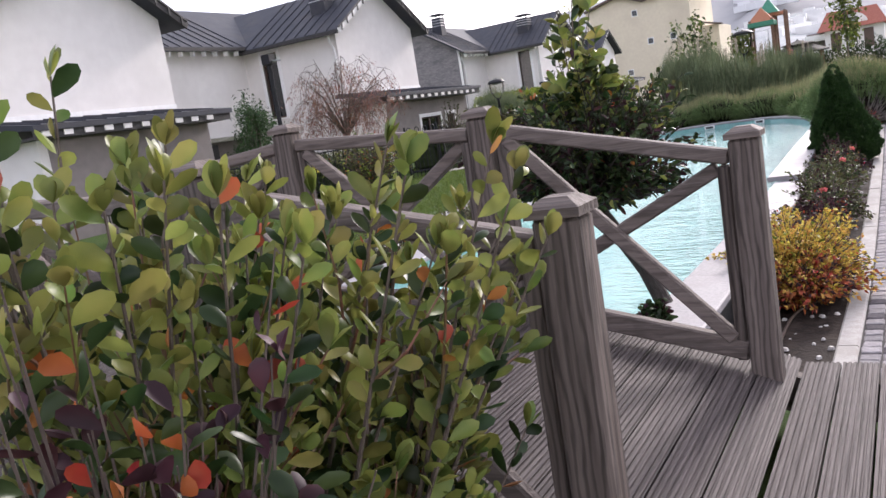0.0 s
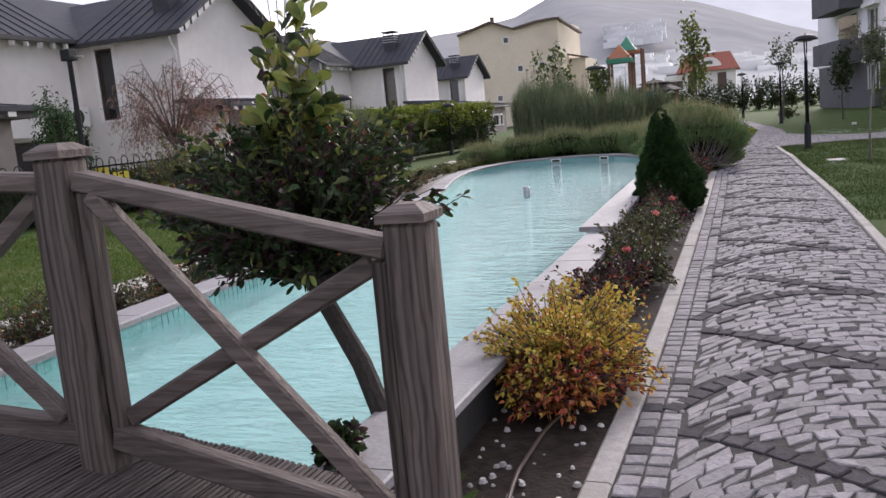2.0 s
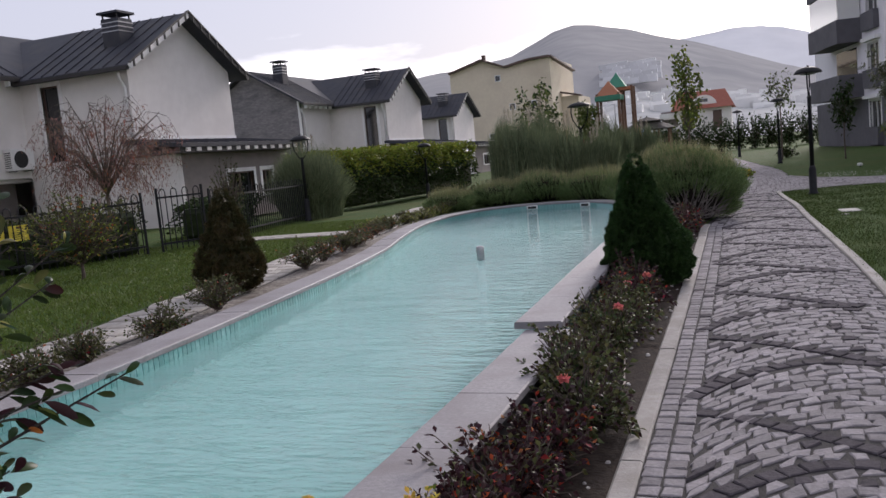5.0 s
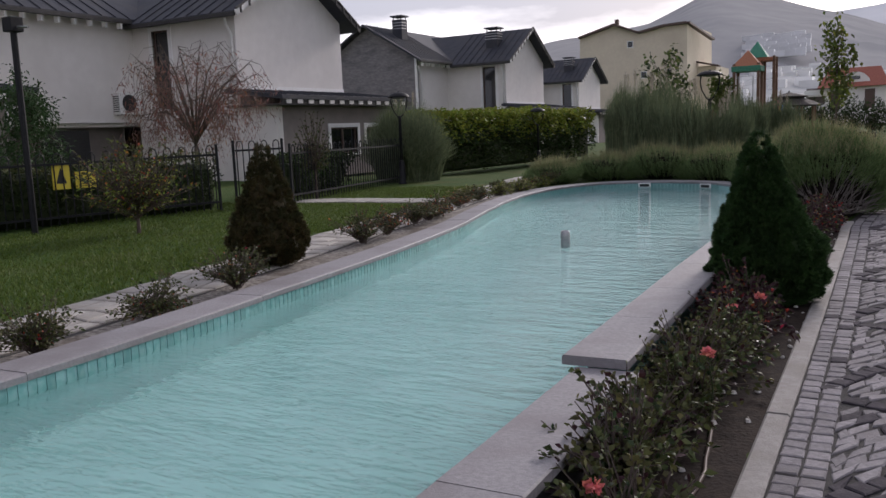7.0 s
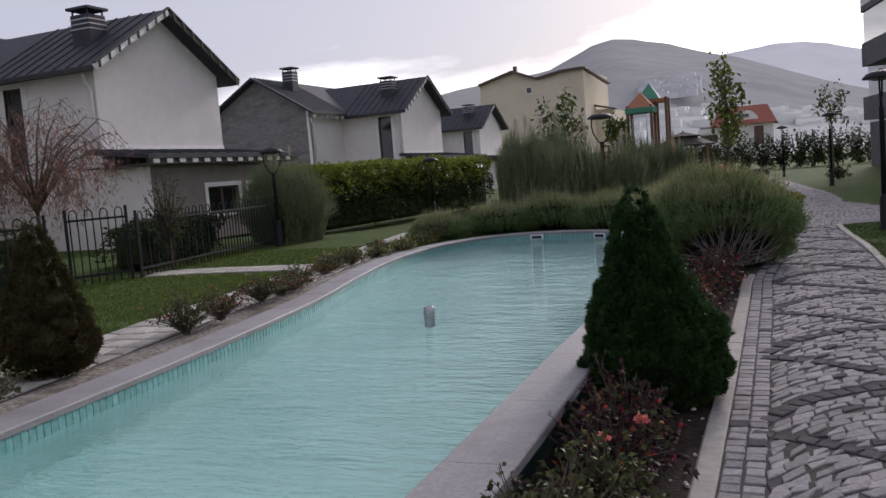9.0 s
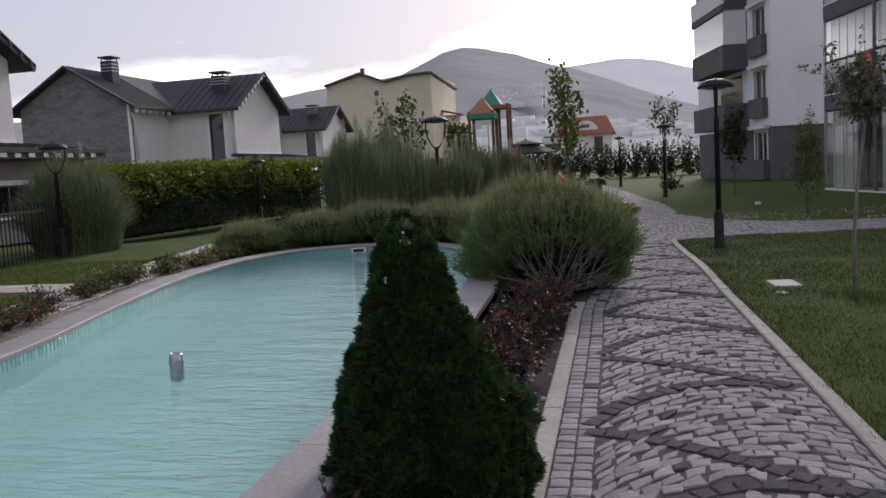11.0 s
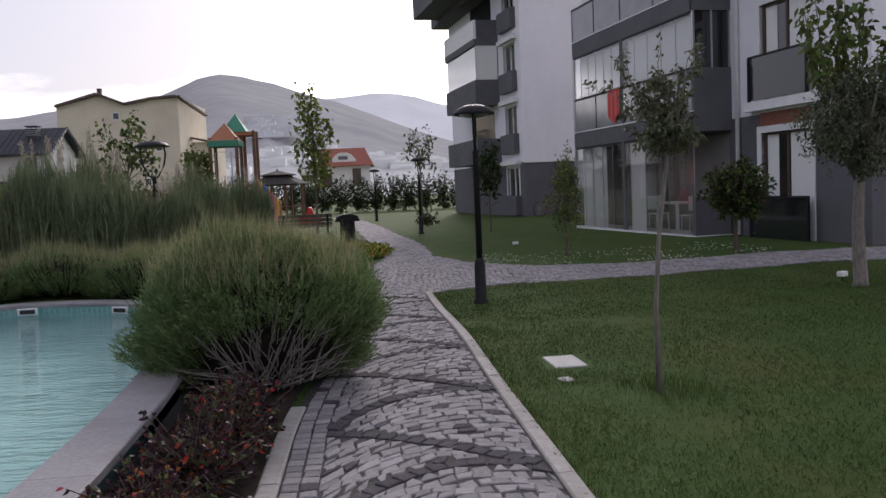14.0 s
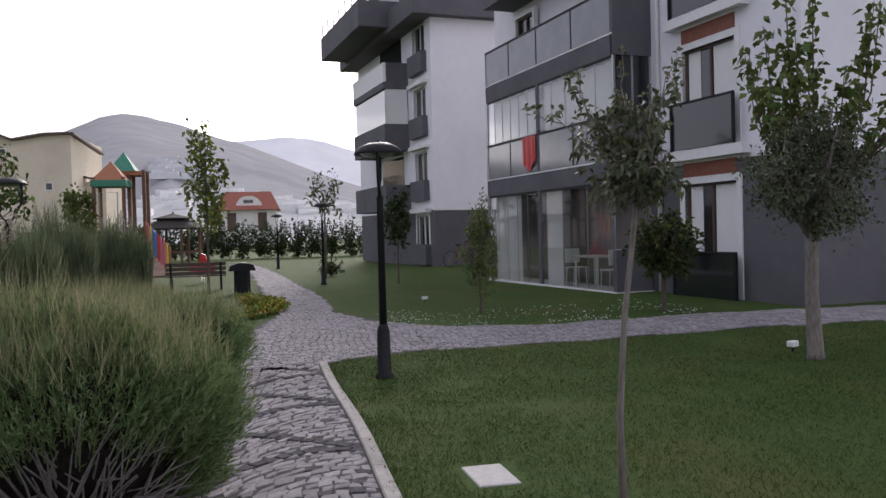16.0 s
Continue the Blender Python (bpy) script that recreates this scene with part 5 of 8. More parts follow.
    for k in (2, 3):
        w = window_unit(t, 9.0, 10.1, F * k + 0.3, F * k + 2.1, lambda u, d, z: (d - 0.16, u, z), "door_brown", 0.1, 1)


flats_near()


def flats_far():
    t = thing("apartment_block", "farther block of flats with stacked dark grey balconies", "apartment building", Matrix.Translation((6.1, 47.5, 0.2)) @ Matrix.Rotation(radians(ANG), 4, "Z"))
    F, TOP = 2.7, 10.3
    fl = lambda m: Mesh().add([(-x, y, z) for x, y, z in m.v], [f[::-1] for f in m.f])
    hp = lambda u, d, z: (d, u, z)
    holes = [(0.7, 2.3, F * k + 0.1, F * k + 2.2) for k in range(4)]
    lo, up = Mesh(), Mesh()
    wall_holes(lo, 0, 12, 0, 2.4, [(0.7, 2.3, 0.1, 2.2)], 0.3, hp)
    wall_holes(up, 0, 12, 2.4, TOP, [h for h in holes[1:]], 0.3, hp)
    part("ground_floor_wall", lo, M["apt_grey"], t)
    part("upper_wall", up, M["apt_white"], t)
    part("end_wall_base", Mesh().box(0.3, 12, 0, 0.3, 0, 2.4), M["apt_grey"], t)
    part("end_wall", Mesh().box(0.3, 12, 0, 0.3, 2.4, TOP), M["apt_white"], t)
    part("ledge", Mesh().box(-0.04, 12, -0.05, 0.0, 2.36, 2.44), M["trimwhite"], t)
    part("back_wall", Mesh().box(11.7, 12, 0.3, 12, 0, TOP), M["apt_white"], t)
    part("far_wall", Mesh().box(0.3, 11.7, 11.7, 12, 0, TOP), M["apt_white"], t)
    part("roof", Mesh().box(-0.9, 12.5, -0.5, 12.4, TOP, TOP + 0.9), M["apt_grey"], t)
    part("upper_storey", Mesh().box(0.6, 12, 0.6, 12, TOP + 0.9, TOP + 3.8), M["apt_grey"], t)
    for k in range(4):
        w = window_unit(t, 0.7, 2.3, holes[k][2], holes[k][3], hp, "trimwhite", 0.12, 1, sill=False)
        part("window_ledge", Mesh().box(-0.25, 0, 0.4, 2.6, F * k - 0.02 + F * 0.86, F * k + F * 0.86 + 0.16), M["trimwhite"], w)
        part("guard_box", fl(Mesh().box(0.0, 0.25, 0.55, 2.45, F * k + 0.1, F * k + 0.95)), M["apt_grey"], w)
    for k in range(1, 5):
        z = F * k - 0.25
        o, u1 = (1.15, 8.6) if k < 4 else (2.2, 11.0)
        b = part("balcony", fl(Mesh().box(0, o, 3.1, u1, z, z + 0.3)), M["apt_grey"], t, "dark grey balcony")
        part("balcony_front", fl(Mesh().box(o - 0.12, o, 3.1, u1, z + 0.3, z + 1.15)), M["apt_grey" if k != 3 else "trimwhite"], b)
        part("balcony_side", fl(Mesh().box(0, o - 0.12, 3.1, 3.22, z + 0.3, z + 1.15)), M["apt_grey"], b)
        if k in (2,):
            part("glazing", fl(Mesh().box(o - 0.1, o - 0.08, 3.2, u1, z + 1.15, z + F)), M["glass"], b)
            part("blind", fl(Mesh().box(o - 0.16, o - 0.14, 3.3, u1, z + 1.15, z + F)), M["curtain"], b)
            part("side_blind", fl(Mesh().box(0.05, o - 0.1, 3.14, 3.16, z + 1.15, z + F)), M["curtain"], b)
        if k == 4:
            for q in range(7):
                part("baluster", fl(Mesh().box(o - 0.06, o, 3.1 + q * 1.25, 3.16 + q * 1.25, z + 1.15, z + 1.8)), M["trimwhite"], b)
        d = part("balcony_door", Mesh().box(-0.02, 0.0, 4.0, 7.5, z + 0.3 - F + 0.2 + F, z + F - 0.2), M["glassdark"], t)


flats_far()

# ---- hills and far slopes ----


def hills():
    """Wooded ridges on the horizon, lower by the town on the right."""
    def ridge(name, dist, prof, depth, material, label, seed):
        az = np.linspace(prof[0][0], prof[-1][0], 150)
        el = np.interp(az, [p[0] for p in prof], [p[1] for p in prof])
        vs, K = [], 12
        for a, e in zip(az, el):
            h = dist * math.tan(radians(e))
            for k in range(K + 1):
                f = k / K
                d = dist - depth * (1 - f)
                x, y = 0.3 + d * math.sin(radians(a)), 8 + d * math.cos(radians(a))
                z = h * (f ** 0.85)
                wob = noise.noise((a * 0.35 + seed, f * 5.0, seed)) * 0.07 + noise.noise((a * 1.6, f * 14, seed)) * 0.025
                z += h * wob * (1 - 0.75 * f) * (0 if k == 0 else 1) + h * 0.006 * noise.noise((a * 7, f * 30, seed + 2))
                vs.append((x, y, z))
        fs = [(i * (K + 1) + k, (i + 1) * (K + 1) + k, (i + 1) * (K + 1) + k + 1, i * (K + 1) + k + 1) for i in range(len(az) - 1) for k in range(K)]
        return solid(name, Mesh().add(vs, fs), material, label, "hill", kind="structure", smooth=True)
    # no haze in the air: it is mixed into these slope colours
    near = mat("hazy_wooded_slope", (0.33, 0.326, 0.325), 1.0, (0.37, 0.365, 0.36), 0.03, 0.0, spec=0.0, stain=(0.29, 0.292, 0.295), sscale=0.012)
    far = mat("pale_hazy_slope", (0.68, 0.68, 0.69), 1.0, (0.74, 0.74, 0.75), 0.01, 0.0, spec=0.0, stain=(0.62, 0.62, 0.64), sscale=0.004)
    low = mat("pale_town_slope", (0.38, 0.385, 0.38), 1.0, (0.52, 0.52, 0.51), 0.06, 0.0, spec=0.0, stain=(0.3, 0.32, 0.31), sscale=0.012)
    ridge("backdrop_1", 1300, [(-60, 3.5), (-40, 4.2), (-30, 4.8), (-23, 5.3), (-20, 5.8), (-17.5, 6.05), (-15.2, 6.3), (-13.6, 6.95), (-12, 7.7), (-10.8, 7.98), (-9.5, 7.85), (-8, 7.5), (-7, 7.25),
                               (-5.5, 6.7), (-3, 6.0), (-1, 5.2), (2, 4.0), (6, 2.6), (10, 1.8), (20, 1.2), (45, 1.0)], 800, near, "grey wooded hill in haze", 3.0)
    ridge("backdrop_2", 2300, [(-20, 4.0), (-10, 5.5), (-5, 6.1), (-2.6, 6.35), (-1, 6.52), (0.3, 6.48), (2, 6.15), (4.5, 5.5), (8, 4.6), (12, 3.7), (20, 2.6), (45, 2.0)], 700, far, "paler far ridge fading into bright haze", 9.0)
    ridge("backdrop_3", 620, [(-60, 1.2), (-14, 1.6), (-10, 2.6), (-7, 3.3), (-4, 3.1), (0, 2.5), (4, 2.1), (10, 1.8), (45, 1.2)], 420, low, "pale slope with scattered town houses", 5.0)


hills()


def town():
    """Small far houses on the slope."""
    rng = np.random.default_rng(5)
    body = Mesh()
    for k in range(150):
        a = rng.uniform(-12, 7)
        d = rng.uniform(300, 560)
        f = (d - 200) / 420
        h = 620 * math.tan(radians(np.interp(a, [-14, -10, -7, -4, 0, 4, 10], [1.6, 2.6, 3.3, 3.1, 2.5, 2.1, 1.8]))) * f ** 0.85
        x, y = 0.3 + d * math.sin(radians(a)), 8 + d * math.cos(radians(a))
        w, hh = rng.uniform(2.0, 4.5), rng.uniform(1.5, 3.5)
        body.box(x - w, x + w, y - 3, y + 3, h * 0.9 - 3, h + hh)
    solid("far_town", body, mat("far_pale_walls", (0.72, 0.71, 0.69), 0.9, (0.76, 0.75, 0.73), 0.3, island=0.15), "pale far town houses on the slope", "town", kind="stuff")
    terr = Mesh()
    for k in range(7):
        a0, a1 = -9.2 + 0.25 * (k % 3), -5.6 + 0.3 * (k % 2)
        e = 4.15 + 0.17 * k
        for q in range(6):
            a = a0 + (a1 - a0) * (q + 0.5) / 6
            d = 655 + 14 * k
            x, y, z = 0.3 + d * math.sin(radians(a)), 8 + d * math.cos(radians(a)), d * math.tan(radians(e))
            terr.box(x - 4.2, x + 4.2, y - 3, y + 3, z - 3, z + 1.3 + 0.6 * ((q * 7 + k) % 3))
    solid("hillside_estate", terr, mat("pale_estate_walls", (0.56, 0.56, 0.57), 0.9, (0.6, 0.6, 0.61), 0.2, island=0.1), "rows of pale terraced buildings on the hillside", "buildings", kind="stuff")


town()

# ---- plants ----


def unit(rng, n):
    v = rng.normal(size=(n, 3))
    return v / np.linalg.norm(v, axis=1, keepdims=True)


def bush(name, label, at, radii, mats, twigs=120, per=14, leaf=(0.06, 0.03), seed=1, bark="twig", category="shrub", lift=0.5, rough=0.25, group="", stem=0.012,
         sprouts=(), low=-0.5, lean=(0, 0), fill=0.35, tip=0.5, round_tip=False, trunk=0.0, fork_at=0.6, upper=(), split=0.1):
    """A shrub: twigs from one foot to an uneven egg-shaped outline, with leaves along their outer part; mats: (material, share) pairs.
    lift: height of the outline's centre over the foot; low: the lowest outline point as a share of the height radius."""
    rng = np.random.default_rng(seed)
    t = thing(name, label, category, pose(*at), group)
    rx, ry, rz = radii
    u = unit(rng, twigs * 3)
    u = u[u[:, 2] > low][:twigs]
    n = len(u)
    wob = np.array([1 + rough * noise.noise((a * 2.2 + seed, b * 2.2, c * 2.2)) * 1.6 + rough * 0.6 * noise.noise((a * 6, b * 6 + seed, c * 6)) for a, b, c in u])
    r = wob * np.where(rng.random(n) < fill, rng.uniform(0.45, 0.9, n), rng.uniform(0.88, 1.05, n))
    ends = u * r[:, None] * np.array([rx, ry, rz]) + np.array([lean[0], lean[1], lift])
    for sx, sy, sz in sprouts:
        ends = np.vstack([ends, np.array([[sx, sy, sz]])])
    ends[:, 2] = np.maximum(ends[:, 2], 0.03)
    foot = np.array([0, 0, 0.0])
    fork = np.array([lean[0] * fork_at, lean[1] * fork_at, max(0.05, lift - rz * 0.75)])
    wood = Mesh()
    if fork[2] > 0.15:
        wood.tube([foot, fork * 0.5 + rng.normal(size=3) * 0.01, fork], [stem * 1.6, stem * 1.4, stem * 1.2], 7)
    if trunk:
        wood.tube([foot - np.array([0, 0, 0.12]), fork * 0.5 + np.array([0.02, 0, 0]), fork, fork + np.array([lean[0] * 0.2, lean[1] * 0.2, 0.2])], [trunk * 1.15, trunk, trunk * 0.9, trunk * 0.5], 10)
    P, D = [], []
    for e in ends:
        s = fork + rng.normal(size=3) * 0.02
        mid = s * 0.5 + e * 0.5 + rng.normal(size=3) * 0.06 * np.array([rx, ry, rz]) + np.array([0, 0, 0.06 * rz])
        wood.tube([s, mid, e], [stem * 0.6, stem * 0.38, stem * 0.16], 4)
        d = e - mid
        L = np.linalg.norm(d) + 1e-9
        d /= L
        k = per
        f = 1 - rng.random(k) ** 1.4 * tip * 1.6
        pos = s + 0 * f[:, None]
        pos = np.where(f[:, None] > 0.5, mid + (e - mid) * ((f[:, None] - 0.5) * 2), s + (mid - s) * (np.maximum(f[:, None], 0) * 2))
        P.append(pos + rng.normal(size=(k, 3)) * 0.006)
        o = unit(rng, k)
        o -= d * (o @ d)[:, None]
        D.append(d * 0.7 + o * 0.9 + np.array([0, 0, 0.15]))
    P, D = np.vstack(P), np.vstack(D)
    part("branchwork", wood, M[bark], t)
    pick = rng.random(len(P))
    high = P[:, 2] > lift + split + rng.normal(size=len(P)) * 0.3 * rz if upper else np.zeros(len(P), bool)
    for mix, zone in ((mats, ~high), (upper, high)):
        acc = 0.0
        for mname, share in mix:
            sel = (pick >= acc) & (pick < acc + share) & zone
            acc += share
            if sel.sum():
                part("foliage", leaves("foliage", P[sel], D[sel], leaf[0], leaf[1], M[mname], rng, round_tip=round_tip), M[mname], t)
    return t


def cone_tree(label, at, r, h, material, seed, n=900, per=26, size=0.034, skirt=0.0):
    """A dense dwarf conifer: round puffs of short needles all over a lumpy cone."""
    rng = np.random.default_rng(seed)
    t = thing("dwarf_conifer", label, "conifer", pose(*at), "cone-shaped conifers")
    part("trunk", Mesh().tube([(0, 0, -0.02), (0, 0, h * 0.9)], [0.03, 0.008], 6), M["bark"], t)
    f = 1 - np.sqrt(rng.random(n))
    a = rng.uniform(0, 2 * math.pi, n)
    prof = np.interp(f, [0, 0.05, 0.14, 0.27, 0.5, 0.7, 0.88, 0.97, 1.0], [0.6, 0.86, 1.0, 0.98, 0.7, 0.45, 0.24, 0.13, 0.03])
    lump = np.array([1 + 0.16 * noise.noise((math.cos(q) * 2.2, math.sin(q) * 2.2, z * 7 + seed)) + 0.2 * noise.noise((math.cos(q) * 5, math.sin(q) * 5, z * 15)) for q, z in zip(a, f)])
    rad = r * prof * lump * rng.uniform(0.9, 1.03, n)
    c = np.stack([np.cos(a) * rad + skirt * np.maximum(0, 1 - f * 1.3), np.sin(a) * rad, 0.04 + f * h], 1)
    out = np.stack([np.cos(a), np.sin(a), np.full(n, 0.5)], 1)
    puff = rng.uniform(0.7, 1.25, (n, 1)) * size
    root = np.repeat(c, per, 0) - np.repeat(out * puff * 0.5, per, 0)
    w = unit(rng, n * per) + np.repeat(out, per, 0) * 0.75
    w /= np.linalg.norm(w, axis=1, keepdims=True)
    tip = np.repeat(c, per, 0) + w * np.repeat(puff, per, 0) * rng.uniform(0.6, 1.1, (n * per, 1))
    root = root * 0.55 + tip * 0.45
    part("needle_cover", blades("needle_cover", root, tip, 0.007, M[material], rng, 0.05), M[material], t)
    core = [(r * q * 0.84, 0.03 + z * h) for z, q in zip([0, 0.06, 0.2, 0.45, 0.75, 0.92], [0.4, 0.72, 0.86, 0.68, 0.3, 0.03])]
    inner = Mesh().lathe(core, 20)
    inner.v = [(x + skirt * max(0.0, 1 - z / h * 1.3), y, z) for x, y, z in inner.v]
    part("inner_growth", inner, M[material], t, smooth=True)
    return t


def reed(name, label, at, r, h, n, seed, material="pampas", plumes=0, width=0.012, category="ornamental grass", spread=0.9, tips=None, core=0.35, group=""):
    """A clump of arching blades, with plumes on upright stems if wanted."""
    rng = np.random.default_rng(seed)
    t = thing(name, label, category, pose(*at), group)
    a = rng.uniform(0, 2 * math.pi, n)
    q = np.sqrt(rng.random(n)) * core * r
    root = np.stack([np.cos(a) * q, np.sin(a) * q, np.zeros(n)], 1)
    b = a + rng.normal(size=n) * 0.5
    reach = rng.random(n) ** 0.6 * spread
    lobe = np.array([1 + 0.25 * noise.noise((math.cos(w) * 2 + seed, math.sin(w) * 2, 0.5)) for w in b])
    tip = np.stack([np.cos(b) * reach * r * lobe, np.sin(b) * reach * r * lobe, h * np.sqrt(np.maximum(0.04, 1 - (reach * 0.93) ** 2)) * rng.uniform(0.72, 1.06, n) * lobe], 1)
    part("tuft", blades("tuft", root, tip, width, M[material], rng, 0.18), M[material], t)
    if plumes:
        st = Mesh()
        P, D = [], []
        for k in range(plumes):
            w, d = rng.uniform(0, 2 * math.pi), rng.random() * 0.45 * r
            e = np.array([math.cos(w) * d, math.sin(w) * d, h * rng.uniform(1.02, 1.22)])
            st.tube([(e[0] * 0.3, e[1] * 0.3, 0), (e[0] * 0.7, e[1] * 0.7, h * 0.6), e], [0.006, 0.005, 0.003], 4)
            m = 60
            f = rng.random(m)[:, None]
            P.append(e - np.array([0, 0, 0.38]) * f + rng.normal(size=(m, 3)) * 0.018)
            D.append(unit(rng, m) * 0.5 + np.array([0, 0, 1.0]))
        part("stalk", st, M["lavender_tip"], t)
        part("plume", leaves("plume", np.vstack(P), np.vstack(D), 0.09, 0.016, M["plume"], rng), M["plume"], t, "pale feathery plumes")
    return t


def lavender(label, at, r, h, n, seed, tips=1500, twigs=70, name="lavender_bush", group="lavender bushes", squash=(1, 1), low=0.08, hollow=None):
    """A round sub-shrub: stiff needle-leaved shoots from a woody base and dry flower spikes above."""
    rng = np.random.default_rng(seed)
    t = thing(name, label, "shrub", pose(*at), group)
    u = unit(rng, n * 3)
    u = u[u[:, 2] > (-0.22 if hollow else 0.03)][:n]
    if hollow:
        turn = np.abs((np.degrees(np.arctan2(u[:, 1], u[:, 0])) - hollow[0] + 180) % 360 - 180) / hollow[1]
        u = u[(turn > 1) | (u[:, 2] > hollow[2] * np.sqrt(np.maximum(0, 1 - turn ** 2)) + rng.normal(size=len(u)) * 0.05)]
    n = len(u)
    lob = np.array([1 + 0.16 * noise.noise((a * 1.8 + seed, b * 1.8, c * 1.8)) + 0.09 * noise.noise((a * 5, b * 5, c * 5 + seed)) for a, b, c in u])
    lob *= np.where(u[:, 2] < low + 0.12 * np.sin(np.arctan2(u[:, 1], u[:, 0]) * 3 + 1.0), 0.84, 1.0)
    s = np.array([r * squash[0], r * squash[1], h * 0.72])
    end = u * lob[:, None] * s * rng.uniform(0.8, 1.02, n)[:, None] + np.array([0, 0, h * 0.26])
    end[:, 2] = np.maximum(end[:, 2], 0.05)
    out = u * np.array([1, 1, 0.7]) + np.array([0, 0, 0.75])
    L = 0.2
    root = end - out / np.linalg.norm(out, axis=1, keepdims=True) * L * rng.uniform(0.8, 1.5, n)[:, None]
    # needles along each shoot
    per = 7
    f = rng.random((n, per, 1))
    P = (root[:, None] + (end - root)[:, None] * f).reshape(-1, 3)
    D = (np.repeat((end - root)[:, None], per, 1) / L + unit(rng, n * per).reshape(n, per, 3) * 0.75).reshape(-1, 3)
    part("shoot_cover", blades("shoot_cover", root, end, 0.006, M["lavender"], rng, 0.05), M["lavender"], t)
    part("needle_cover", leaves("needle_cover", P, D, 0.055, 0.009, M["lavender"], rng, droop=0.02, cup=0.1), M["lavender"], t)
    up = end[end[:, 2] > h * 0.66]
    k = rng.integers(0, len(up), tips)
    base = up[k] - np.array([0, 0, 0.03])
    top = base + np.stack([rng.normal(size=tips) * 0.05, rng.normal(size=tips) * 0.05, rng.uniform(0.08, 0.26, tips)], 1)
    part("flowering", blades("flowering", base, top, 0.0032, M["lavender_tip"], rng, 0.04), M["lavender_tip"], t, "dry beige flower spikes")
    m = Mesh()
    for q in range(twigs):
        w = rng.uniform(0, 2 * math.pi) if not hollow else radians(hollow[0]) + rng.normal() * radians(hollow[1]) * 0.6
        rr = r * rng.uniform(0.55, 0.9)
        z = h * rng.uniform(0.1, 0.58)
        e = np.array((math.cos(w) * rr * squash[0], math.sin(w) * rr * squash[1], z))
        g = w * 0.6 + radians(hollow[0] if hollow else math.degrees(w)) * 0.4 + rng.normal() * 0.12
        b = np.array((math.cos(g) * r * rng.uniform(0.3, 0.6), math.sin(g) * r * rng.uniform(0.3, 0.6), 0.04 + z * rng.uniform(0.05, 0.4)))
        k = rng.normal(size=3) * 0.03
        m.tube([(b[0] * 0.3, b[1] * 0.3, 0.02), b, b * 0.5 + e * 0.5 + k, e], [0.011, 0.008, 0.006, 0.004], 4)
    part("woody_base", m, M["twig_pale"], t, "bare grey woody stems")
    # solid filler whose colour stands for the shade between the stems
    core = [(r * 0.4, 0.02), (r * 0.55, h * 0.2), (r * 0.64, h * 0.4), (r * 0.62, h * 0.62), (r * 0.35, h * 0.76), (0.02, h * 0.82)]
    part("inner_growth", Mesh().lathe(core, 24, Matrix.Diagonal((squash[0], squash[1], 1, 1))), M["shade_core"], t, smooth=True)
    return t


def hedge(name, label, a, b, width, h, n, mats, seed, leaf=(0.09, 0.045), top_share=0.3):
    """A clipped hedge between two plan points: leaf tufts over a box-shaped outline, with stems inside."""
    rng = np.random.default_rng(seed)
    a, b = np.array(a, float), np.array(b, float)
    L = np.linalg.norm(b - a)
    d = (b - a) / L
    s = np.array([d[1], -d[0]])
    z0 = level(*a)
    t = thing(name, label, "hedge", pose(a[0], a[1], z0))
    f = rng.random(n)
    topm = rng.random(n) < top_share
    side = np.where(rng.random(n) < 0.75, 1.0, -1.0)
    w = np.where(topm, rng.uniform(-0.5, 0.5, n), side * 0.5) * width
    z = np.where(topm, 1.0, np.sqrt(rng.random(n))) * h
    wob = np.array([noise.noise((q * L * 1.1, zz * 1.5, seed)) + 0.5 * noise.noise((q * L * 3.3, zz * 4, seed + 4)) for q, zz in zip(f, z)])
    w += np.where(topm, 0, side * wob * 0.3)
    z = np.where(topm, z + wob * 0.2, z) * rng.uniform(0.92, 1.03, n)
    w *= rng.uniform(0.75, 1.05, n)
    P = np.stack([d[0] * f * L + s[0] * w, d[1] * f * L + s[1] * w, np.maximum(z, 0.04)], 1)
    D = np.stack([s[0] * np.sign(w), s[1] * np.sign(w), np.full(n, 0.5)], 1) + unit(rng, n) * 0.9
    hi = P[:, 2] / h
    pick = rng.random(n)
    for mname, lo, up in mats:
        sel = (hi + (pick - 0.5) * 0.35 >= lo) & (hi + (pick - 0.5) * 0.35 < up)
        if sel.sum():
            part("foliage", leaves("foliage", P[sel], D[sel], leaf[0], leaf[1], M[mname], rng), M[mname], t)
    wood = Mesh()
    for k in range(int(L / 0.5)):
        p = d * (k + 0.5) * 0.5
        wood.tube([(p[0], p[1], 0), (p[0] + rng.normal() * 0.05, p[1] + rng.normal() * 0.05, h * 0.85)], [0.02, 0.006], 5)
    part("hedge_wood", wood, M["twig"], t)
    m = Matrix.Rotation(math.atan2(d[1], d[0]), 4, "Z")
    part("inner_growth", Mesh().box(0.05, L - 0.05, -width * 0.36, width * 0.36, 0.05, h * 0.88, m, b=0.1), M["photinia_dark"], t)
    return t


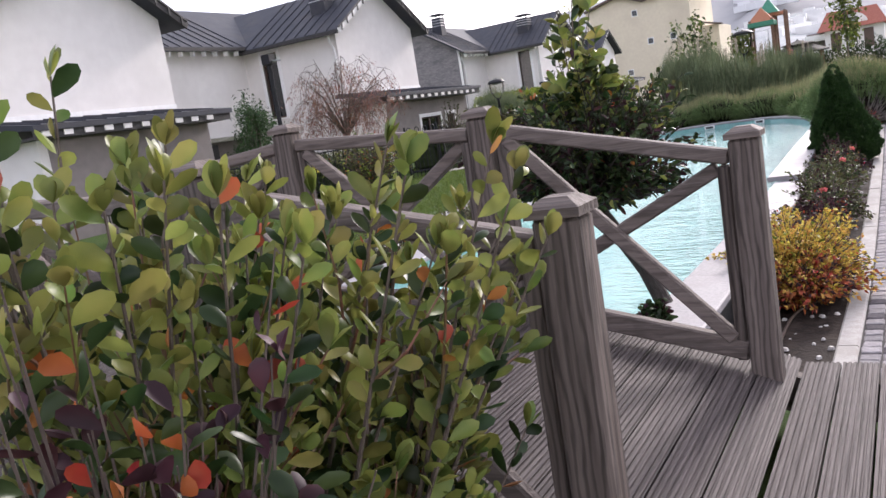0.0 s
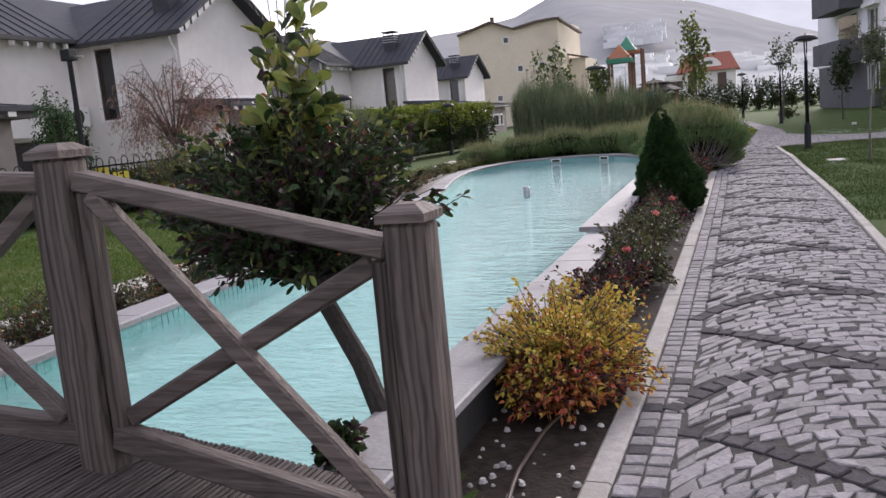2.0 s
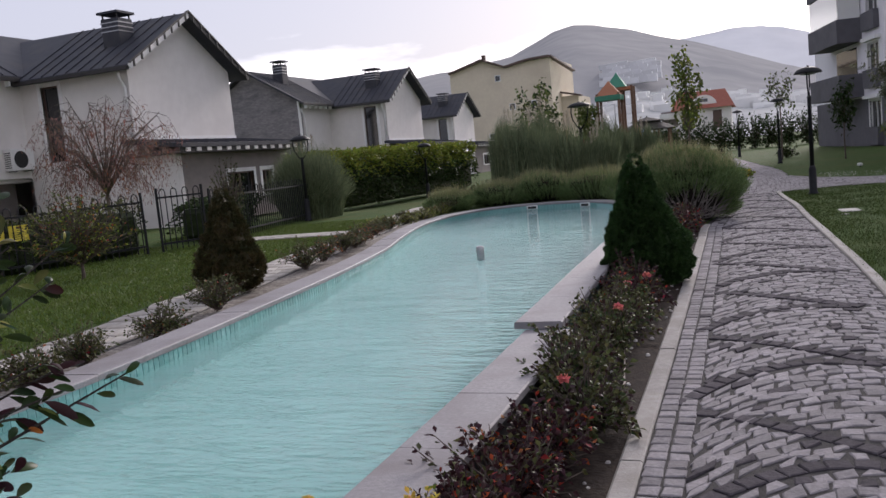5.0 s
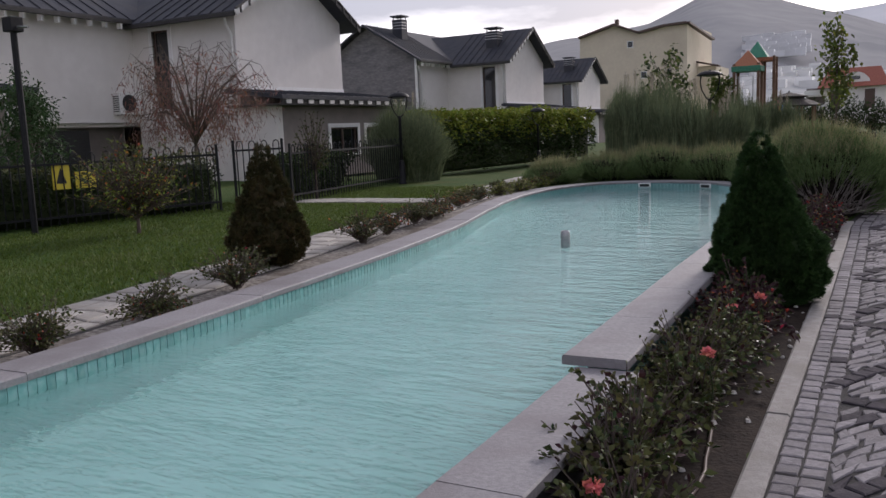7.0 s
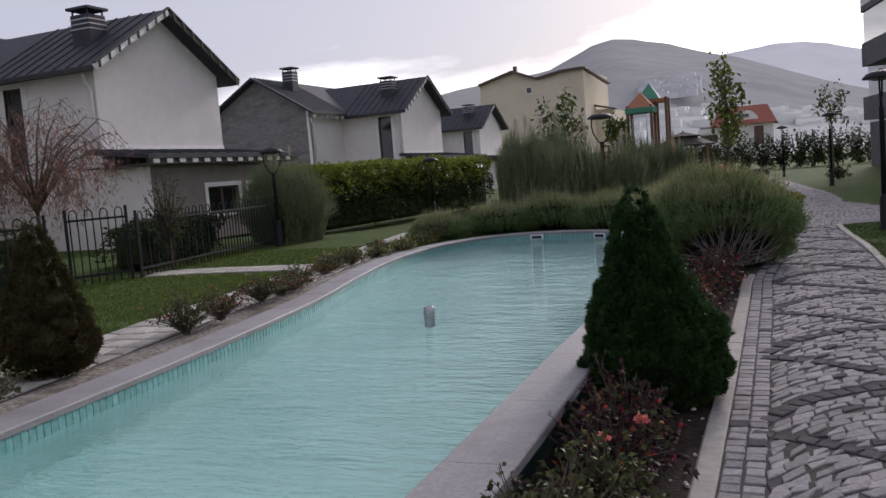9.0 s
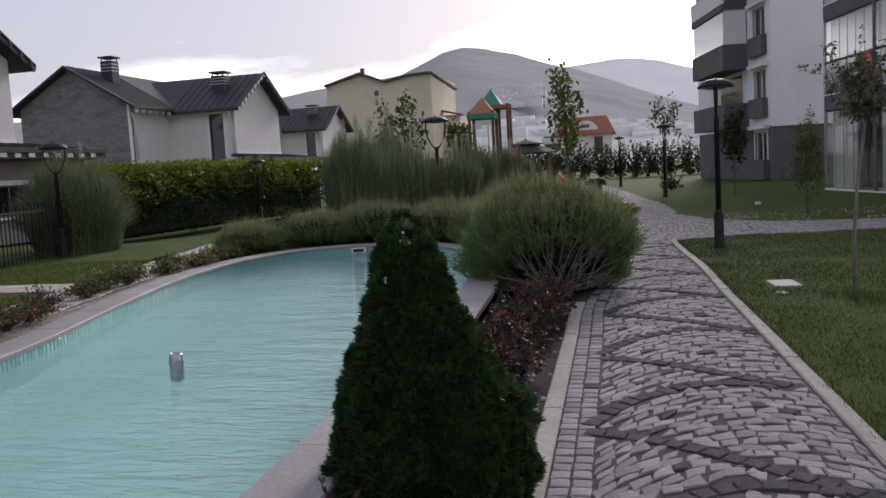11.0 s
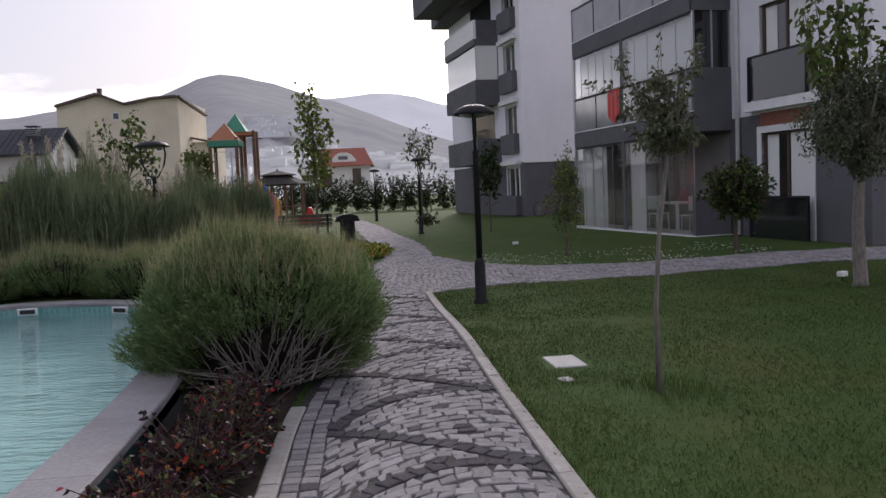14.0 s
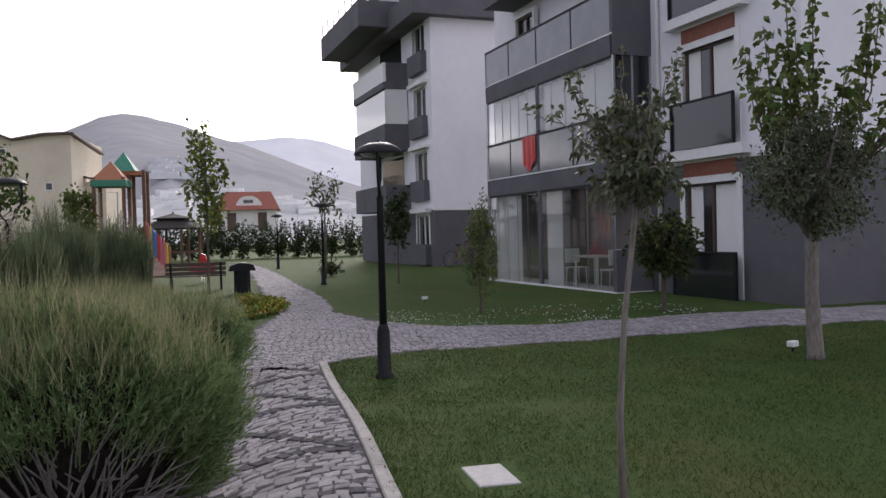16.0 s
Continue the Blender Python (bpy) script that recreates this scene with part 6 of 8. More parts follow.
def tree(label, at, h, trunk_r, crown, mats, seed, n_limbs=9, per=60, leaf=(0.1, 0.07), bark="bark_pale", fork=0.55, droop=0.0, name="tree", category="tree", cluster=0.16, twig_n=5, lean=(0, 0), group="", limb_up=0.6):
    """A tree: tapered trunk, limbs, twigs and clusters of leaves with gaps. crown: (radius x, radius y, bottom, top)."""
    rng = np.random.default_rng(seed)
    t = thing(name, label, category, pose(*at), group)
    crx, cry, zb, zt = crown
    wood = Mesh()
    top = np.array([lean[0], lean[1], h * fork])
    bend = rng.normal(size=2) * 0.03
    wood.tube([(0, 0, -0.03), (0, 0, 0.06), (top[0] * 0.5 + bend[0], top[1] * 0.5 + bend[1], h * fork * 0.5), top], [trunk_r * 1.35, trunk_r * 1.05, trunk_r * 0.85, trunk_r * 0.7], 10)
    P, D = [], []
    for i in range(n_limbs):
        w = 2 * math.pi * (i * 0.618 + rng.random() * 0.2)
        f = (i + 0.5) / n_limbs
        z = zb + (zt - zb) * f
        rr = math.sqrt(max(0.05, 1 - (2 * f - 0.85) ** 2 * 0.75)) * rng.uniform(0.6, 1.0)
        e = np.array([lean[0] + math.cos(w) * crx * rr, lean[1] + math.sin(w) * cry * rr, z])
        s = top * (0.82 + 0.18 * rng.random())
        if f > 0.75:
            s = top
        mid = s * 0.5 + e * 0.5 + np.array([0, 0, (zt - zb) * 0.1 * limb_up])
        wood.tube([s, mid, e], [trunk_r * 0.45, trunk_r * 0.28, trunk_r * 0.1], 6)
        for q in range(twig_n):
            b = mid + (e - mid) * rng.uniform(0.1, 1.0)
            g = b + unit(rng, 1)[0] * np.array([crx, cry, (zt - zb) * 0.5]) * rng.uniform(0.25, 0.5) - np.array([0, 0, droop * rng.uniform(0.4, 1.0)])
            wood.tube([b, (b + g) / 2 + rng.normal(size=3) * 0.02 + np.array([0, 0, 0.4 * droop * (0.5 if droop else 0)]), g], [trunk_r * 0.12, trunk_r * 0.08, trunk_r * 0.04], 4)
            k = per
            ff = rng.random((k, 1))
            c = b + (g - b) * (0.35 + 0.7 * ff)
            P.append(c + rng.normal(size=(k, 3)) * cluster * np.array([crx, cry, (zt - zb) * 0.5]))
            D.append(unit(rng, k) + np.array([0, 0, -0.2 - droop * 0.6]))
    part("trunk", wood, M[bark], t, smooth=True)
    P, D = np.vstack(P), np.vstack(D)
    pick = rng.random(len(P))
    acc = 0
    for mname, share in mats:
        sel = (pick >= acc) & (pick < acc + share)
        acc += share
        if sel.sum():
            part("crown", leaves("crown", P[sel], D[sel], leaf[0], leaf[1], M[mname], rng), M[mname], t)
    return t


def on(x, y, dz=0.0):
    return (x, y, level(x, y) + dz)


# by the bridge


def shoot_bush(label, at, centre, radii, shoots, seed, reach=()):
    """A broad-leaved shrub of arching shoots from one stool: leaves stand in turn along each shoot and in a whorl at its tip."""
    rng = np.random.default_rng(seed)
    t = thing("photinia_shrub", label, "shrub", pose(*at))
    wood, young = Mesh(), Mesh()
    kinds = {"photinia": [], "photinia_dark": [], "redleaf": [], "orangeleaf": []}

    def dress(a, b, c, size, first, mostly_dark):
        """Leaves along the bowed stem a-b-c."""
        n = max(4, int(np.linalg.norm(c - a) / 0.034))
        turn = rng.random() * 6
        for i in range(n):
            f = first + (1 - first) * (i + rng.random() * 0.6) / n
            p = (1 - f) ** 2 * a + 2 * f * (1 - f) * b + f * f * c
            d = (1 - f) * (b - a) + f * (c - b)
            d /= np.linalg.norm(d)
            s = np.cross(d, (0.3, 0.2, 1.0))
            s /= np.linalg.norm(s)
            w = turn + i * 2.4
            o = s * math.cos(w) + np.cross(d, s) * math.sin(w)
            q = rng.random()
            kind = "redleaf" if q < 0.012 else "orangeleaf" if q < 0.04 else "photinia_dark" if q < (0.8 if mostly_dark else 0.3) else "photinia"
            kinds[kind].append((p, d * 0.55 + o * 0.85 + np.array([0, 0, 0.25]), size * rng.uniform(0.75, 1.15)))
        for i in range(4):
            kinds["photinia"].append((c, (c - b) / np.linalg.norm(c - b) + unit(rng, 1)[0] * 0.5 + np.array([0, 0, 0.2]), size * rng.uniform(0.85, 1.2)))

    foot = np.array([0, 0, 0.0])
    u = unit(rng, shoots * 3)
    u = u[u[:, 2] > -0.75][:shoots]
    ends = [np.array(centre) + v * np.array(radii) * rng.uniform(0.5, 1.06) for v in u]
    ends = [e for e in ends if not (e[1] < 0.24 and e[2] < 1.08)]
    for ex, ey, ez, spread, many in reach:
        ends += [np.array((ex, ey, ez)) + rng.normal(size=3) * spread for k in range(many)]
    for e in ends:
        # low shoots carry a larger share of dark leaves
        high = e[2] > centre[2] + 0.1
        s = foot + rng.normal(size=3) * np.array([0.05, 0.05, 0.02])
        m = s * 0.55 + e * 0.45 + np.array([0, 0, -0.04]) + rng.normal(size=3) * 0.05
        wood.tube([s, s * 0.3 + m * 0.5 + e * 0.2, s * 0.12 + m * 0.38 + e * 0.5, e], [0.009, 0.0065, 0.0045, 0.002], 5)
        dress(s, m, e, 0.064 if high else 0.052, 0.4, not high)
        for k in range(3):
            f = rng.uniform(0.35, 0.85)
            b = (1 - f) ** 2 * s + 2 * f * (1 - f) * m + f * f * e
            g = b + (e - m) / np.linalg.norm(e - m) * rng.uniform(0.1, 0.2) + unit(rng, 1)[0] * 0.11 + np.array([0, 0, 0.04])
            h = (b + g) / 2 + rng.normal(size=3) * 0.015
            young.tube([b, h, g], [0.0035, 0.0026, 0.0016], 4)
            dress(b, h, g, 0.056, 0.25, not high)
    part("branchwork", wood, M["bark"], t)
    part("young_growth", young, M["red_twig"], t, "thin reddish young stems")
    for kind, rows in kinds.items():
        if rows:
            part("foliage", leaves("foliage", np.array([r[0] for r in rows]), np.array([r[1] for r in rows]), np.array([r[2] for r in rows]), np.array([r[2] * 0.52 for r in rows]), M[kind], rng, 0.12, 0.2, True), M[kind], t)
    return t


shoot_bush("leafy green shrub with some red and orange leaves beside the bridge", on(-1.12, 0.82), (-0.06, 0.34, 0.84), (0.42, 0.46, 0.68), 120, 11,
           [(0.16, -0.12, 1.5, 0.09, 8), (0.08, 0.1, 1.42, 0.12, 10), (0.26, 0.76, 1.08, 0.08, 10), (0.2, 0.68, 0.86, 0.09, 9), (0.14, 0.5, 1.2, 0.12, 6), (0.1, 0.62, 1.34, 0.1, 5), (0.4, 0.48, 1.3, 0.1, 8), (0.3, 0.42, 1.2, 0.12, 5)])
bush("withered_shrub", "low dry shrub of bare twigs and dark red leaves", on(-0.74, 0.54), (0.3, 0.26, 0.46), [("redleaf", 0.14), ("purple", 0.46), ("photinia_dark", 0.4)], 280, 8, (0.052, 0.028), 12, "twig", lift=0.86, rough=0.5, low=-0.6, stem=0.008, fill=0.6, round_tip=True)
_r = random.Random(14)
_up = [(-0.64 + _r.gauss(0, 0.34), 0.36 + _r.gauss(0, 0.32), 1.06 + _r.uniform(0.1, 0.42)) for _k in range(60)]
_side = [(-0.64 + _r.uniform(0.2, 0.6), 0.36 + _r.uniform(-0.45, 0.4), 1.06 + _r.uniform(0.05, 0.4)) for _k in range(34)]
# upper mix: russet shoots, plus greener leaves painting light on the crown top
bush("photinia_tree", "round dark-leaved photinia standard with russet shoots on a leaning stem", on(-1.12, 4.5, 0.1), (0.57, 0.6, 0.42),
     [("photinia_dark", 0.74), ("photinia", 0.05), ("purple", 0.2), ("redleaf", 0.004), ("orangeleaf", 0.006)],
     440, 19, (0.06, 0.024), 17, "bark_dark", lift=1.04, rough=0.45, low=-0.65, lean=(-0.64, 0.36), sprouts=_up + _side, fill=0.3, stem=0.013, round_tip=True, tip=0.5, trunk=0.046, fork_at=0.85,
     upper=[("photinia_dark", 0.42), ("photinia", 0.22), ("roseleaf", 0.22), ("purple", 0.12), ("orangeleaf", 0.015), ("redleaf", 0.005)], split=0.22)
bush("photinia_shoot", "upright fresh shoot with large light green leaves above the round photinia", (-1.72, 4.87, 1.2), (0.2, 0.2, 0.52), [("photinia", 0.62), ("photinia_dark", 0.37), ("redleaf", 0.01)], 30, 10, (0.125, 0.055), 16, "bark", lift=0.5, rough=0.3, low=-0.6, stem=0.008, round_tip=True)
bush("ivy_tuft", "small dark leafy tuft at the pool edge by the bridge", (-1.16, 4.02, COPING_Z - 0.01), (0.08, 0.12, 0.08), [("photinia_dark", 0.7), ("purple", 0.3)], 40, 9, (0.05, 0.032), 18, lift=0.08, rough=0.5, low=-0.3, stem=0.006, round_tip=True)
bush("golden_shrub", "low spreading shrub with golden and orange autumn leaves", on(-0.72, 5.72), (0.4, 0.62, 0.3), [("orangeleaf", 0.4), ("goldleaf", 0.48), ("purple", 0.12)], 820, 24, (0.034, 0.019), 14, lift=0.2, rough=0.4, low=-0.35,
     upper=[("goldleaf", 0.86), ("orangeleaf", 0.04), ("hedge_y", 0.1)], split=-0.02)
bush("golden_shrub", "low russet shrub fading to dark red beside the golden one", on(-0.62, 5.35), (0.32, 0.34, 0.2), [("orangeleaf", 0.5), ("purple", 0.2), ("redleaf", 0.12), ("goldleaf", 0.18)], 190, 16, (0.042, 0.024), 15, lift=0.14, rough=0.25, low=-0.3)

# bed of low roses and heuchera along the walk
_r = random.Random(4)
for _k, _y in enumerate([6.7, 7.1, 7.6, 8.1, 8.6, 9.0, 9.5, 10.0, 10.5, 11.0, 11.4]):
    _x = -0.72 + _r.uniform(-0.16, 0.12)
    _red = _k in (0, 1, 2, 9, 10)
    bush("rose_bush", "low dark red leafy plant in the bed" if _red else "low straggly rose bush with small green and russet leaves", on(_x, _y), (_r.uniform(0.22, 0.3), _r.uniform(0.24, 0.32), _r.uniform(0.2, 0.28)),
         [("purple", 0.7), ("roseleaf", 0.2), ("redleaf", 0.1)] if _red else [("roseleaf", 0.75), ("photinia_dark", 0.13), ("purple", 0.12)], 130, 10, (0.042, 0.026), 30 + _k, lift=_r.uniform(0.12, 0.2), rough=0.35, low=-0.3, group="low plants in the bed")
for _k, _y in enumerate([13.3, 13.8, 14.3, 14.8, 15.3, 15.8, 16.3, 16.8]):
    _x = -0.85 + _r.uniform(-0.14, 0.14)
    bush("heuchera", "low dark purple-red leafy plant in the bed", on(_x, _y), (_r.uniform(0.26, 0.36), _r.uniform(0.28, 0.36), _r.uniform(0.22, 0.32)), [("purple", 0.72), ("roseleaf", 0.2), ("redleaf", 0.08)],
         140, 10, (0.042, 0.028), 50 + _k, lift=0.14, rough=0.35, low=-0.3, group="low plants in the bed")


def rose(x, y, h, seed):
    rng = np.random.default_rng(seed)
    t = thing("rose", "pink rose bloom on a thin upright stem", "flower", pose(*on(x, y)), "single roses")
    part("stem", Mesh().tube([(0, 0, 0), (0.02, 0.01, h * 0.6), (0.0, 0.0, h)], [0.005, 0.004, 0.003], 5), M["photinia_dark"], t)
    u = unit(rng, 34)
    part("bloom", leaves("bloom", np.array([[0, 0, h]]) + u * 0.012, u * np.array([1, 1, 0.6]) + np.array([0, 0, 0.9]), 0.034, 0.028, M["petal"], rng), M["petal"], t)
    part("leafage", leaves("leafage", np.array([[0.01, 0, h * q] for q in (0.3, 0.45, 0.6, 0.4)]), unit(rng, 4), 0.05, 0.03, M["roseleaf"], rng), M["roseleaf"], t)


for _k, (_x, _y, _h) in enumerate([(-0.62, 9.35, 0.4), (-0.7, 8.0, 0.32), (-0.62, 10.9, 0.34), (-0.75, 10.7, 0.32)]):
    rose(_x, _y, _h, 70 + _k)

cone_tree("dark green dwarf conifer shaped like a cone beside the walk", on(-0.84, 12.32), 0.4, 1.27, "conifer", 21, 3600, 46, 0.038, 0.1)
cone_tree("bronze-tinged dwarf conifer on the far bank", on(-5.42, 12.05), 0.37, 1.2, "conifer_brown", 22, 1900, 36, 0.04)
lavender("large round grey-green lavender bush overhanging the walk", on(-0.84, 18.35), 1.03, 1.28, 12500, 24, 4200, 150, low=0.1, hollow=(-74, 56, 0.4))
_lav = [(-1.75, 21.9, 0.62, 0.8), (-2.1, 23.3, 0.8, 0.9), (-3.3, 24.2, 0.85, 0.85), (-4.6, 24.4, 0.8, 0.75), (-1.2, 20.9, 0.6, 0.9), (-0.9, 22.6, 0.8, 1.0), (-1.9, 24.9, 0.9, 1.0), (-5.7, 24.0, 0.7, 0.6), (-6.6, 22.9, 0.55, 0.5)]
for _k, (_x, _y, _rr, _hh) in enumerate(_lav):
    lavender("grey-green lavender bush at the end of the pool", on(_x, _y), _rr * 1.25, _hh, 2900, 90 + _k, 1500, 25)

for _k, (_x, _y, _rr, _hh, _p) in enumerate([(-4.6, 26.2, 1.1, 1.9, 2), (-5.8, 26.6, 1.1, 2.25, 2), (-3.6, 26.6, 0.9, 1.7, 1), (-3.6, 28.8, 1.0, 2.0, 2), (-5.5, 28.4, 1.0, 2.4, 3), (-6.6, 28.6, 1.0, 2.3, 2), (-2.9, 30.5, 0.9, 1.9, 1)]):
    reed("pampas_grass", "tall grey-green clump of ornamental grass beyond the pool", on(_x, _y), _rr, _hh, 2600, 110 + _k, plumes=_p + 2, width=0.024, spread=0.72, core=0.6, group="tall grasses beyond the pool")
reed("pampas_grass", "broad arching clump of pampas grass with pale plumes on the far lawn", on(-11.05, 24.2), 1.3, 2.0, 6500, 120, plumes=3, width=0.016, spread=1.0, core=0.62)

# far bank: low roses along the coping
_left = [p for p in offset_path(POOL, 0.62) if p[0] < -3.6 and 3.5 < p[1] < 22.5]
for _k in range(0, len(_left), 2):
    _x, _y = _left[_k]
    if _r.random() < 0.3 or abs(_y - 12.05) < 0.45:
        continue
    _d = _r.random()
    bush("rose_bush", "low rose bush with sparse leaves by the pool edge" if _d < 0.6 else "low dry russet plant by the pool edge", on(_x + _r.uniform(-0.08, 0.08), _y), (_r.uniform(0.18, 0.28), _r.uniform(0.28, 0.44), _r.uniform(0.15, 0.26) * (0.6 if _y > 14.5 else 1.0)),
         [("roseleaf", 0.85), ("photinia_dark", 0.12), ("redleaf", 0.03)] if _d < 0.6 else [("orangeleaf", 0.16), ("purple", 0.2), ("roseleaf", 0.64)], 150, 8, (0.034, 0.02), 130 + _k, lift=_r.uniform(0.1, 0.2), rough=0.5, low=-0.3, group="low plants by the pool edge", stem=0.007, fill=0.6)
for _k in range(9):
    bush("low_shrub", "low yellow-green clump by the curved pool end", on(-6.75 + 0.05 * _k + _r.uniform(-0.2, 0.2), 18.6 + 0.42 * _k), (0.22, 0.3, 0.15), [("hedge_y", 0.4), ("roseleaf", 0.35), ("lavender_tip", 0.25)], 70, 9, (0.05, 0.024), 170 + _k, lift=0.08, low=-0.3, group="low clumps by the pool end")

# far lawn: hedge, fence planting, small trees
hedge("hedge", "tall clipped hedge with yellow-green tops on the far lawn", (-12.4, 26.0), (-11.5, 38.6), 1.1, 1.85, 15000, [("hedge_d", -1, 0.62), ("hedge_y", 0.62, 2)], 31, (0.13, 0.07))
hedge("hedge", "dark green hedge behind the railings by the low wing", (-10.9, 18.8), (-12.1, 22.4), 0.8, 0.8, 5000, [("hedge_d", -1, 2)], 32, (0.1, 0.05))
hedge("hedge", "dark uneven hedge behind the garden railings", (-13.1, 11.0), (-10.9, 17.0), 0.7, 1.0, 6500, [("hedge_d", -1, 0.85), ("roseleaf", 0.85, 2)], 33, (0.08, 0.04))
_c = [bush("hedge_conifer", "dark clipped conifer in the row at the end of the lawn", on(-11.5 + 1.2 * k, 72.5), (0.86, 0.75, 1.3), [("hedge_d", 0.85), ("conifer", 0.15)], 120, 10, (0.22, 0.1), 220 + k, lift=1.3, rough=0.2, low=-0.95,
           group="conifers at the end of the lawn", fill=0.2) for k in range(3)]
for _k in range(3, 22):
    copy_thing(_c[_k % 3], pose(-11.5 + 1.2 * _k, 72.5 - 0.08 * _k, level(0, 72), 0, 0, 70 * _k))
tree("small weeping tree with pinkish autumn leaves before the house", on(-13.6, 19.4), 2.7, 0.055, (1.7, 1.7, 1.7, 3.5), [("willow", 0.94), ("orangeleaf", 0.06)], 41, 24, 15, (0.11, 0.02), "bark", 0.5, 1.0, cluster=0.05, twig_n=13, limb_up=1.8)
bush("young_shrub_tree", "small yellowing shrub with several stems on the lawn", on(-9.2, 13.75), (0.75, 0.75, 0.62), [("hedge_y", 0.3), ("roseleaf", 0.62), ("orangeleaf", 0.08)], 190, 14, (0.07, 0.035), 42, lift=0.72, rough=0.35, low=-0.6, stem=0.02)
bush("young_shrub_tree", "slender sparse shrub beside the gate", on(-10.0, 18.9), (0.4, 0.4, 0.6), [("roseleaf", 0.6), ("hedge_d", 0.4)], 80, 8, (0.07, 0.035), 43, lift=1.05, rough=0.4, low=-0.8, stem=0.02)
tree("narrow young spruce behind the railings", on(-12.75, 14.75), 2.2, 0.03, (0.6, 0.6, 0.3, 2.3), [("conifer", 1.0)], 44, 18, 70, (0.09, 0.03), "bark", 0.95, 0.05, cluster=0.12, twig_n=4, limb_up=-0.3)

# lawn on the right of the walk


def sapling(label, at, trunk, limbs, seed):
    """A slender tree: a bent trunk, and long uneven limbs set with small twigs and leaves."""
    rng = np.random.default_rng(seed)
    t = thing("tree", label, "tree", pose(*at), "young trees on the lawn")
    wood = Mesh()
    wood.tube(trunk, [0.026, 0.017, 0.015, 0.014, 0.013][:len(trunk)], 8)
    top = np.array(trunk[-1])
    P, D = [], []
    for e in limbs:
        e = np.array(e)
        s = top - np.array([0, 0, rng.uniform(0.0, 0.2)])
        mid = s * 0.5 + e * 0.5 + rng.normal(size=3) * 0.04
        wood.tube([s, mid, e], [0.009, 0.006, 0.002], 5)
        for k in range(9):
            f = rng.uniform(0.2, 1.0)
            b = (1 - f) ** 2 * s + 2 * f * (1 - f) * mid + f * f * e
            g = b + unit(rng, 1)[0] * rng.uniform(0.06, 0.15) + (e - s) * 0.08
            wood.tube([b, (b + g) / 2 + rng.normal(size=3) * 0.01, g], [0.003, 0.0025, 0.0015], 4)
            c = b + (g - b) * rng.uniform(0.1, 1.05, (15, 1)) + rng.normal(size=(15, 3)) * 0.014
            P.append(c)
            D.append((g - b) * 5 + unit(rng, 15))
    part("trunk", wood, M["bark_pale"], t, smooth=True)
    P, D = np.vstack(P), np.vstack(D)
    for mname, sel in (("olive", rng.random(len(P)) < 0.7), ("roseleaf", rng.random(len(P)) < 0.35)):
        part("crown", leaves("crown", P[sel], D[sel], 0.05, 0.024, M[mname], rng), M[mname], t)


_rr = random.Random(45)
_limb = lambda side, z: (0.7 * side + 0.1 + 0.36 * _rr.uniform(-0.25, 0.25), -0.36 * side + 0.93 * _rr.uniform(-0.25, 0.25), z)
sapling("slender leaning young tree with a sparse olive crown", on(2.06, 17.3), [(0, 0, -0.03), (-0.01, 0.01, 0.6), (0.02, 0.0, 1.1), (0.07, -0.01, 1.5), (0.11, -0.01, 1.85)],
        [_limb(*q) for q in ((-0.15, 1.8), (-0.02, 1.76), (0.1, 1.86), (-0.2, 1.92), (0.0, 1.98), (-0.1, 2.08), (0.06, 2.14), (-0.64, 2.14), (-0.4, 2.36), (-0.3, 2.28), (0.36, 2.36), (0.2, 2.28), (-0.22, 1.74), (0.15, 1.78), (-0.08, 2.16), (0.02, 2.3), (-0.18, 2.0), (0.12, 2.05), (-0.05, 1.85), (0.08, 1.92), (-0.12, 2.2))], 45)


def sturdy_tree():
    """A thick trunk with a dense crown of small grey-green leaves, and long upright shoots of broad leaves out of its top."""
    t = tree("sturdy young tree with dense grey-green crown and leafy shoots", on(6.02, 21.62), 2.5, 0.085, (0.74, 0.74, 1.6, 2.75), [("olive", 0.8), ("hedge_d", 0.2)], 46, 20, 62, (0.055, 0.028), "bark_pale", 0.6, 0.03,
             cluster=0.12, twig_n=7, group="young trees on the lawn")
    rng = np.random.default_rng(461)
    wood = Mesh()
    P, D = [], []
    for k in range(20):
        x, y = rng.normal() * 0.28 + 0.18, rng.normal() * 0.28 - 0.05
        s = np.array([x * 0.4, y * 0.4, 1.9])
        e = np.array([x * 1.9, y * 1.9, rng.uniform(3.0, 4.5)])
        mid = (s + e) / 2 + np.array([x * 0.4, y * 0.4, -0.1])
        wood.tube([s, mid, e], [0.016, 0.01, 0.004], 5)
        f = rng.uniform(0.35, 1.02, (60, 1))
        P.append((1 - f) ** 2 * s + 2 * f * (1 - f) * mid + f * f * e + rng.normal(size=(60, 3)) * 0.05)
        D.append(unit(rng, 60) + np.array([0, 0, -0.3]))
    part("shoot_growth", wood, M["bark"], t)
    part("shoot_foliage", leaves("shoot_leaves", np.vstack(P), np.vstack(D), 0.12, 0.085, M["maple"], rng), M["maple"], t, "broad fresh green leaves")


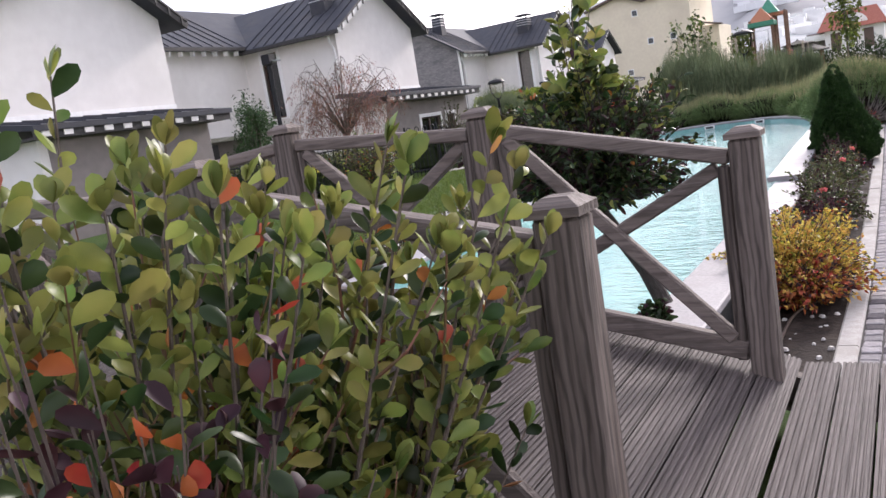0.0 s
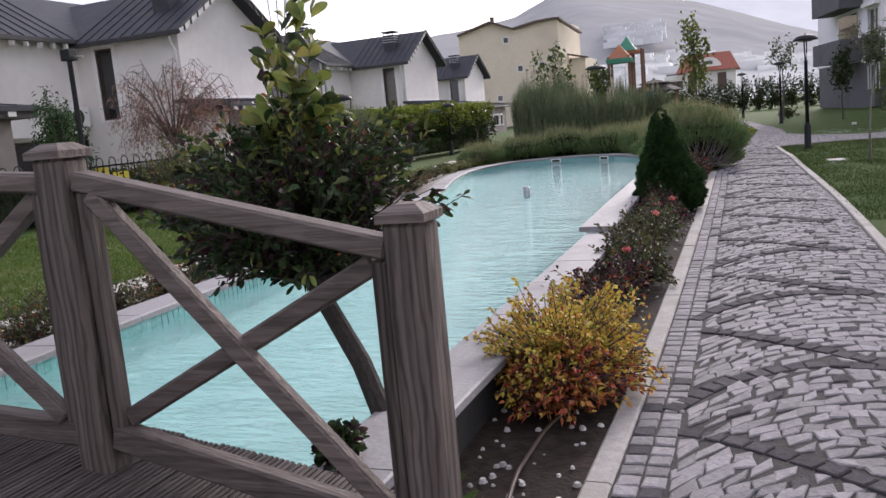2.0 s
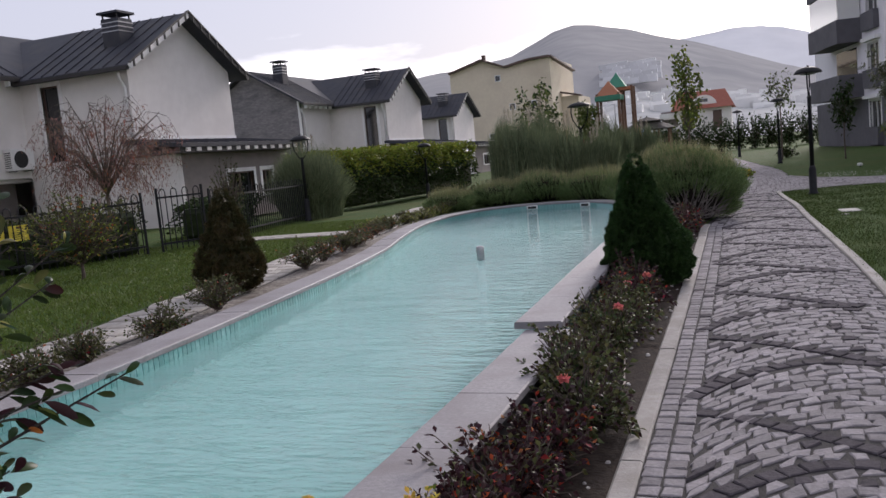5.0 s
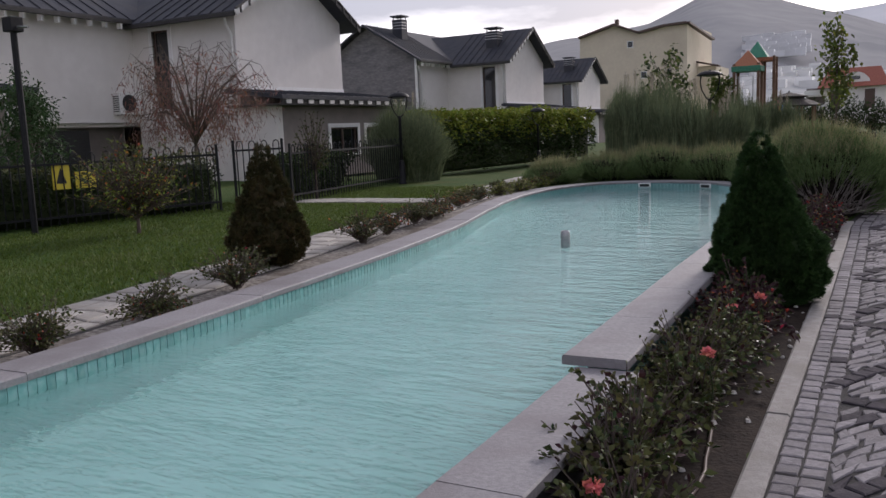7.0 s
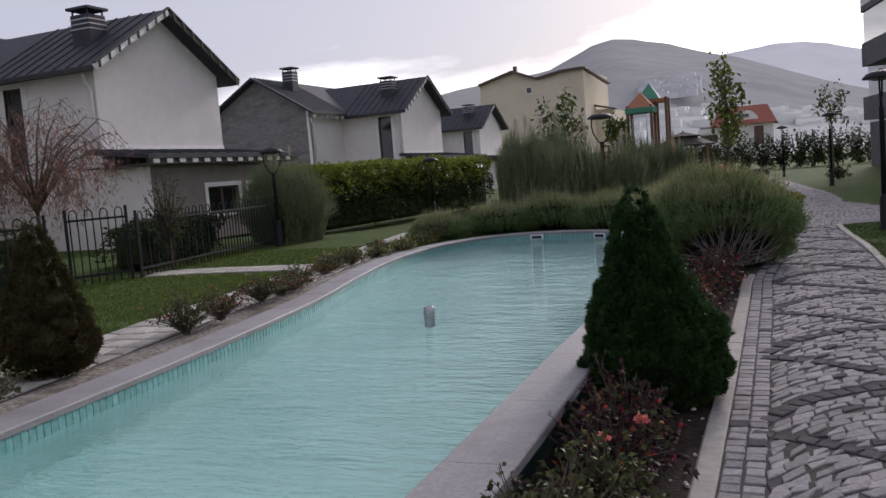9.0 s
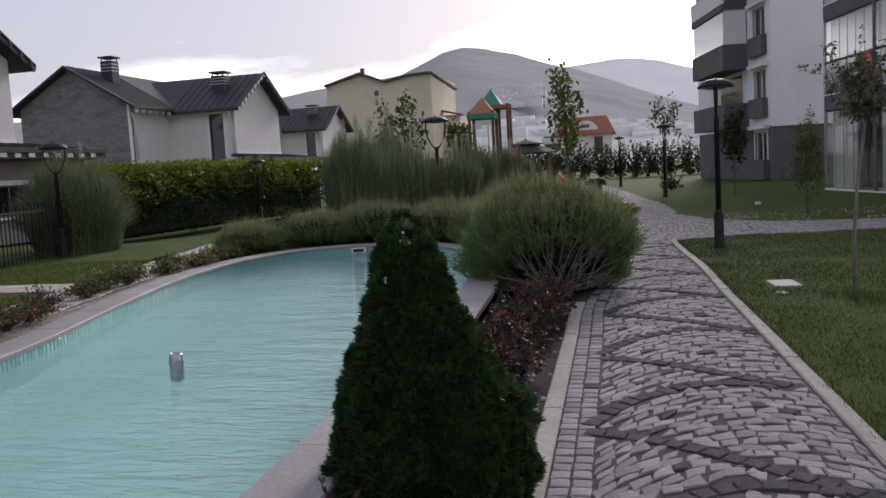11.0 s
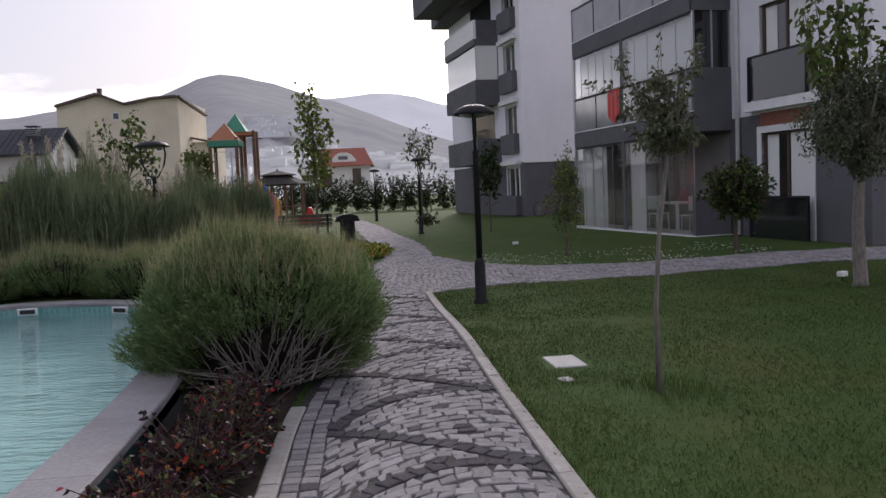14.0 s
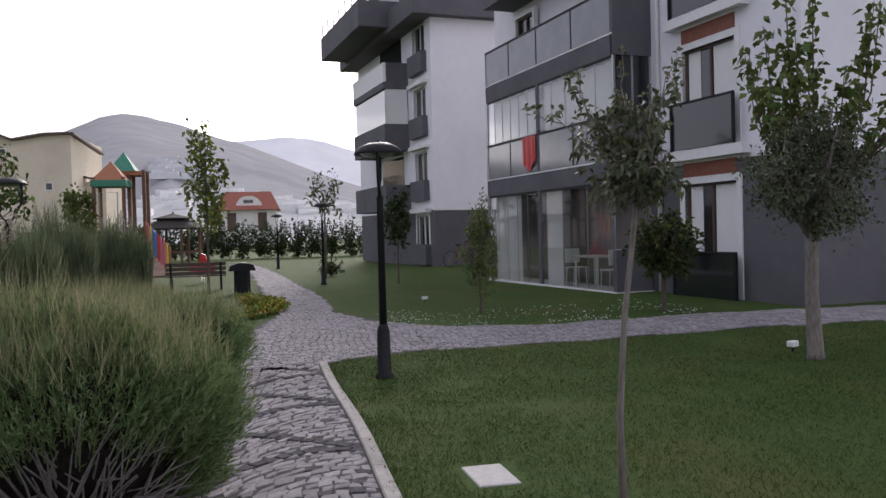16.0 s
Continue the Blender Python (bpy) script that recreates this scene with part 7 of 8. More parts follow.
sturdy_tree()
tree("small conical young tree on the lawn before the flats", on(3.8, 28.5), 1.9, 0.025, (0.34, 0.34, 0.35, 1.95), [("maple", 0.5), ("olive", 0.3), ("hedge_y", 0.2)], 47, 14, 40, (0.07, 0.035), "bark", 0.92, 0.02, cluster=0.14, twig_n=4, group="young trees on the lawn")
bush("ball_shrub", "round green shrub on a short stem before the flats", on(6.5, 26.5), (0.56, 0.56, 0.56), [("hedge_d", 0.6), ("maple", 0.4)], 230, 14, (0.11, 0.06), 48, lift=1.15, rough=0.22, low=-0.9, stem=0.03)
tree("tall slim young maple beside the walk", on(-1.95, 37.1), 4.2, 0.04, (0.7, 0.7, 1.5, 4.5), [("maple", 0.75), ("hedge_y", 0.25)], 49, 13, 13, (0.17, 0.12), "bark", 0.8, 0.0, cluster=0.13, twig_n=4)
tree("slim young tree with sparse leaves beside a lamp", on(1.45, 43.0), 3.6, 0.035, (0.7, 0.7, 2.3, 3.8), [("maple", 0.6), ("olive", 0.4)], 50, 10, 6, (0.15, 0.1), "bark", 0.72, 0.0, cluster=0.14, twig_n=4)
tree("small dark young tree before the far flats", on(3.5, 38.7), 2.6, 0.03, (0.4, 0.4, 1.2, 2.8), [("hedge_d", 1.0)], 51, 10, 18, (0.13, 0.08), "bark", 0.6, 0.0, cluster=0.16, twig_n=4)
tree("young tree with sparse leaves beyond the tall grasses", on(-8.6, 41.0), 3.9, 0.05, (1.0, 1.0, 1.8, 4.3), [("maple", 0.6), ("hedge_d", 0.4)], 52, 12, 11, (0.2, 0.13), "bark", 0.6, 0.0, cluster=0.14, twig_n=4)
tree("small leafy tree beyond the tall grasses", on(-6.9, 44.0), 3.0, 0.04, (0.6, 0.6, 1.6, 3.4), [("maple", 1.0)], 53, 10, 20, (0.18, 0.12), "bark", 0.6, 0.0, cluster=0.14, twig_n=4)
for _k in range(9):
    _a = _k / 8
    bush("yellow_ground_cover", "low bright yellow-green ground cover at the lawn edge", on(-0.75 + 0.75 * math.sin(_a * 3), 29.0 + 4.0 * _a), (0.3, 0.3, 0.15), [("hedge_y", 0.85), ("goldleaf", 0.15)], 60, 9, (0.07, 0.045), 190 + _k, lift=0.08, low=-0.2, group="yellow ground cover")
for _k, (_x, _y) in enumerate([(1.7, 44.5), (-7.5, 30.5), (-8.2, 28.5)]):
    bush("low_shrub", "low rounded dark green shrub on the lawn", on(_x, _y), (0.45, 0.45, 0.4), [("hedge_d", 0.8), ("maple", 0.2)], 80, 10, (0.1, 0.05), 210 + _k, lift=0.3, low=-0.4)


def turf():
    """Blades of grass on the lawn beside the walk, thinning with distance."""
    rng = np.random.default_rng(8)
    n = 240000
    y = 11.0 + (28.0 - 11.0) * rng.random(n) ** 1.15
    x = 0.75 + rng.random(n) ** 1.25 * 7.9
    keep = np.array([noise.noise((a * 1.3, b * 1.3, 1)) * 0.6 + 0.55 for a, b in zip(x, y)]) > rng.random(n) * 0.6
    edge = np.interp(y, [p[1] for p in KERB_R], [p[0] for p in KERB_R])
    south = np.interp(x, [p[0] for p in XPATH_S], [p[1] for p in XPATH_S])
    keep &= (x > edge + 0.1 - 0.06 * rng.random(n)) & (y < south - 0.05)
    keep &= ~((abs(x - 1.63) < 0.2) & (abs(y - 18.46) < 0.27))
    x, y = x[keep], y[keep]
    z = np.array([level(a, b) for a, b in zip(x, y)])
    k = len(x)
    tall = np.where(np.hypot(x - 2.1, y - 17.3) < 0.35, 2.4, np.where(x < np.interp(y, [p[1] for p in KERB_R], [p[0] for p in KERB_R]) + 0.16, 1.5, 1.0))
    root = np.stack([x, y, z - 0.004], 1)
    tip = root + np.stack([rng.normal(size=k) * 0.022, rng.normal(size=k) * 0.022, rng.uniform(0.014, 0.04, k) * tall], 1)
    ob = part("grass", blades("grass", root, tip, 0.0045, M["grass"], rng, 0.2), M["grass"])
    tagged(ob, "short mown blades of grass on the lawn", "grass", kind="stuff")
    # the lawn across the pool
    n = 110000
    y = rng.uniform(5.0, 22.0, n)
    edge = np.interp(y, [p[1] for p in LPATH], [p[0] for p in LPATH]) - 0.5
    x = edge - rng.random(n) ** 1.2 * 5.0
    keep = (np.array([noise.noise((a * 1.1, b * 1.1, 3)) * 0.6 + 0.55 for a, b in zip(x, y)]) > rng.random(n) * 0.6) & ~((abs(y - 18.6) < 0.6) & (x < -6.4))
    x, y = x[keep], y[keep]
    root = np.stack([x, y, np.array([level(a, b) for a, b in zip(x, y)]) - 0.004], 1)
    k = len(x)
    tip = root + np.stack([rng.normal(size=k) * 0.02, rng.normal(size=k) * 0.02, rng.uniform(0.02, 0.05, k)], 1)
    ob = part("grass", blades("grass", root, tip, 0.009, M["grass_lit"], rng, 0.2), M["grass_lit"])
    tagged(ob, "short mown blades of grass across the pool", "grass", kind="stuff")


turf()


def clover():
    """White clover blooms in the grass beyond the cross path."""
    rng = np.random.default_rng(28)
    x = rng.uniform(1.9, 7.0, 650)
    y = np.interp(x, [p[0] for p in XPATH_N], [p[1] for p in XPATH_N]) + 0.1 + rng.random(650) ** 2 * 2.6
    keep = np.array([noise.noise((a * 1.1, b * 1.1, 7)) for a, b in zip(x, y)]) > -0.1
    x, y = x[keep], y[keep]
    p = np.stack([x, y, np.array([level(a, b) for a, b in zip(x, y)]) + rng.uniform(0.02, 0.06, len(x))], 1)
    ob = part("clover_blooms", leaves("clover_blooms", p, unit(rng, len(x)) + np.array([0, 0, 0.6]), 0.028, 0.024, M["white_petal"], rng), M["white_petal"])
    tagged(ob, "small white clover blooms scattered in the grass", "flowers", kind="stuff")


clover()

# ---- lamps, seats, fences and play things ----


def park_lamp(x, y, h, turn, group="park lamps", s=1.0):
    t = thing("park_lamp", "black metal park lamp with a domed hood on two bowed arms", "lamp", pose(*on(x, y), 0, 0, turn), group)
    part("base", Mesh().lathe([(0.1 * s, -0.02), (0.1 * s, 0.03), (0.075 * s, 0.06), (0.07 * s, 0.5), (0.055 * s, 0.55), (0.045 * s, 0.58)], 14), M["blackmetal"], t, smooth=True)
    part("pole", Mesh().lathe([(0.042 * s, 0.55), (0.036 * s, h - 0.62 * s), (0.042 * s, h - 0.6 * s), (0.03 * s, h - 0.56 * s)], 12), M["blackmetal"], t, smooth=True)
    for q in (-1, 1):
        part("arm", Mesh().tube([(0, 0, h - 0.62 * s), (q * 0.08 * s, 0, h - 0.54 * s), (q * 0.17 * s, 0, h - 0.38 * s), (q * 0.2 * s, 0, h - 0.22 * s), (q * 0.18 * s, 0, h - 0.1)], 0.015 * s, 6), M["blackmetal"], t, smooth=True)
    hood = part("hood", Mesh().lathe([(0.2 * s, h - 0.12), (0.265 * s, h - 0.13), (0.255 * s, h - 0.1), (0.2 * s, h - 0.045), (0.11 * s, h - 0.008), (0.03 * s, h), (0.02 * s, h + 0.025)], 20), M["blackmetal"], t, smooth=True)
    part("lens", Mesh().lathe([(0.19 * s, h - 0.12), (0.13 * s, h - 0.155), (0.03 * s, h - 0.165)], 16), M["frosted"], hood)
    return t


park_lamp(1.35, 22.25, 2.52, 80)
park_lamp(1.25, 39.3, 2.52, 80)
park_lamp(-0.4, 52.6, 2.52, 80)
park_lamp(-4.5, 29.1, 2.68, -8, s=1.3)
park_lamp(-10.58, 23.1, 2.2, 20)
park_lamp(-11.05, 33.0, 2.05, 30)


def square_lamp(x, y):
    t = thing("garden_lamp", "black square-headed lamp post beside the railings", "lamp", pose(*on(x, y)))
    part("pole", Mesh().tube([(0, 0, 0), (0, 0, 2.9)], 0.045, 8), M["blackmetal"], t)
    part("head", Mesh().box(-0.1, 0.1, -0.1, 0.1, 2.88, 3.08, b=0.01), M["blackmetal"], t)
    part("arm", Mesh().tube([(0.09, 0, 2.94), (0.26, 0.05, 2.93)], 0.02, 6), M["steel"], t)


square_lamp(-10.95, 13.4)


def railings(a, b, h, name, label, step=0.12):
    """Bow-topped iron railings between two plan points."""
    a, b = Vector((*a, level(*a))), Vector((*b, level(*b)))
    d = b - a
    L = d.length
    t = thing(name, label, "fence", Matrix.Translation(a) @ d.to_track_quat("X", "Z").to_matrix().to_4x4())
    for z in (0.15, h - 0.18):
        part("rail", Mesh().box(0, L, -0.015, 0.015, z, z + 0.035), M["blackmetal"], t)
    n = int(L / step / 2)
    s = L / n
    hoop = Mesh().tube([(0, 0, 0.04), (0, 0, h - 0.06), (s * 0.08, 0, h - 0.02), (s * 0.25, 0, h), (s * 0.42, 0, h - 0.02), (s * 0.5, 0, h - 0.06), (s * 0.5, 0, 0.04)], 0.011, 5).data("hoop", M["blackmetal"])
    for k in range(n):
        part("hoop", hoop, M["blackmetal"], t, at=pose(s * (k + 0.25), 0, 0))
    for x in (0.0, L):
        part("fence_post", Mesh().box(x - 0.02, x + 0.02, -0.02, 0.02, -0.05, h + 0.02, b=0.004), M["blackmetal"], t)
    return t


railings((-12.9, 10.4), (-10.35, 16.6), 1.15, "railings", "black bow-topped iron railings along the garden")
railings((-10.2, 16.85), (-9.85, 17.75), 1.2, "garden_gate", "black bow-topped iron garden gate with thick posts")
railings((-9.8, 17.9), (-10.8, 24.0), 1.1, "railings", "black iron railings before the low wing")


def warning_sign(p, w, h, triangle):
    d = Vector((-10.35 + 12.9, 16.6 - 10.4, 0)).normalized()
    at = Matrix.Translation((*p, 0)) @ Vector((d.x, d.y, 0)).to_track_quat("X", "Z").to_matrix().to_4x4()
    t = thing("warning_sign", "yellow warning sign on the railings" if not triangle else "yellow sign with a black triangle on the railings", "sign", at, "signs on the railings")
    part("board", Mesh().box(-w / 2, w / 2, -0.03, -0.022, 0.86, 0.86 + h), M["sign_yellow"], t)
    if triangle:
        part("pictogram", Mesh().add([(-w * 0.3, -0.034, 0.95), (w * 0.3, -0.034, 0.95), (0, -0.034, 0.86 + h * 0.85), (-w * 0.3, -0.03, 0.95), (w * 0.3, -0.03, 0.95), (0, -0.03, 0.86 + h * 0.85)],
                                     [(0, 1, 2), (5, 4, 3), (0, 3, 4, 1), (1, 4, 5, 2), (2, 5, 3, 0)]), M["ink"], t)
    else:
        for k in range(4):
            part("text_bar", Mesh().box(-w * 0.36, w * (0.36 - 0.1 * (k % 2)), -0.034, -0.03, 0.89 + k * 0.035, 0.9 + k * 0.035), M["ink"], t)
        part("text_bar", Mesh().box(-w * 0.12, w * 0.12, -0.034, -0.03, 0.86 + h * 0.78, 0.86 + h * 0.93), M["ink"], t)


warning_sign((-11.38, 14.24), 0.26, 0.4, True)
warning_sign((-11.24, 14.58), 0.32, 0.26, False)


def bench(x, y, rz):
    t = thing("bench", "dark brown timber park bench seen from behind", "bench", pose(*on(x, y), 0, 0, rz))
    for k in range(3):
        part("back_slat", Mesh().box(-0.85, 0.85, -0.02, 0.02, 0.45 + k * 0.13, 0.56 + k * 0.13, b=0.008), M["bark"], t)
    for k in range(4):
        part("seat_slat", Mesh().box(-0.85, 0.85, 0.05 + k * 0.1, 0.14 + k * 0.1, 0.4, 0.435, b=0.006), M["bark"], t)
    for q in (-0.7, 0.7):
        part("leg", Mesh().box(q - 0.03, q + 0.03, -0.03, 0.03, 0, 0.82), M["blackmetal"], t)
        part("leg", Mesh().box(q - 0.03, q + 0.03, 0.38, 0.44, 0, 0.4), M["blackmetal"], t)
        part("bracket", Mesh().box(q - 0.03, q + 0.03, 0.03, 0.38, 0.36, 0.4), M["blackmetal"], t)


bench(-2.45, 38.6, 4)


def bin_(x, y):
    t = thing("litter_bin", "black metal litter bin with a wide hood", "litter bin", pose(*on(x, y), 0, 0, 8))
    part("body", Mesh().lathe([(0.15, 0.0), (0.17, 0.05), (0.2, 0.55), (0.2, 0.6), (0.17, 0.6), (0.16, 0.1)], 14), M["blackmetal"], t)
    part("hood", Mesh().prism([(-0.36, 0), (0.36, 0), (0.3, 0.16), (0.1, 0.22), (-0.1, 0.22), (-0.3, 0.16)], -0.2, 0.2, pose(0, 0, 0.6, 90, 0, 0)), M["blackmetal"], t)
    for q in (-0.2, 0.2):
        part("leg", Mesh().box(q - 0.02, q + 0.02, -0.03, 0.03, 0, 0.65), M["blackmetal"], t)


bin_(-1.05, 37.1)


def gable_hat(parent, name, w, d, z0, z1, material, x=0.0, y=0.0, boards=6):
    """A pyramid hat of overlapping boards."""
    for k in range(boards):
        f0, f1 = k / boards, (k + 1) / boards + 0.02
        za, zb = z0 + (z1 - z0) * f0, z0 + (z1 - z0) * min(1, f1)
        wa, wb = w * (1 - f0), w * max(0.02, 1 - f1)
        da, db = d * (1 - f0), d * max(0.02, 1 - f1)
        part(name, Mesh().add([(x - wa, y - da, za), (x + wa, y - da, za), (x + wa, y + da, za), (x - wa, y + da, za), (x - wb, y - db, zb), (x + wb, y - db, zb), (x + wb, y + db, zb), (x - wb, y + db, zb)],
                              [(3, 2, 1, 0), (4, 5, 6, 7), (0, 1, 5, 4), (1, 2, 6, 5), (2, 3, 7, 6), (3, 0, 4, 7)]), M[material], parent)


def play_tower():
    t = thing("play_tower", "timber play tower with green and orange pointed roofs", "playground tower", pose(-6.0, 45.0, level(-6, 45)))
    for x in (-0.5, 0.5):
        for y in (-0.5, 0.5):
            part("post", Mesh().box(x - 0.06, x + 0.06, y - 0.06, y + 0.06, 0, 3.75), M["brownwood"], t)
    for x in (0.45, 0.95):
        for y in (0.9, 1.7):
            part("post", Mesh().box(x - 0.06, x + 0.06, y - 0.06, y + 0.06, 0, 4.1), M["brownwood"], t)
    part("platform", Mesh().box(-0.6, 0.6, -0.6, 0.6, 1.45, 1.55), M["brownwood"], t)
    part("platform", Mesh().box(0.3, 1.1, 0.8, 1.8, 1.85, 1.95), M["brownwood"], t)
    part("eave_board", Mesh().box(-0.6, 0.6, -0.6, 0.6, 3.42, 3.65), M["green_board"], t)
    gable_hat(t, "roof_board", 0.58, 0.58, 3.65, 4.35, "orange_board")
    part("eave_board", Mesh().box(-0.05, 0.9, 0.75, 1.85, 3.9, 4.05), M["orange_board"], t)
    gable_hat(t, "roof_board", 0.5, 0.6, 4.05, 4.8, "green_board", 0.2, 1.3)
    for k in range(5):
        part("rung", Mesh().tube([(-0.5 + 0.25 * k, -0.55, 1.55), (-0.5 + 0.25 * k, -0.55, 2.3)], 0.02, 6), M["steel"], t)
    part("net_frame", Mesh().tube([(-0.3, -0.6, 1.6), (-0.3, -0.6, 3.2), (0.3, -0.6, 3.2), (0.3, -0.6, 1.6)], 0.025, 6), M["steel"], t)
    ramp = part("ramp", bar((0.75, 0.2, 1.35), (2.3, -4.4, 0.35), 0.7, 0.06), M["brownwood"], t, "sloping timber ramp")
    cols = ["orange_board", "pink_board", "yellow_plastic", "blue_plastic", "blue_plastic", "red_plastic", "pink_board", "pink_board", "yellow_plastic", "orange_board"]
    for k, c in enumerate(cols):
        f = (k + 0.5) / len(cols)
        x, y, z = 0.75 + 1.55 * f + 0.3, 0.2 - 4.6 * f, 1.4 - 1.0 * f
        part("picket", Mesh().prism([(-0.13, -0.15), (0.13, -0.15), (0.13, 0.72), (0.0, 0.85), (-0.13, 0.72)], -0.02, 0.02, pose(x, y, z, 90, 0, -71)), M[c], ramp)


play_tower()


def spring_rider(x, y):
    t = thing("spring_rider", "red plastic spring rider in the playground", "play equipment", pose(*on(x, y)))
    part("spring", Mesh().tube([(0.07 * math.cos(k * 0.8), 0.07 * math.sin(k * 0.8), 0.4 * k / 40) for k in range(41)], 0.012, 5), M["steel"], t)
    part("body", Mesh().prism([(-0.4, 0.4), (0.4, 0.4), (0.45, 0.62), (0.2, 0.68), (0.12, 0.95), (-0.02, 1.0), (-0.1, 0.68), (-0.42, 0.62)], -0.09, 0.09, pose(0, 0, 0, 90, 0, 0)), M["red_plastic"], t)
    part("handle", Mesh().tube([(0.05, -0.22, 0.85), (0.05, 0.22, 0.85)], 0.018, 6), M["red_plastic"], t)
    part("foot_bar", Mesh().tube([(0, -0.24, 0.46), (0, 0.24, 0.46)], 0.018, 6), M["red_plastic"], t)


spring_rider(-2.7, 42.6)


def gazebo():
    t = thing("gazebo", "dark timber gazebo with a two-tier hipped roof", "gazebo", pose(-6.0, 60.0, level(-6, 60)))
    for k in range(8):
        a = math.pi / 8 + k * math.pi / 4
        part("post", Mesh().box(-0.06, 0.06, -0.06, 0.06, 0, 2.1, pose(1.5 * math.cos(a), 1.5 * math.sin(a), 0, 0, 0, math.degrees(a))), M["brownwood"], t)
        part("rail", bar((1.5 * math.cos(a), 1.5 * math.sin(a), 0.8), (1.5 * math.cos(a + math.pi / 4), 1.5 * math.sin(a + math.pi / 4), 0.8), 0.05, 0.08), M["brownwood"], t)
    part("lower_roof", Mesh().lathe([(1.85, 2.0), (1.85, 2.06), (0.95, 2.45), (0.95, 2.4)], 8), M["bark_dark"], t)
    part("lantern", Mesh().lathe([(0.85, 2.3), (0.85, 2.6)], 8), M["bark_dark"], t)
    part("upper_roof", Mesh().lathe([(1.05, 2.55), (1.05, 2.6), (0.05, 2.85), (0.02, 2.95)], 8), M["bark_dark"], t)


gazebo()


def board_fence():
    t = thing("board_fence", "dark board fence behind the tall grasses", "fence", pose(-11.5, 47.0, level(-11, 47), 0, 0, 0))
    b = Mesh().box(-0.09, 0.09, -0.012, 0.012, 0.1, 1.9).data("board", M["brownwood"])
    for k in range(24):
        part("board", b, M["brownwood"], t, at=pose(0.21 * k, 0, 0))
    for z in (0.4, 1.6):
        part("rail", Mesh().box(-0.1, 5.0, 0.012, 0.05, z, z + 0.08), M["brownwood"], t)


board_fence()

stone = thing("edging_stone", "small flat pale stone lying in the grass", "stone", pose(*on(1.51, 17.83), 0, 0, 12))
part("slab", Mesh().box(-0.05, 0.05, -0.06, 0.06, -0.02, 0.012, b=0.006), M["manhole"], stone)
cover = thing("manhole_cover", "pale concrete inspection cover set in the lawn", "manhole cover", pose(*on(1.63, 18.46), 0, 0, 4))
part("slab", Mesh().box(-0.135, 0.135, -0.22, 0.22, -0.03, 0.012, b=0.006), M["manhole"], cover)


def ground_spot(x, y):
    t = thing("garden_spotlight", "small white garden spotlight standing in the grass", "light", pose(*on(x, y), 0, 0, 25))
    part("spike", Mesh().tube([(0, 0, -0.03), (0, 0, 0.07)], 0.012, 6), M["blackmetal"], t)
    part("housing", Mesh().box(-0.07, 0.07, -0.04, 0.04, 0.06, 0.13, b=0.012), M["white_plastic"], t)


ground_spot(6.05, 22.1)
ground_spot(3.2, 31.5)


def bicycle(x, y, rz):
    t = thing("bicycle", "dark bicycle leaning by the flats", "bicycle", pose(x, y, level(x, y), 8, 0, rz))
    for q in (-0.5, 0.5):
        w = part("wheel", Mesh().tube([(q + 0.31 * math.cos(a), 0, 0.33 + 0.31 * math.sin(a)) for a in np.linspace(0, 2 * math.pi, 25)], 0.02, 6), M["membrane"], t)
        for k in range(6):
            a = k * math.pi / 6
            part("spoke", Mesh().tube([(q + 0.3 * math.cos(a), 0, 0.33 + 0.3 * math.sin(a)), (q - 0.3 * math.cos(a), 0, 0.33 - 0.3 * math.sin(a))], 0.003, 3), M["steel"], w)
    part("frame", Mesh().tube([(-0.5, 0, 0.33), (-0.15, 0, 0.75), (0.35, 0, 0.78), (-0.05, 0, 0.32), (-0.5, 0, 0.33)], 0.018, 6), M["brick_red"], t)
    part("fork", Mesh().tube([(0.5, 0, 0.33), (0.34, 0, 0.9), (0.3, 0.0, 0.95)], 0.016, 6), M["blackmetal"], t)
    part("handlebar", Mesh().tube([(0.25, -0.25, 0.97), (0.32, 0, 0.96), (0.25, 0.25, 0.97)], 0.014, 6), M["blackmetal"], t)
    part("saddle", Mesh().box(-0.28, -0.04, -0.07, 0.07, 0.85, 0.9, b=0.02), M["blackmetal"], t)
    part("seat_post", Mesh().tube([(-0.15, 0, 0.75), (-0.17, 0, 0.86)], 0.014, 6), M["blackmetal"], t)


bicycle(6.9, 46.2, 20)

FA = Matrix.Translation((8.75, 26.85, 0.2)) @ Matrix.Rotation(radians(ANG), 4, "Z")


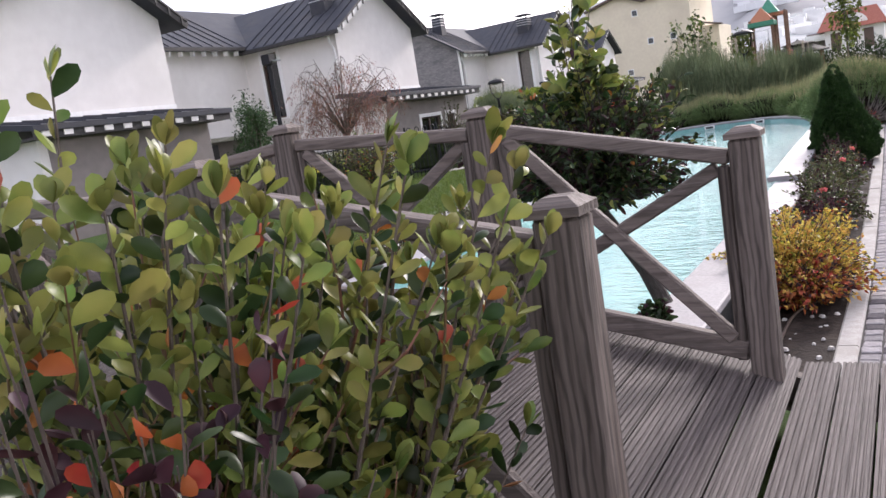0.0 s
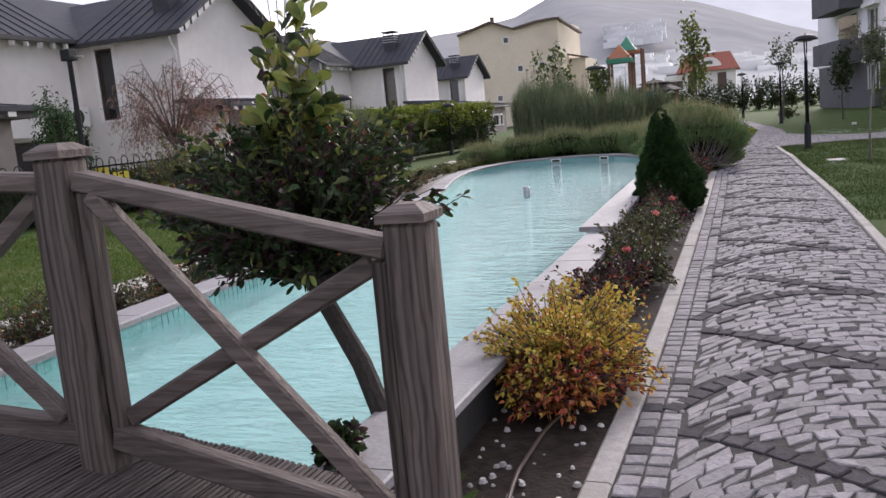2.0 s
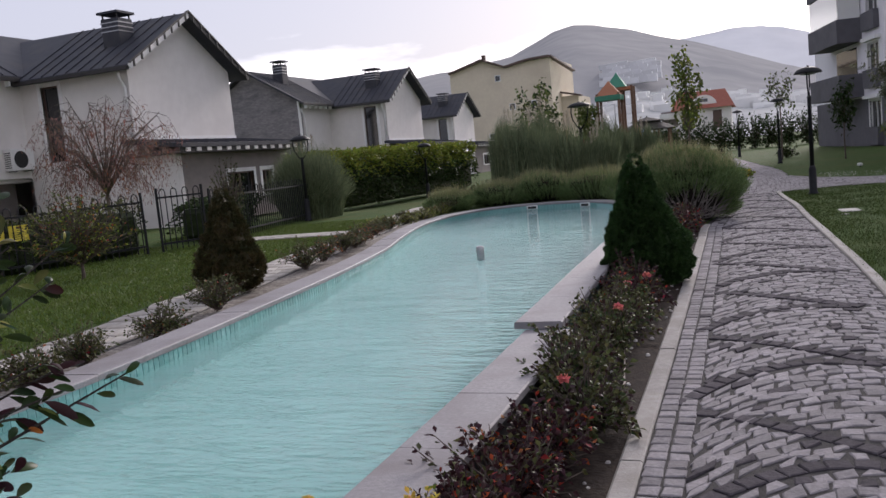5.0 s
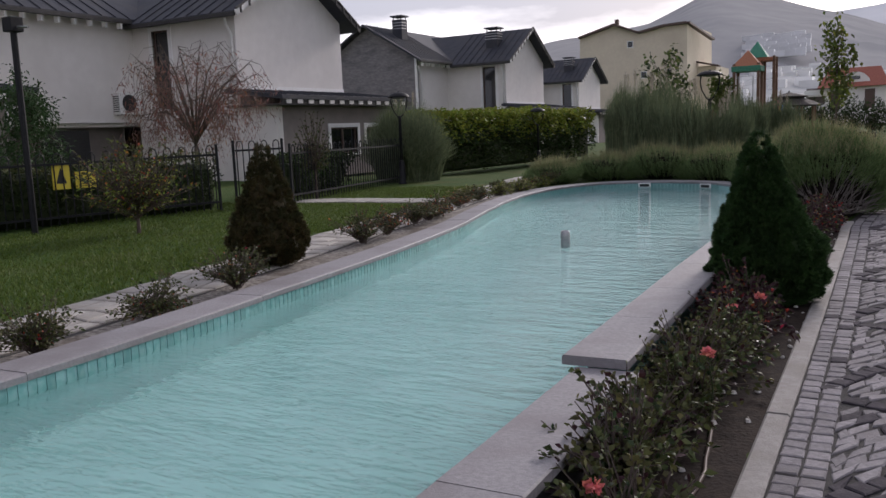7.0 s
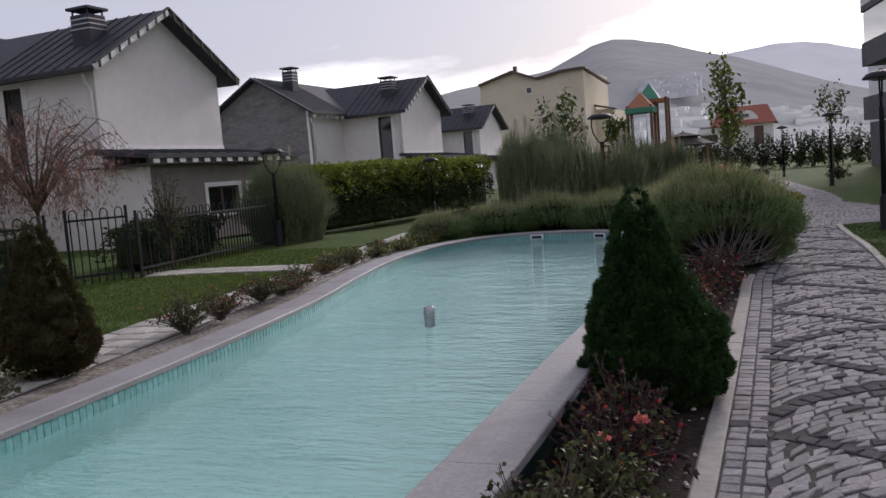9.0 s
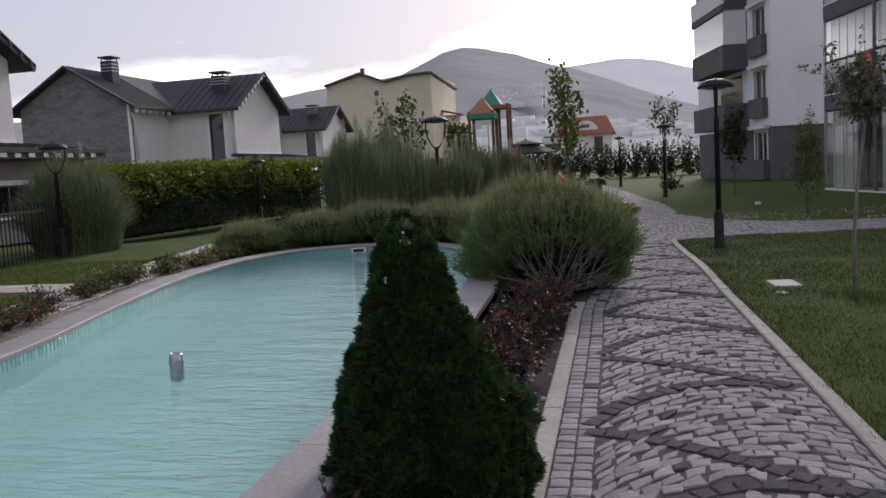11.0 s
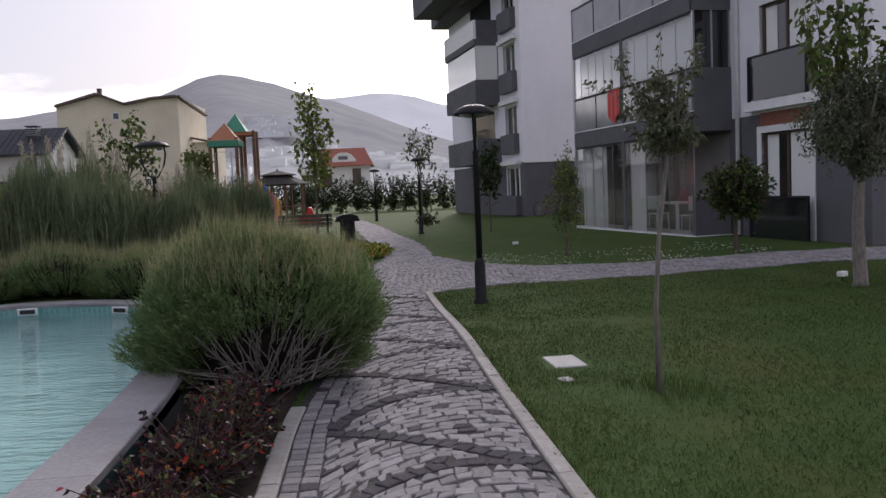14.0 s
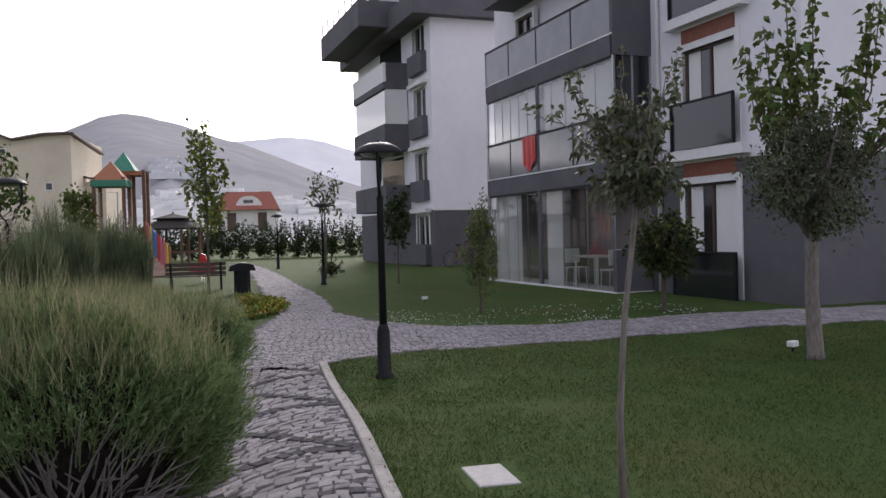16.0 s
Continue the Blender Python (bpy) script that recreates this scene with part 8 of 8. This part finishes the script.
def balcony_furniture():
    t = thing("dining_table", "white table behind the glazed ground floor balcony", "table", FA @ pose(-0.5, 5.3, 0.1))
    part("tabletop", Mesh().box(-0.3, 0.3, -0.55, 0.55, 0.7, 0.74, b=0.01), M["white_plastic"], t)
    part("cloth", Mesh().box(-0.32, 0.32, -0.57, 0.57, 0.742, 0.75), M["curtain"], t)
    for x in (-0.26, 0.26):
        for y in (-0.5, 0.5):
            part("leg", Mesh().box(x - 0.02, x + 0.02, y - 0.02, y + 0.02, 0, 0.7), M["white_plastic"], t)
    c = thing("chair", "white metal chair at the balcony table", "chair", FA @ pose(-0.6, 4.45, 0.1), "chairs at the balcony table")
    part("seat", Mesh().box(-0.2, 0.2, -0.2, 0.2, 0.43, 0.46, b=0.01), M["white_plastic"], c)
    part("backrest", Mesh().box(-0.2, 0.2, -0.22, -0.19, 0.55, 0.9, b=0.01), M["white_plastic"], c)
    for x in (-0.18, 0.18):
        for y in (-0.2, 0.18):
            part("leg", Mesh().tube([(x, y, 0), (x * 0.9, y * 0.95, 0.44)], 0.012, 5), M["white_plastic"], c)
    copy_thing(c, FA @ pose(-0.55, 6.15, 0.1, 0, 0, 180))
    cl = thing("hanging_cloth", "bright red cloth hung over the balcony rail", "cloth", FA @ pose(-0.985, 7.75, 0.0))
    m = Mesh()
    k = 10
    for i in range(k + 1):
        y = -0.38 + 0.76 * i / k
        w = 0.018 * math.sin(i * 1.9)
        zb = 2.97 + 0.32 * abs(i - 5.5) / 5.5
        m.v += [(w, y, zb), (w * 0.6, y, 3.86)]
    m.f = [(2 * i, 2 * i + 2, 2 * i + 3, 2 * i + 1) for i in range(k)]
    part("drape", m, M["red_plastic"], cl)
    part("fold_over", Mesh().box(-0.01, 0.05, -0.38, 0.38, 3.86, 3.885, b=0.008), M["red_plastic"], cl)


balcony_furniture()


# irrigation hose in the bed
_pts = [(-0.62 + 0.07 * math.sin(y * 2.3) - 0.02 * (y > 9), y, bed_level(-0.6, y) + 0.012) for y in np.arange(4.0, 12.0, 0.15)]
tagged(part("irrigation_hose", Mesh().tube(_pts, 0.009, 6), M["hose"], smooth=True), "thin brown irrigation hose lying on the soil", "hose")


def pebbles():
    rng = np.random.default_rng(3)
    m = Mesh()
    for k in range(330):
        y = rng.uniform(3.9, 17.4)
        f = rng.random()
        i = int(np.interp(y, [p[1] for p in BED_L], range(len(BED_L))))
        x = BED_L[i][0] + (BED_R[i][0] - BED_L[i][0]) * f
        r = rng.uniform(0.008, 0.021)
        z = bed_level(x, y)
        top = [(x + r * math.cos(a) * rng.uniform(0.8, 1.2), y + r * math.sin(a) * rng.uniform(0.8, 1.2), z) for a in np.arange(0, 6.2, 1.05)]
        n = len(top)
        m.add(top + [((px - x) * 0.6 + x, (py - y) * 0.6 + y, z + r * 0.8) for px, py, _ in top], [(i, (i + 1) % n, n + (i + 1) % n, n + i) for i in range(n)] + [tuple(range(n, 2 * n))])
    solid("pebbles", m, M["pebble"], "white pebbles and fallen petals strewn on the soil", "pebbles", kind="stuff")


pebbles()

# ---- cobbles and flagstones, laid last ----


def stone_mesh(pts, z, m, rng, inset=0.009, rise=0.009):
    """One hewn stone over four plan corners."""
    c = np.mean(pts, axis=0)
    base = [(p[0], p[1], z - 0.02) for p in pts]
    sh = [(p[0], p[1], z + rise * 0.45) for p in pts]
    top = []
    for p in pts:
        d = c - p
        L = np.linalg.norm(d) + 1e-9
        top.append((p[0] + d[0] / L * inset, p[1] + d[1] / L * inset, z + rise + rng.uniform(-0.0025, 0.0025)))
    m.add(base + sh + top, [(0, 1, 5, 4), (1, 2, 6, 5), (2, 3, 7, 6), (3, 0, 4, 7), (4, 5, 9, 8), (5, 6, 10, 9), (6, 7, 11, 10), (7, 4, 8, 11), (8, 9, 10, 11)])


def walk_lines():
    """Dark arcs of the pattern: from the left edge up and over to the right edge, and down again."""
    out = []
    for k in range(-7, 7):
        y0 = 13.53 + 1.65 * k
        up = smooth_path([(-0.2, y0), (-0.08, y0 + 0.28), (0.12, y0 + 0.59), (0.52, y0 + 0.87), (0.98, y0 + 0.8)], 0.02)
        dn = smooth_path([(-0.22, y0 + 1.56), (0.1, y0 + 1.46), (0.5, y0 + 1.2), (0.98, y0 + 0.8)], 0.02)
        out += [up, dn]
    return out


def cobbled_walk():
    rng = np.random.default_rng(17)
    t = thing("cobbled_walk", "grey granite cobbles laid in arcs with dark basalt lines", "path", kind="structure")
    xl = lambda y: np.interp(y, [p[1] for p in KERB_L], [p[0] for p in KERB_L]) + 0.115
    xr = lambda y: np.interp(y, [p[1] for p in KERB_R], [p[0] for p in KERB_R]) - 0.005
    lines = walk_lines()
    cloud = np.array([p for l in lines for p in l])
    rest, dark_rest = Mesh(), Mesh()
    singles = 0

    def put(pts, dark):
        nonlocal singles
        c = np.mean(pts, axis=0)
        z = level(*c) + (0.0065 if dark else 0.005)
        near = 12.4 < c[1] < 14.9 and singles < 300
        if near:
            singles += 1
            m = Mesh()
            stone_mesh([p - c for p in pts], 0, m, rng)
            part("cobble", m, M["cobble_dark" if dark else "cobble"], t, at=pose(c[0], c[1], z + rng.uniform(-0.003, 0.003)))
        else:
            stone_mesh(pts, z + rng.uniform(-0.003, 0.003), dark_rest if dark else rest, rng)
    # dark chains
    for l in lines:
        l = [np.array(p) for p in l]
        acc, k0 = 0.0, 0
        for i in range(1, len(l)):
            acc += np.linalg.norm(l[i] - l[i - 1])
            if acc > 0.098:
                a, b = l[k0], l[i]
                d = (b - a) / np.linalg.norm(b - a)
                s = np.array([d[1], -d[0]]) * 0.046
                a2, b2 = a + d * 0.005, b - d * 0.005
                if 3.8 < a[1] < 23 and xl(a[1]) + 0.1 < a[0] < xr(a[1]):
                    put([a2 + s, b2 + s, b2 - s, a2 - s] if np.cross(b2 - a2, -s) > 0 else [a2 - s, b2 - s, b2 + s, a2 + s], True)
                acc, k0 = 0.0, i
    # two straight columns at the left edge, then arcs
    y = 3.78
    while y < 23.4:
        for col in range(2):
            x0 = xl(y) + 0.1 * col
            h = 0.098
            j = rng.uniform(-0.005, 0.005, (4, 2))
            put([np.array(q) + e for q, e in zip([(x0 + 0.005, y), (x0 + 0.093, y), (x0 + 0.093, y + h - 0.01), (x0 + 0.005, y + h - 0.01)], j)], rng.random() < 0.06)
        y += 0.1
    row = 0
    y0 = 3.2
    while y0 < 23.6:
        W = 1.5
        x = 0.0
        while x < W:
            w = rng.uniform(0.08, 0.12) if x else rng.uniform(0.05, 0.12)
            pts = []
            for px, dy in ((x + 0.004, 0), (x + w - 0.004, 0), (x + w - 0.004, 0.092), (x + 0.004, 0.092)):
                f = px / W
                yy = y0 + dy + 0.5 * (1 - (2 * f - 1.15) ** 2) + 0.022 * math.sin(px * 15 + row * 2.1)
                pts.append((xl(yy) + 0.205 + px, yy))
            c = np.mean(pts, axis=0)
            if c[0] - w * 0.2 < xr(c[1]) and c[0] - w * 0.5 > xl(c[1]) + 0.17 and 3.82 < c[1] < 23.4:
                if np.min(np.hypot(cloud[:, 0] - c[0], cloud[:, 1] - c[1])) > 0.052:
                    # trim each stone to the chain and to the kerb
                    cut = []
                    for p in pts:
                        p = np.array(p) + rng.uniform(-0.016, 0.016, 2)
                        i = np.argmin(np.hypot(cloud[:, 0] - p[0], cloud[:, 1] - p[1]))
                        if np.linalg.norm(p - cloud[i]) < 0.056 or np.dot(p - cloud[i], c - cloud[i]) < 0:
                            out = c - cloud[i]
                            q = cloud[i] + out / np.linalg.norm(out) * 0.056
                            p = q if np.linalg.norm(q - p) < 0.09 else p
                        p[0] = min(p[0], xr(p[1]) - 0.004)
                        cut.append(p)
                    put(cut, rng.random() < 0.04)
            x += w
        y0 += 0.1
        row += 1
    tagged(part("cobbles", rest, M["cobble_i"], t), kind="stuff")
    tagged(part("dark_cobbles", dark_rest, M["cobble_dark_i"], t), kind="stuff")


cobbled_walk()


def far_walks():
    """The cross path and the walk beyond it."""
    rng = np.random.default_rng(19)
    t = thing("far_cobbled_walk", "grey granite cobbles of the cross path and the far walk", "path", kind="structure")
    sm = lambda pts, n: [tuple(p) for p in np.array(smooth_path(pts, 0.2))[np.linspace(0, len(smooth_path(pts, 0.2)) - 1, n).astype(int)]]
    part("cross_path_bed", ribbon(sm(XPATH_N[2:], 60), sm(XPATH_S[1:], 60), 0.004), M["joint"], t)
    part("far_walk_bed", ribbon(sm(FAR_L, 60), sm(FAR_R, 60), 0.008), M["joint"], t)
    part("junction_bed", ribbon(sm([(-0.3, 23.0), (-0.35, 27.0), (0.1, 30.0)], 30), sm([(0.72, 23.2), (2.2, 26.2), (1.2, 30.0)], 30), 0.006), M["joint"], t)
    poly = [(0.74, 23.4)] + XPATH_S[1:] + XPATH_N[::-1][:-1] + [(1.15, 30.0)] + FAR_R[1:] + FAR_L[::-1] + [(-0.35, 27.0), (-0.28, 23.4)]
    m, side = Mesh(), Mesh()
    for x0, x1, y0, y1 in ((-4.0, 2.2, 23.4, 60.0), (2.2, 13.9, 23.6, 27.5)):
        y = y0
        while y < y1:
            s = 0.105 if y < 34 else 0.16
            xs = np.arange(x0 + rng.uniform(0, s), x1, s)
            c = np.stack([xs, np.full(len(xs), y)], 1)
            ok = inside(c, poly)
            for cx in xs[ok]:
                h = s / 2 - 0.006
                p = [np.array((cx + a * h, y + 0.06 * math.sin(cx * 4) + b * h)) + rng.uniform(-0.008, 0.008, 2) for a, b in ((-1, -1), (1, -1), (1, 1), (-1, 1))]
                stone_mesh(p, level(cx, y) + 0.009 + rng.uniform(-0.003, 0.003), m, rng)
            y += s
    tagged(part("cobbles", m, M["cobble_i"], t), kind="stuff")


far_walks()


def flag_path(line, half, name, label, seed, cap=300):
    """Crazy paving of pale flagstones along a plan line."""
    rng = np.random.default_rng(seed)
    t = thing(name, label, "path", kind="structure")
    part("path_bed", ribbon(offset_path(line, -half - 0.03), offset_path(line, half + 0.03), 0.005), M["joint"], t)
    seg = smooth_path(line, 0.1)
    pos, acc = [seg[0]], 0
    for a, b in zip(seg[:-1], seg[1:]):
        acc += math.hypot(b[0] - a[0], b[1] - a[1])
        if acc > 0.26:
            pos.append(b)
            acc = 0
    cols = 4
    grid = []
    for i, p in enumerate(pos):
        a, b = pos[max(0, i - 1)], pos[min(len(pos) - 1, i + 1)]
        d = np.array(b) - np.array(a)
        d /= np.linalg.norm(d)
        s = np.array([d[1], -d[0]])
        grid.append([np.array(p) + s * (-half + 2 * half * j / cols) + rng.normal(size=2) * (0.035 if 0 < j < cols else 0.02) for j in range(cols + 1)])
    n = 0
    for i in range(len(grid) - 1):
        for j in range(cols):
            q = [grid[i][j], grid[i][j + 1], grid[i + 1][j + 1], grid[i + 1][j]]
            c = np.mean(q, axis=0)
            q = [p + (c - p) * 0.07 for p in q]
            e1, e2 = q[1] - q[0], q[2] - q[0]
            if e1[0] * e2[1] - e1[1] * e2[0] < 0:
                q = q[::-1]
            m = Mesh()
            stone_mesh([p - c for p in q], 0, m, rng, 0.014, 0.014)
            if n < cap:
                part("flagstone", m, M["flag"], t, at=pose(c[0], c[1], level(*c) + 0.008))
            n += 1


flag_path(LPATH, 0.42, "flagstone_path", "pale crazy-paved flagstone path on the far bank", 23, 400)
flag_path(LBRANCH, 0.35, "gate_path", "pale flagstone branch path to the garden gate", 24)
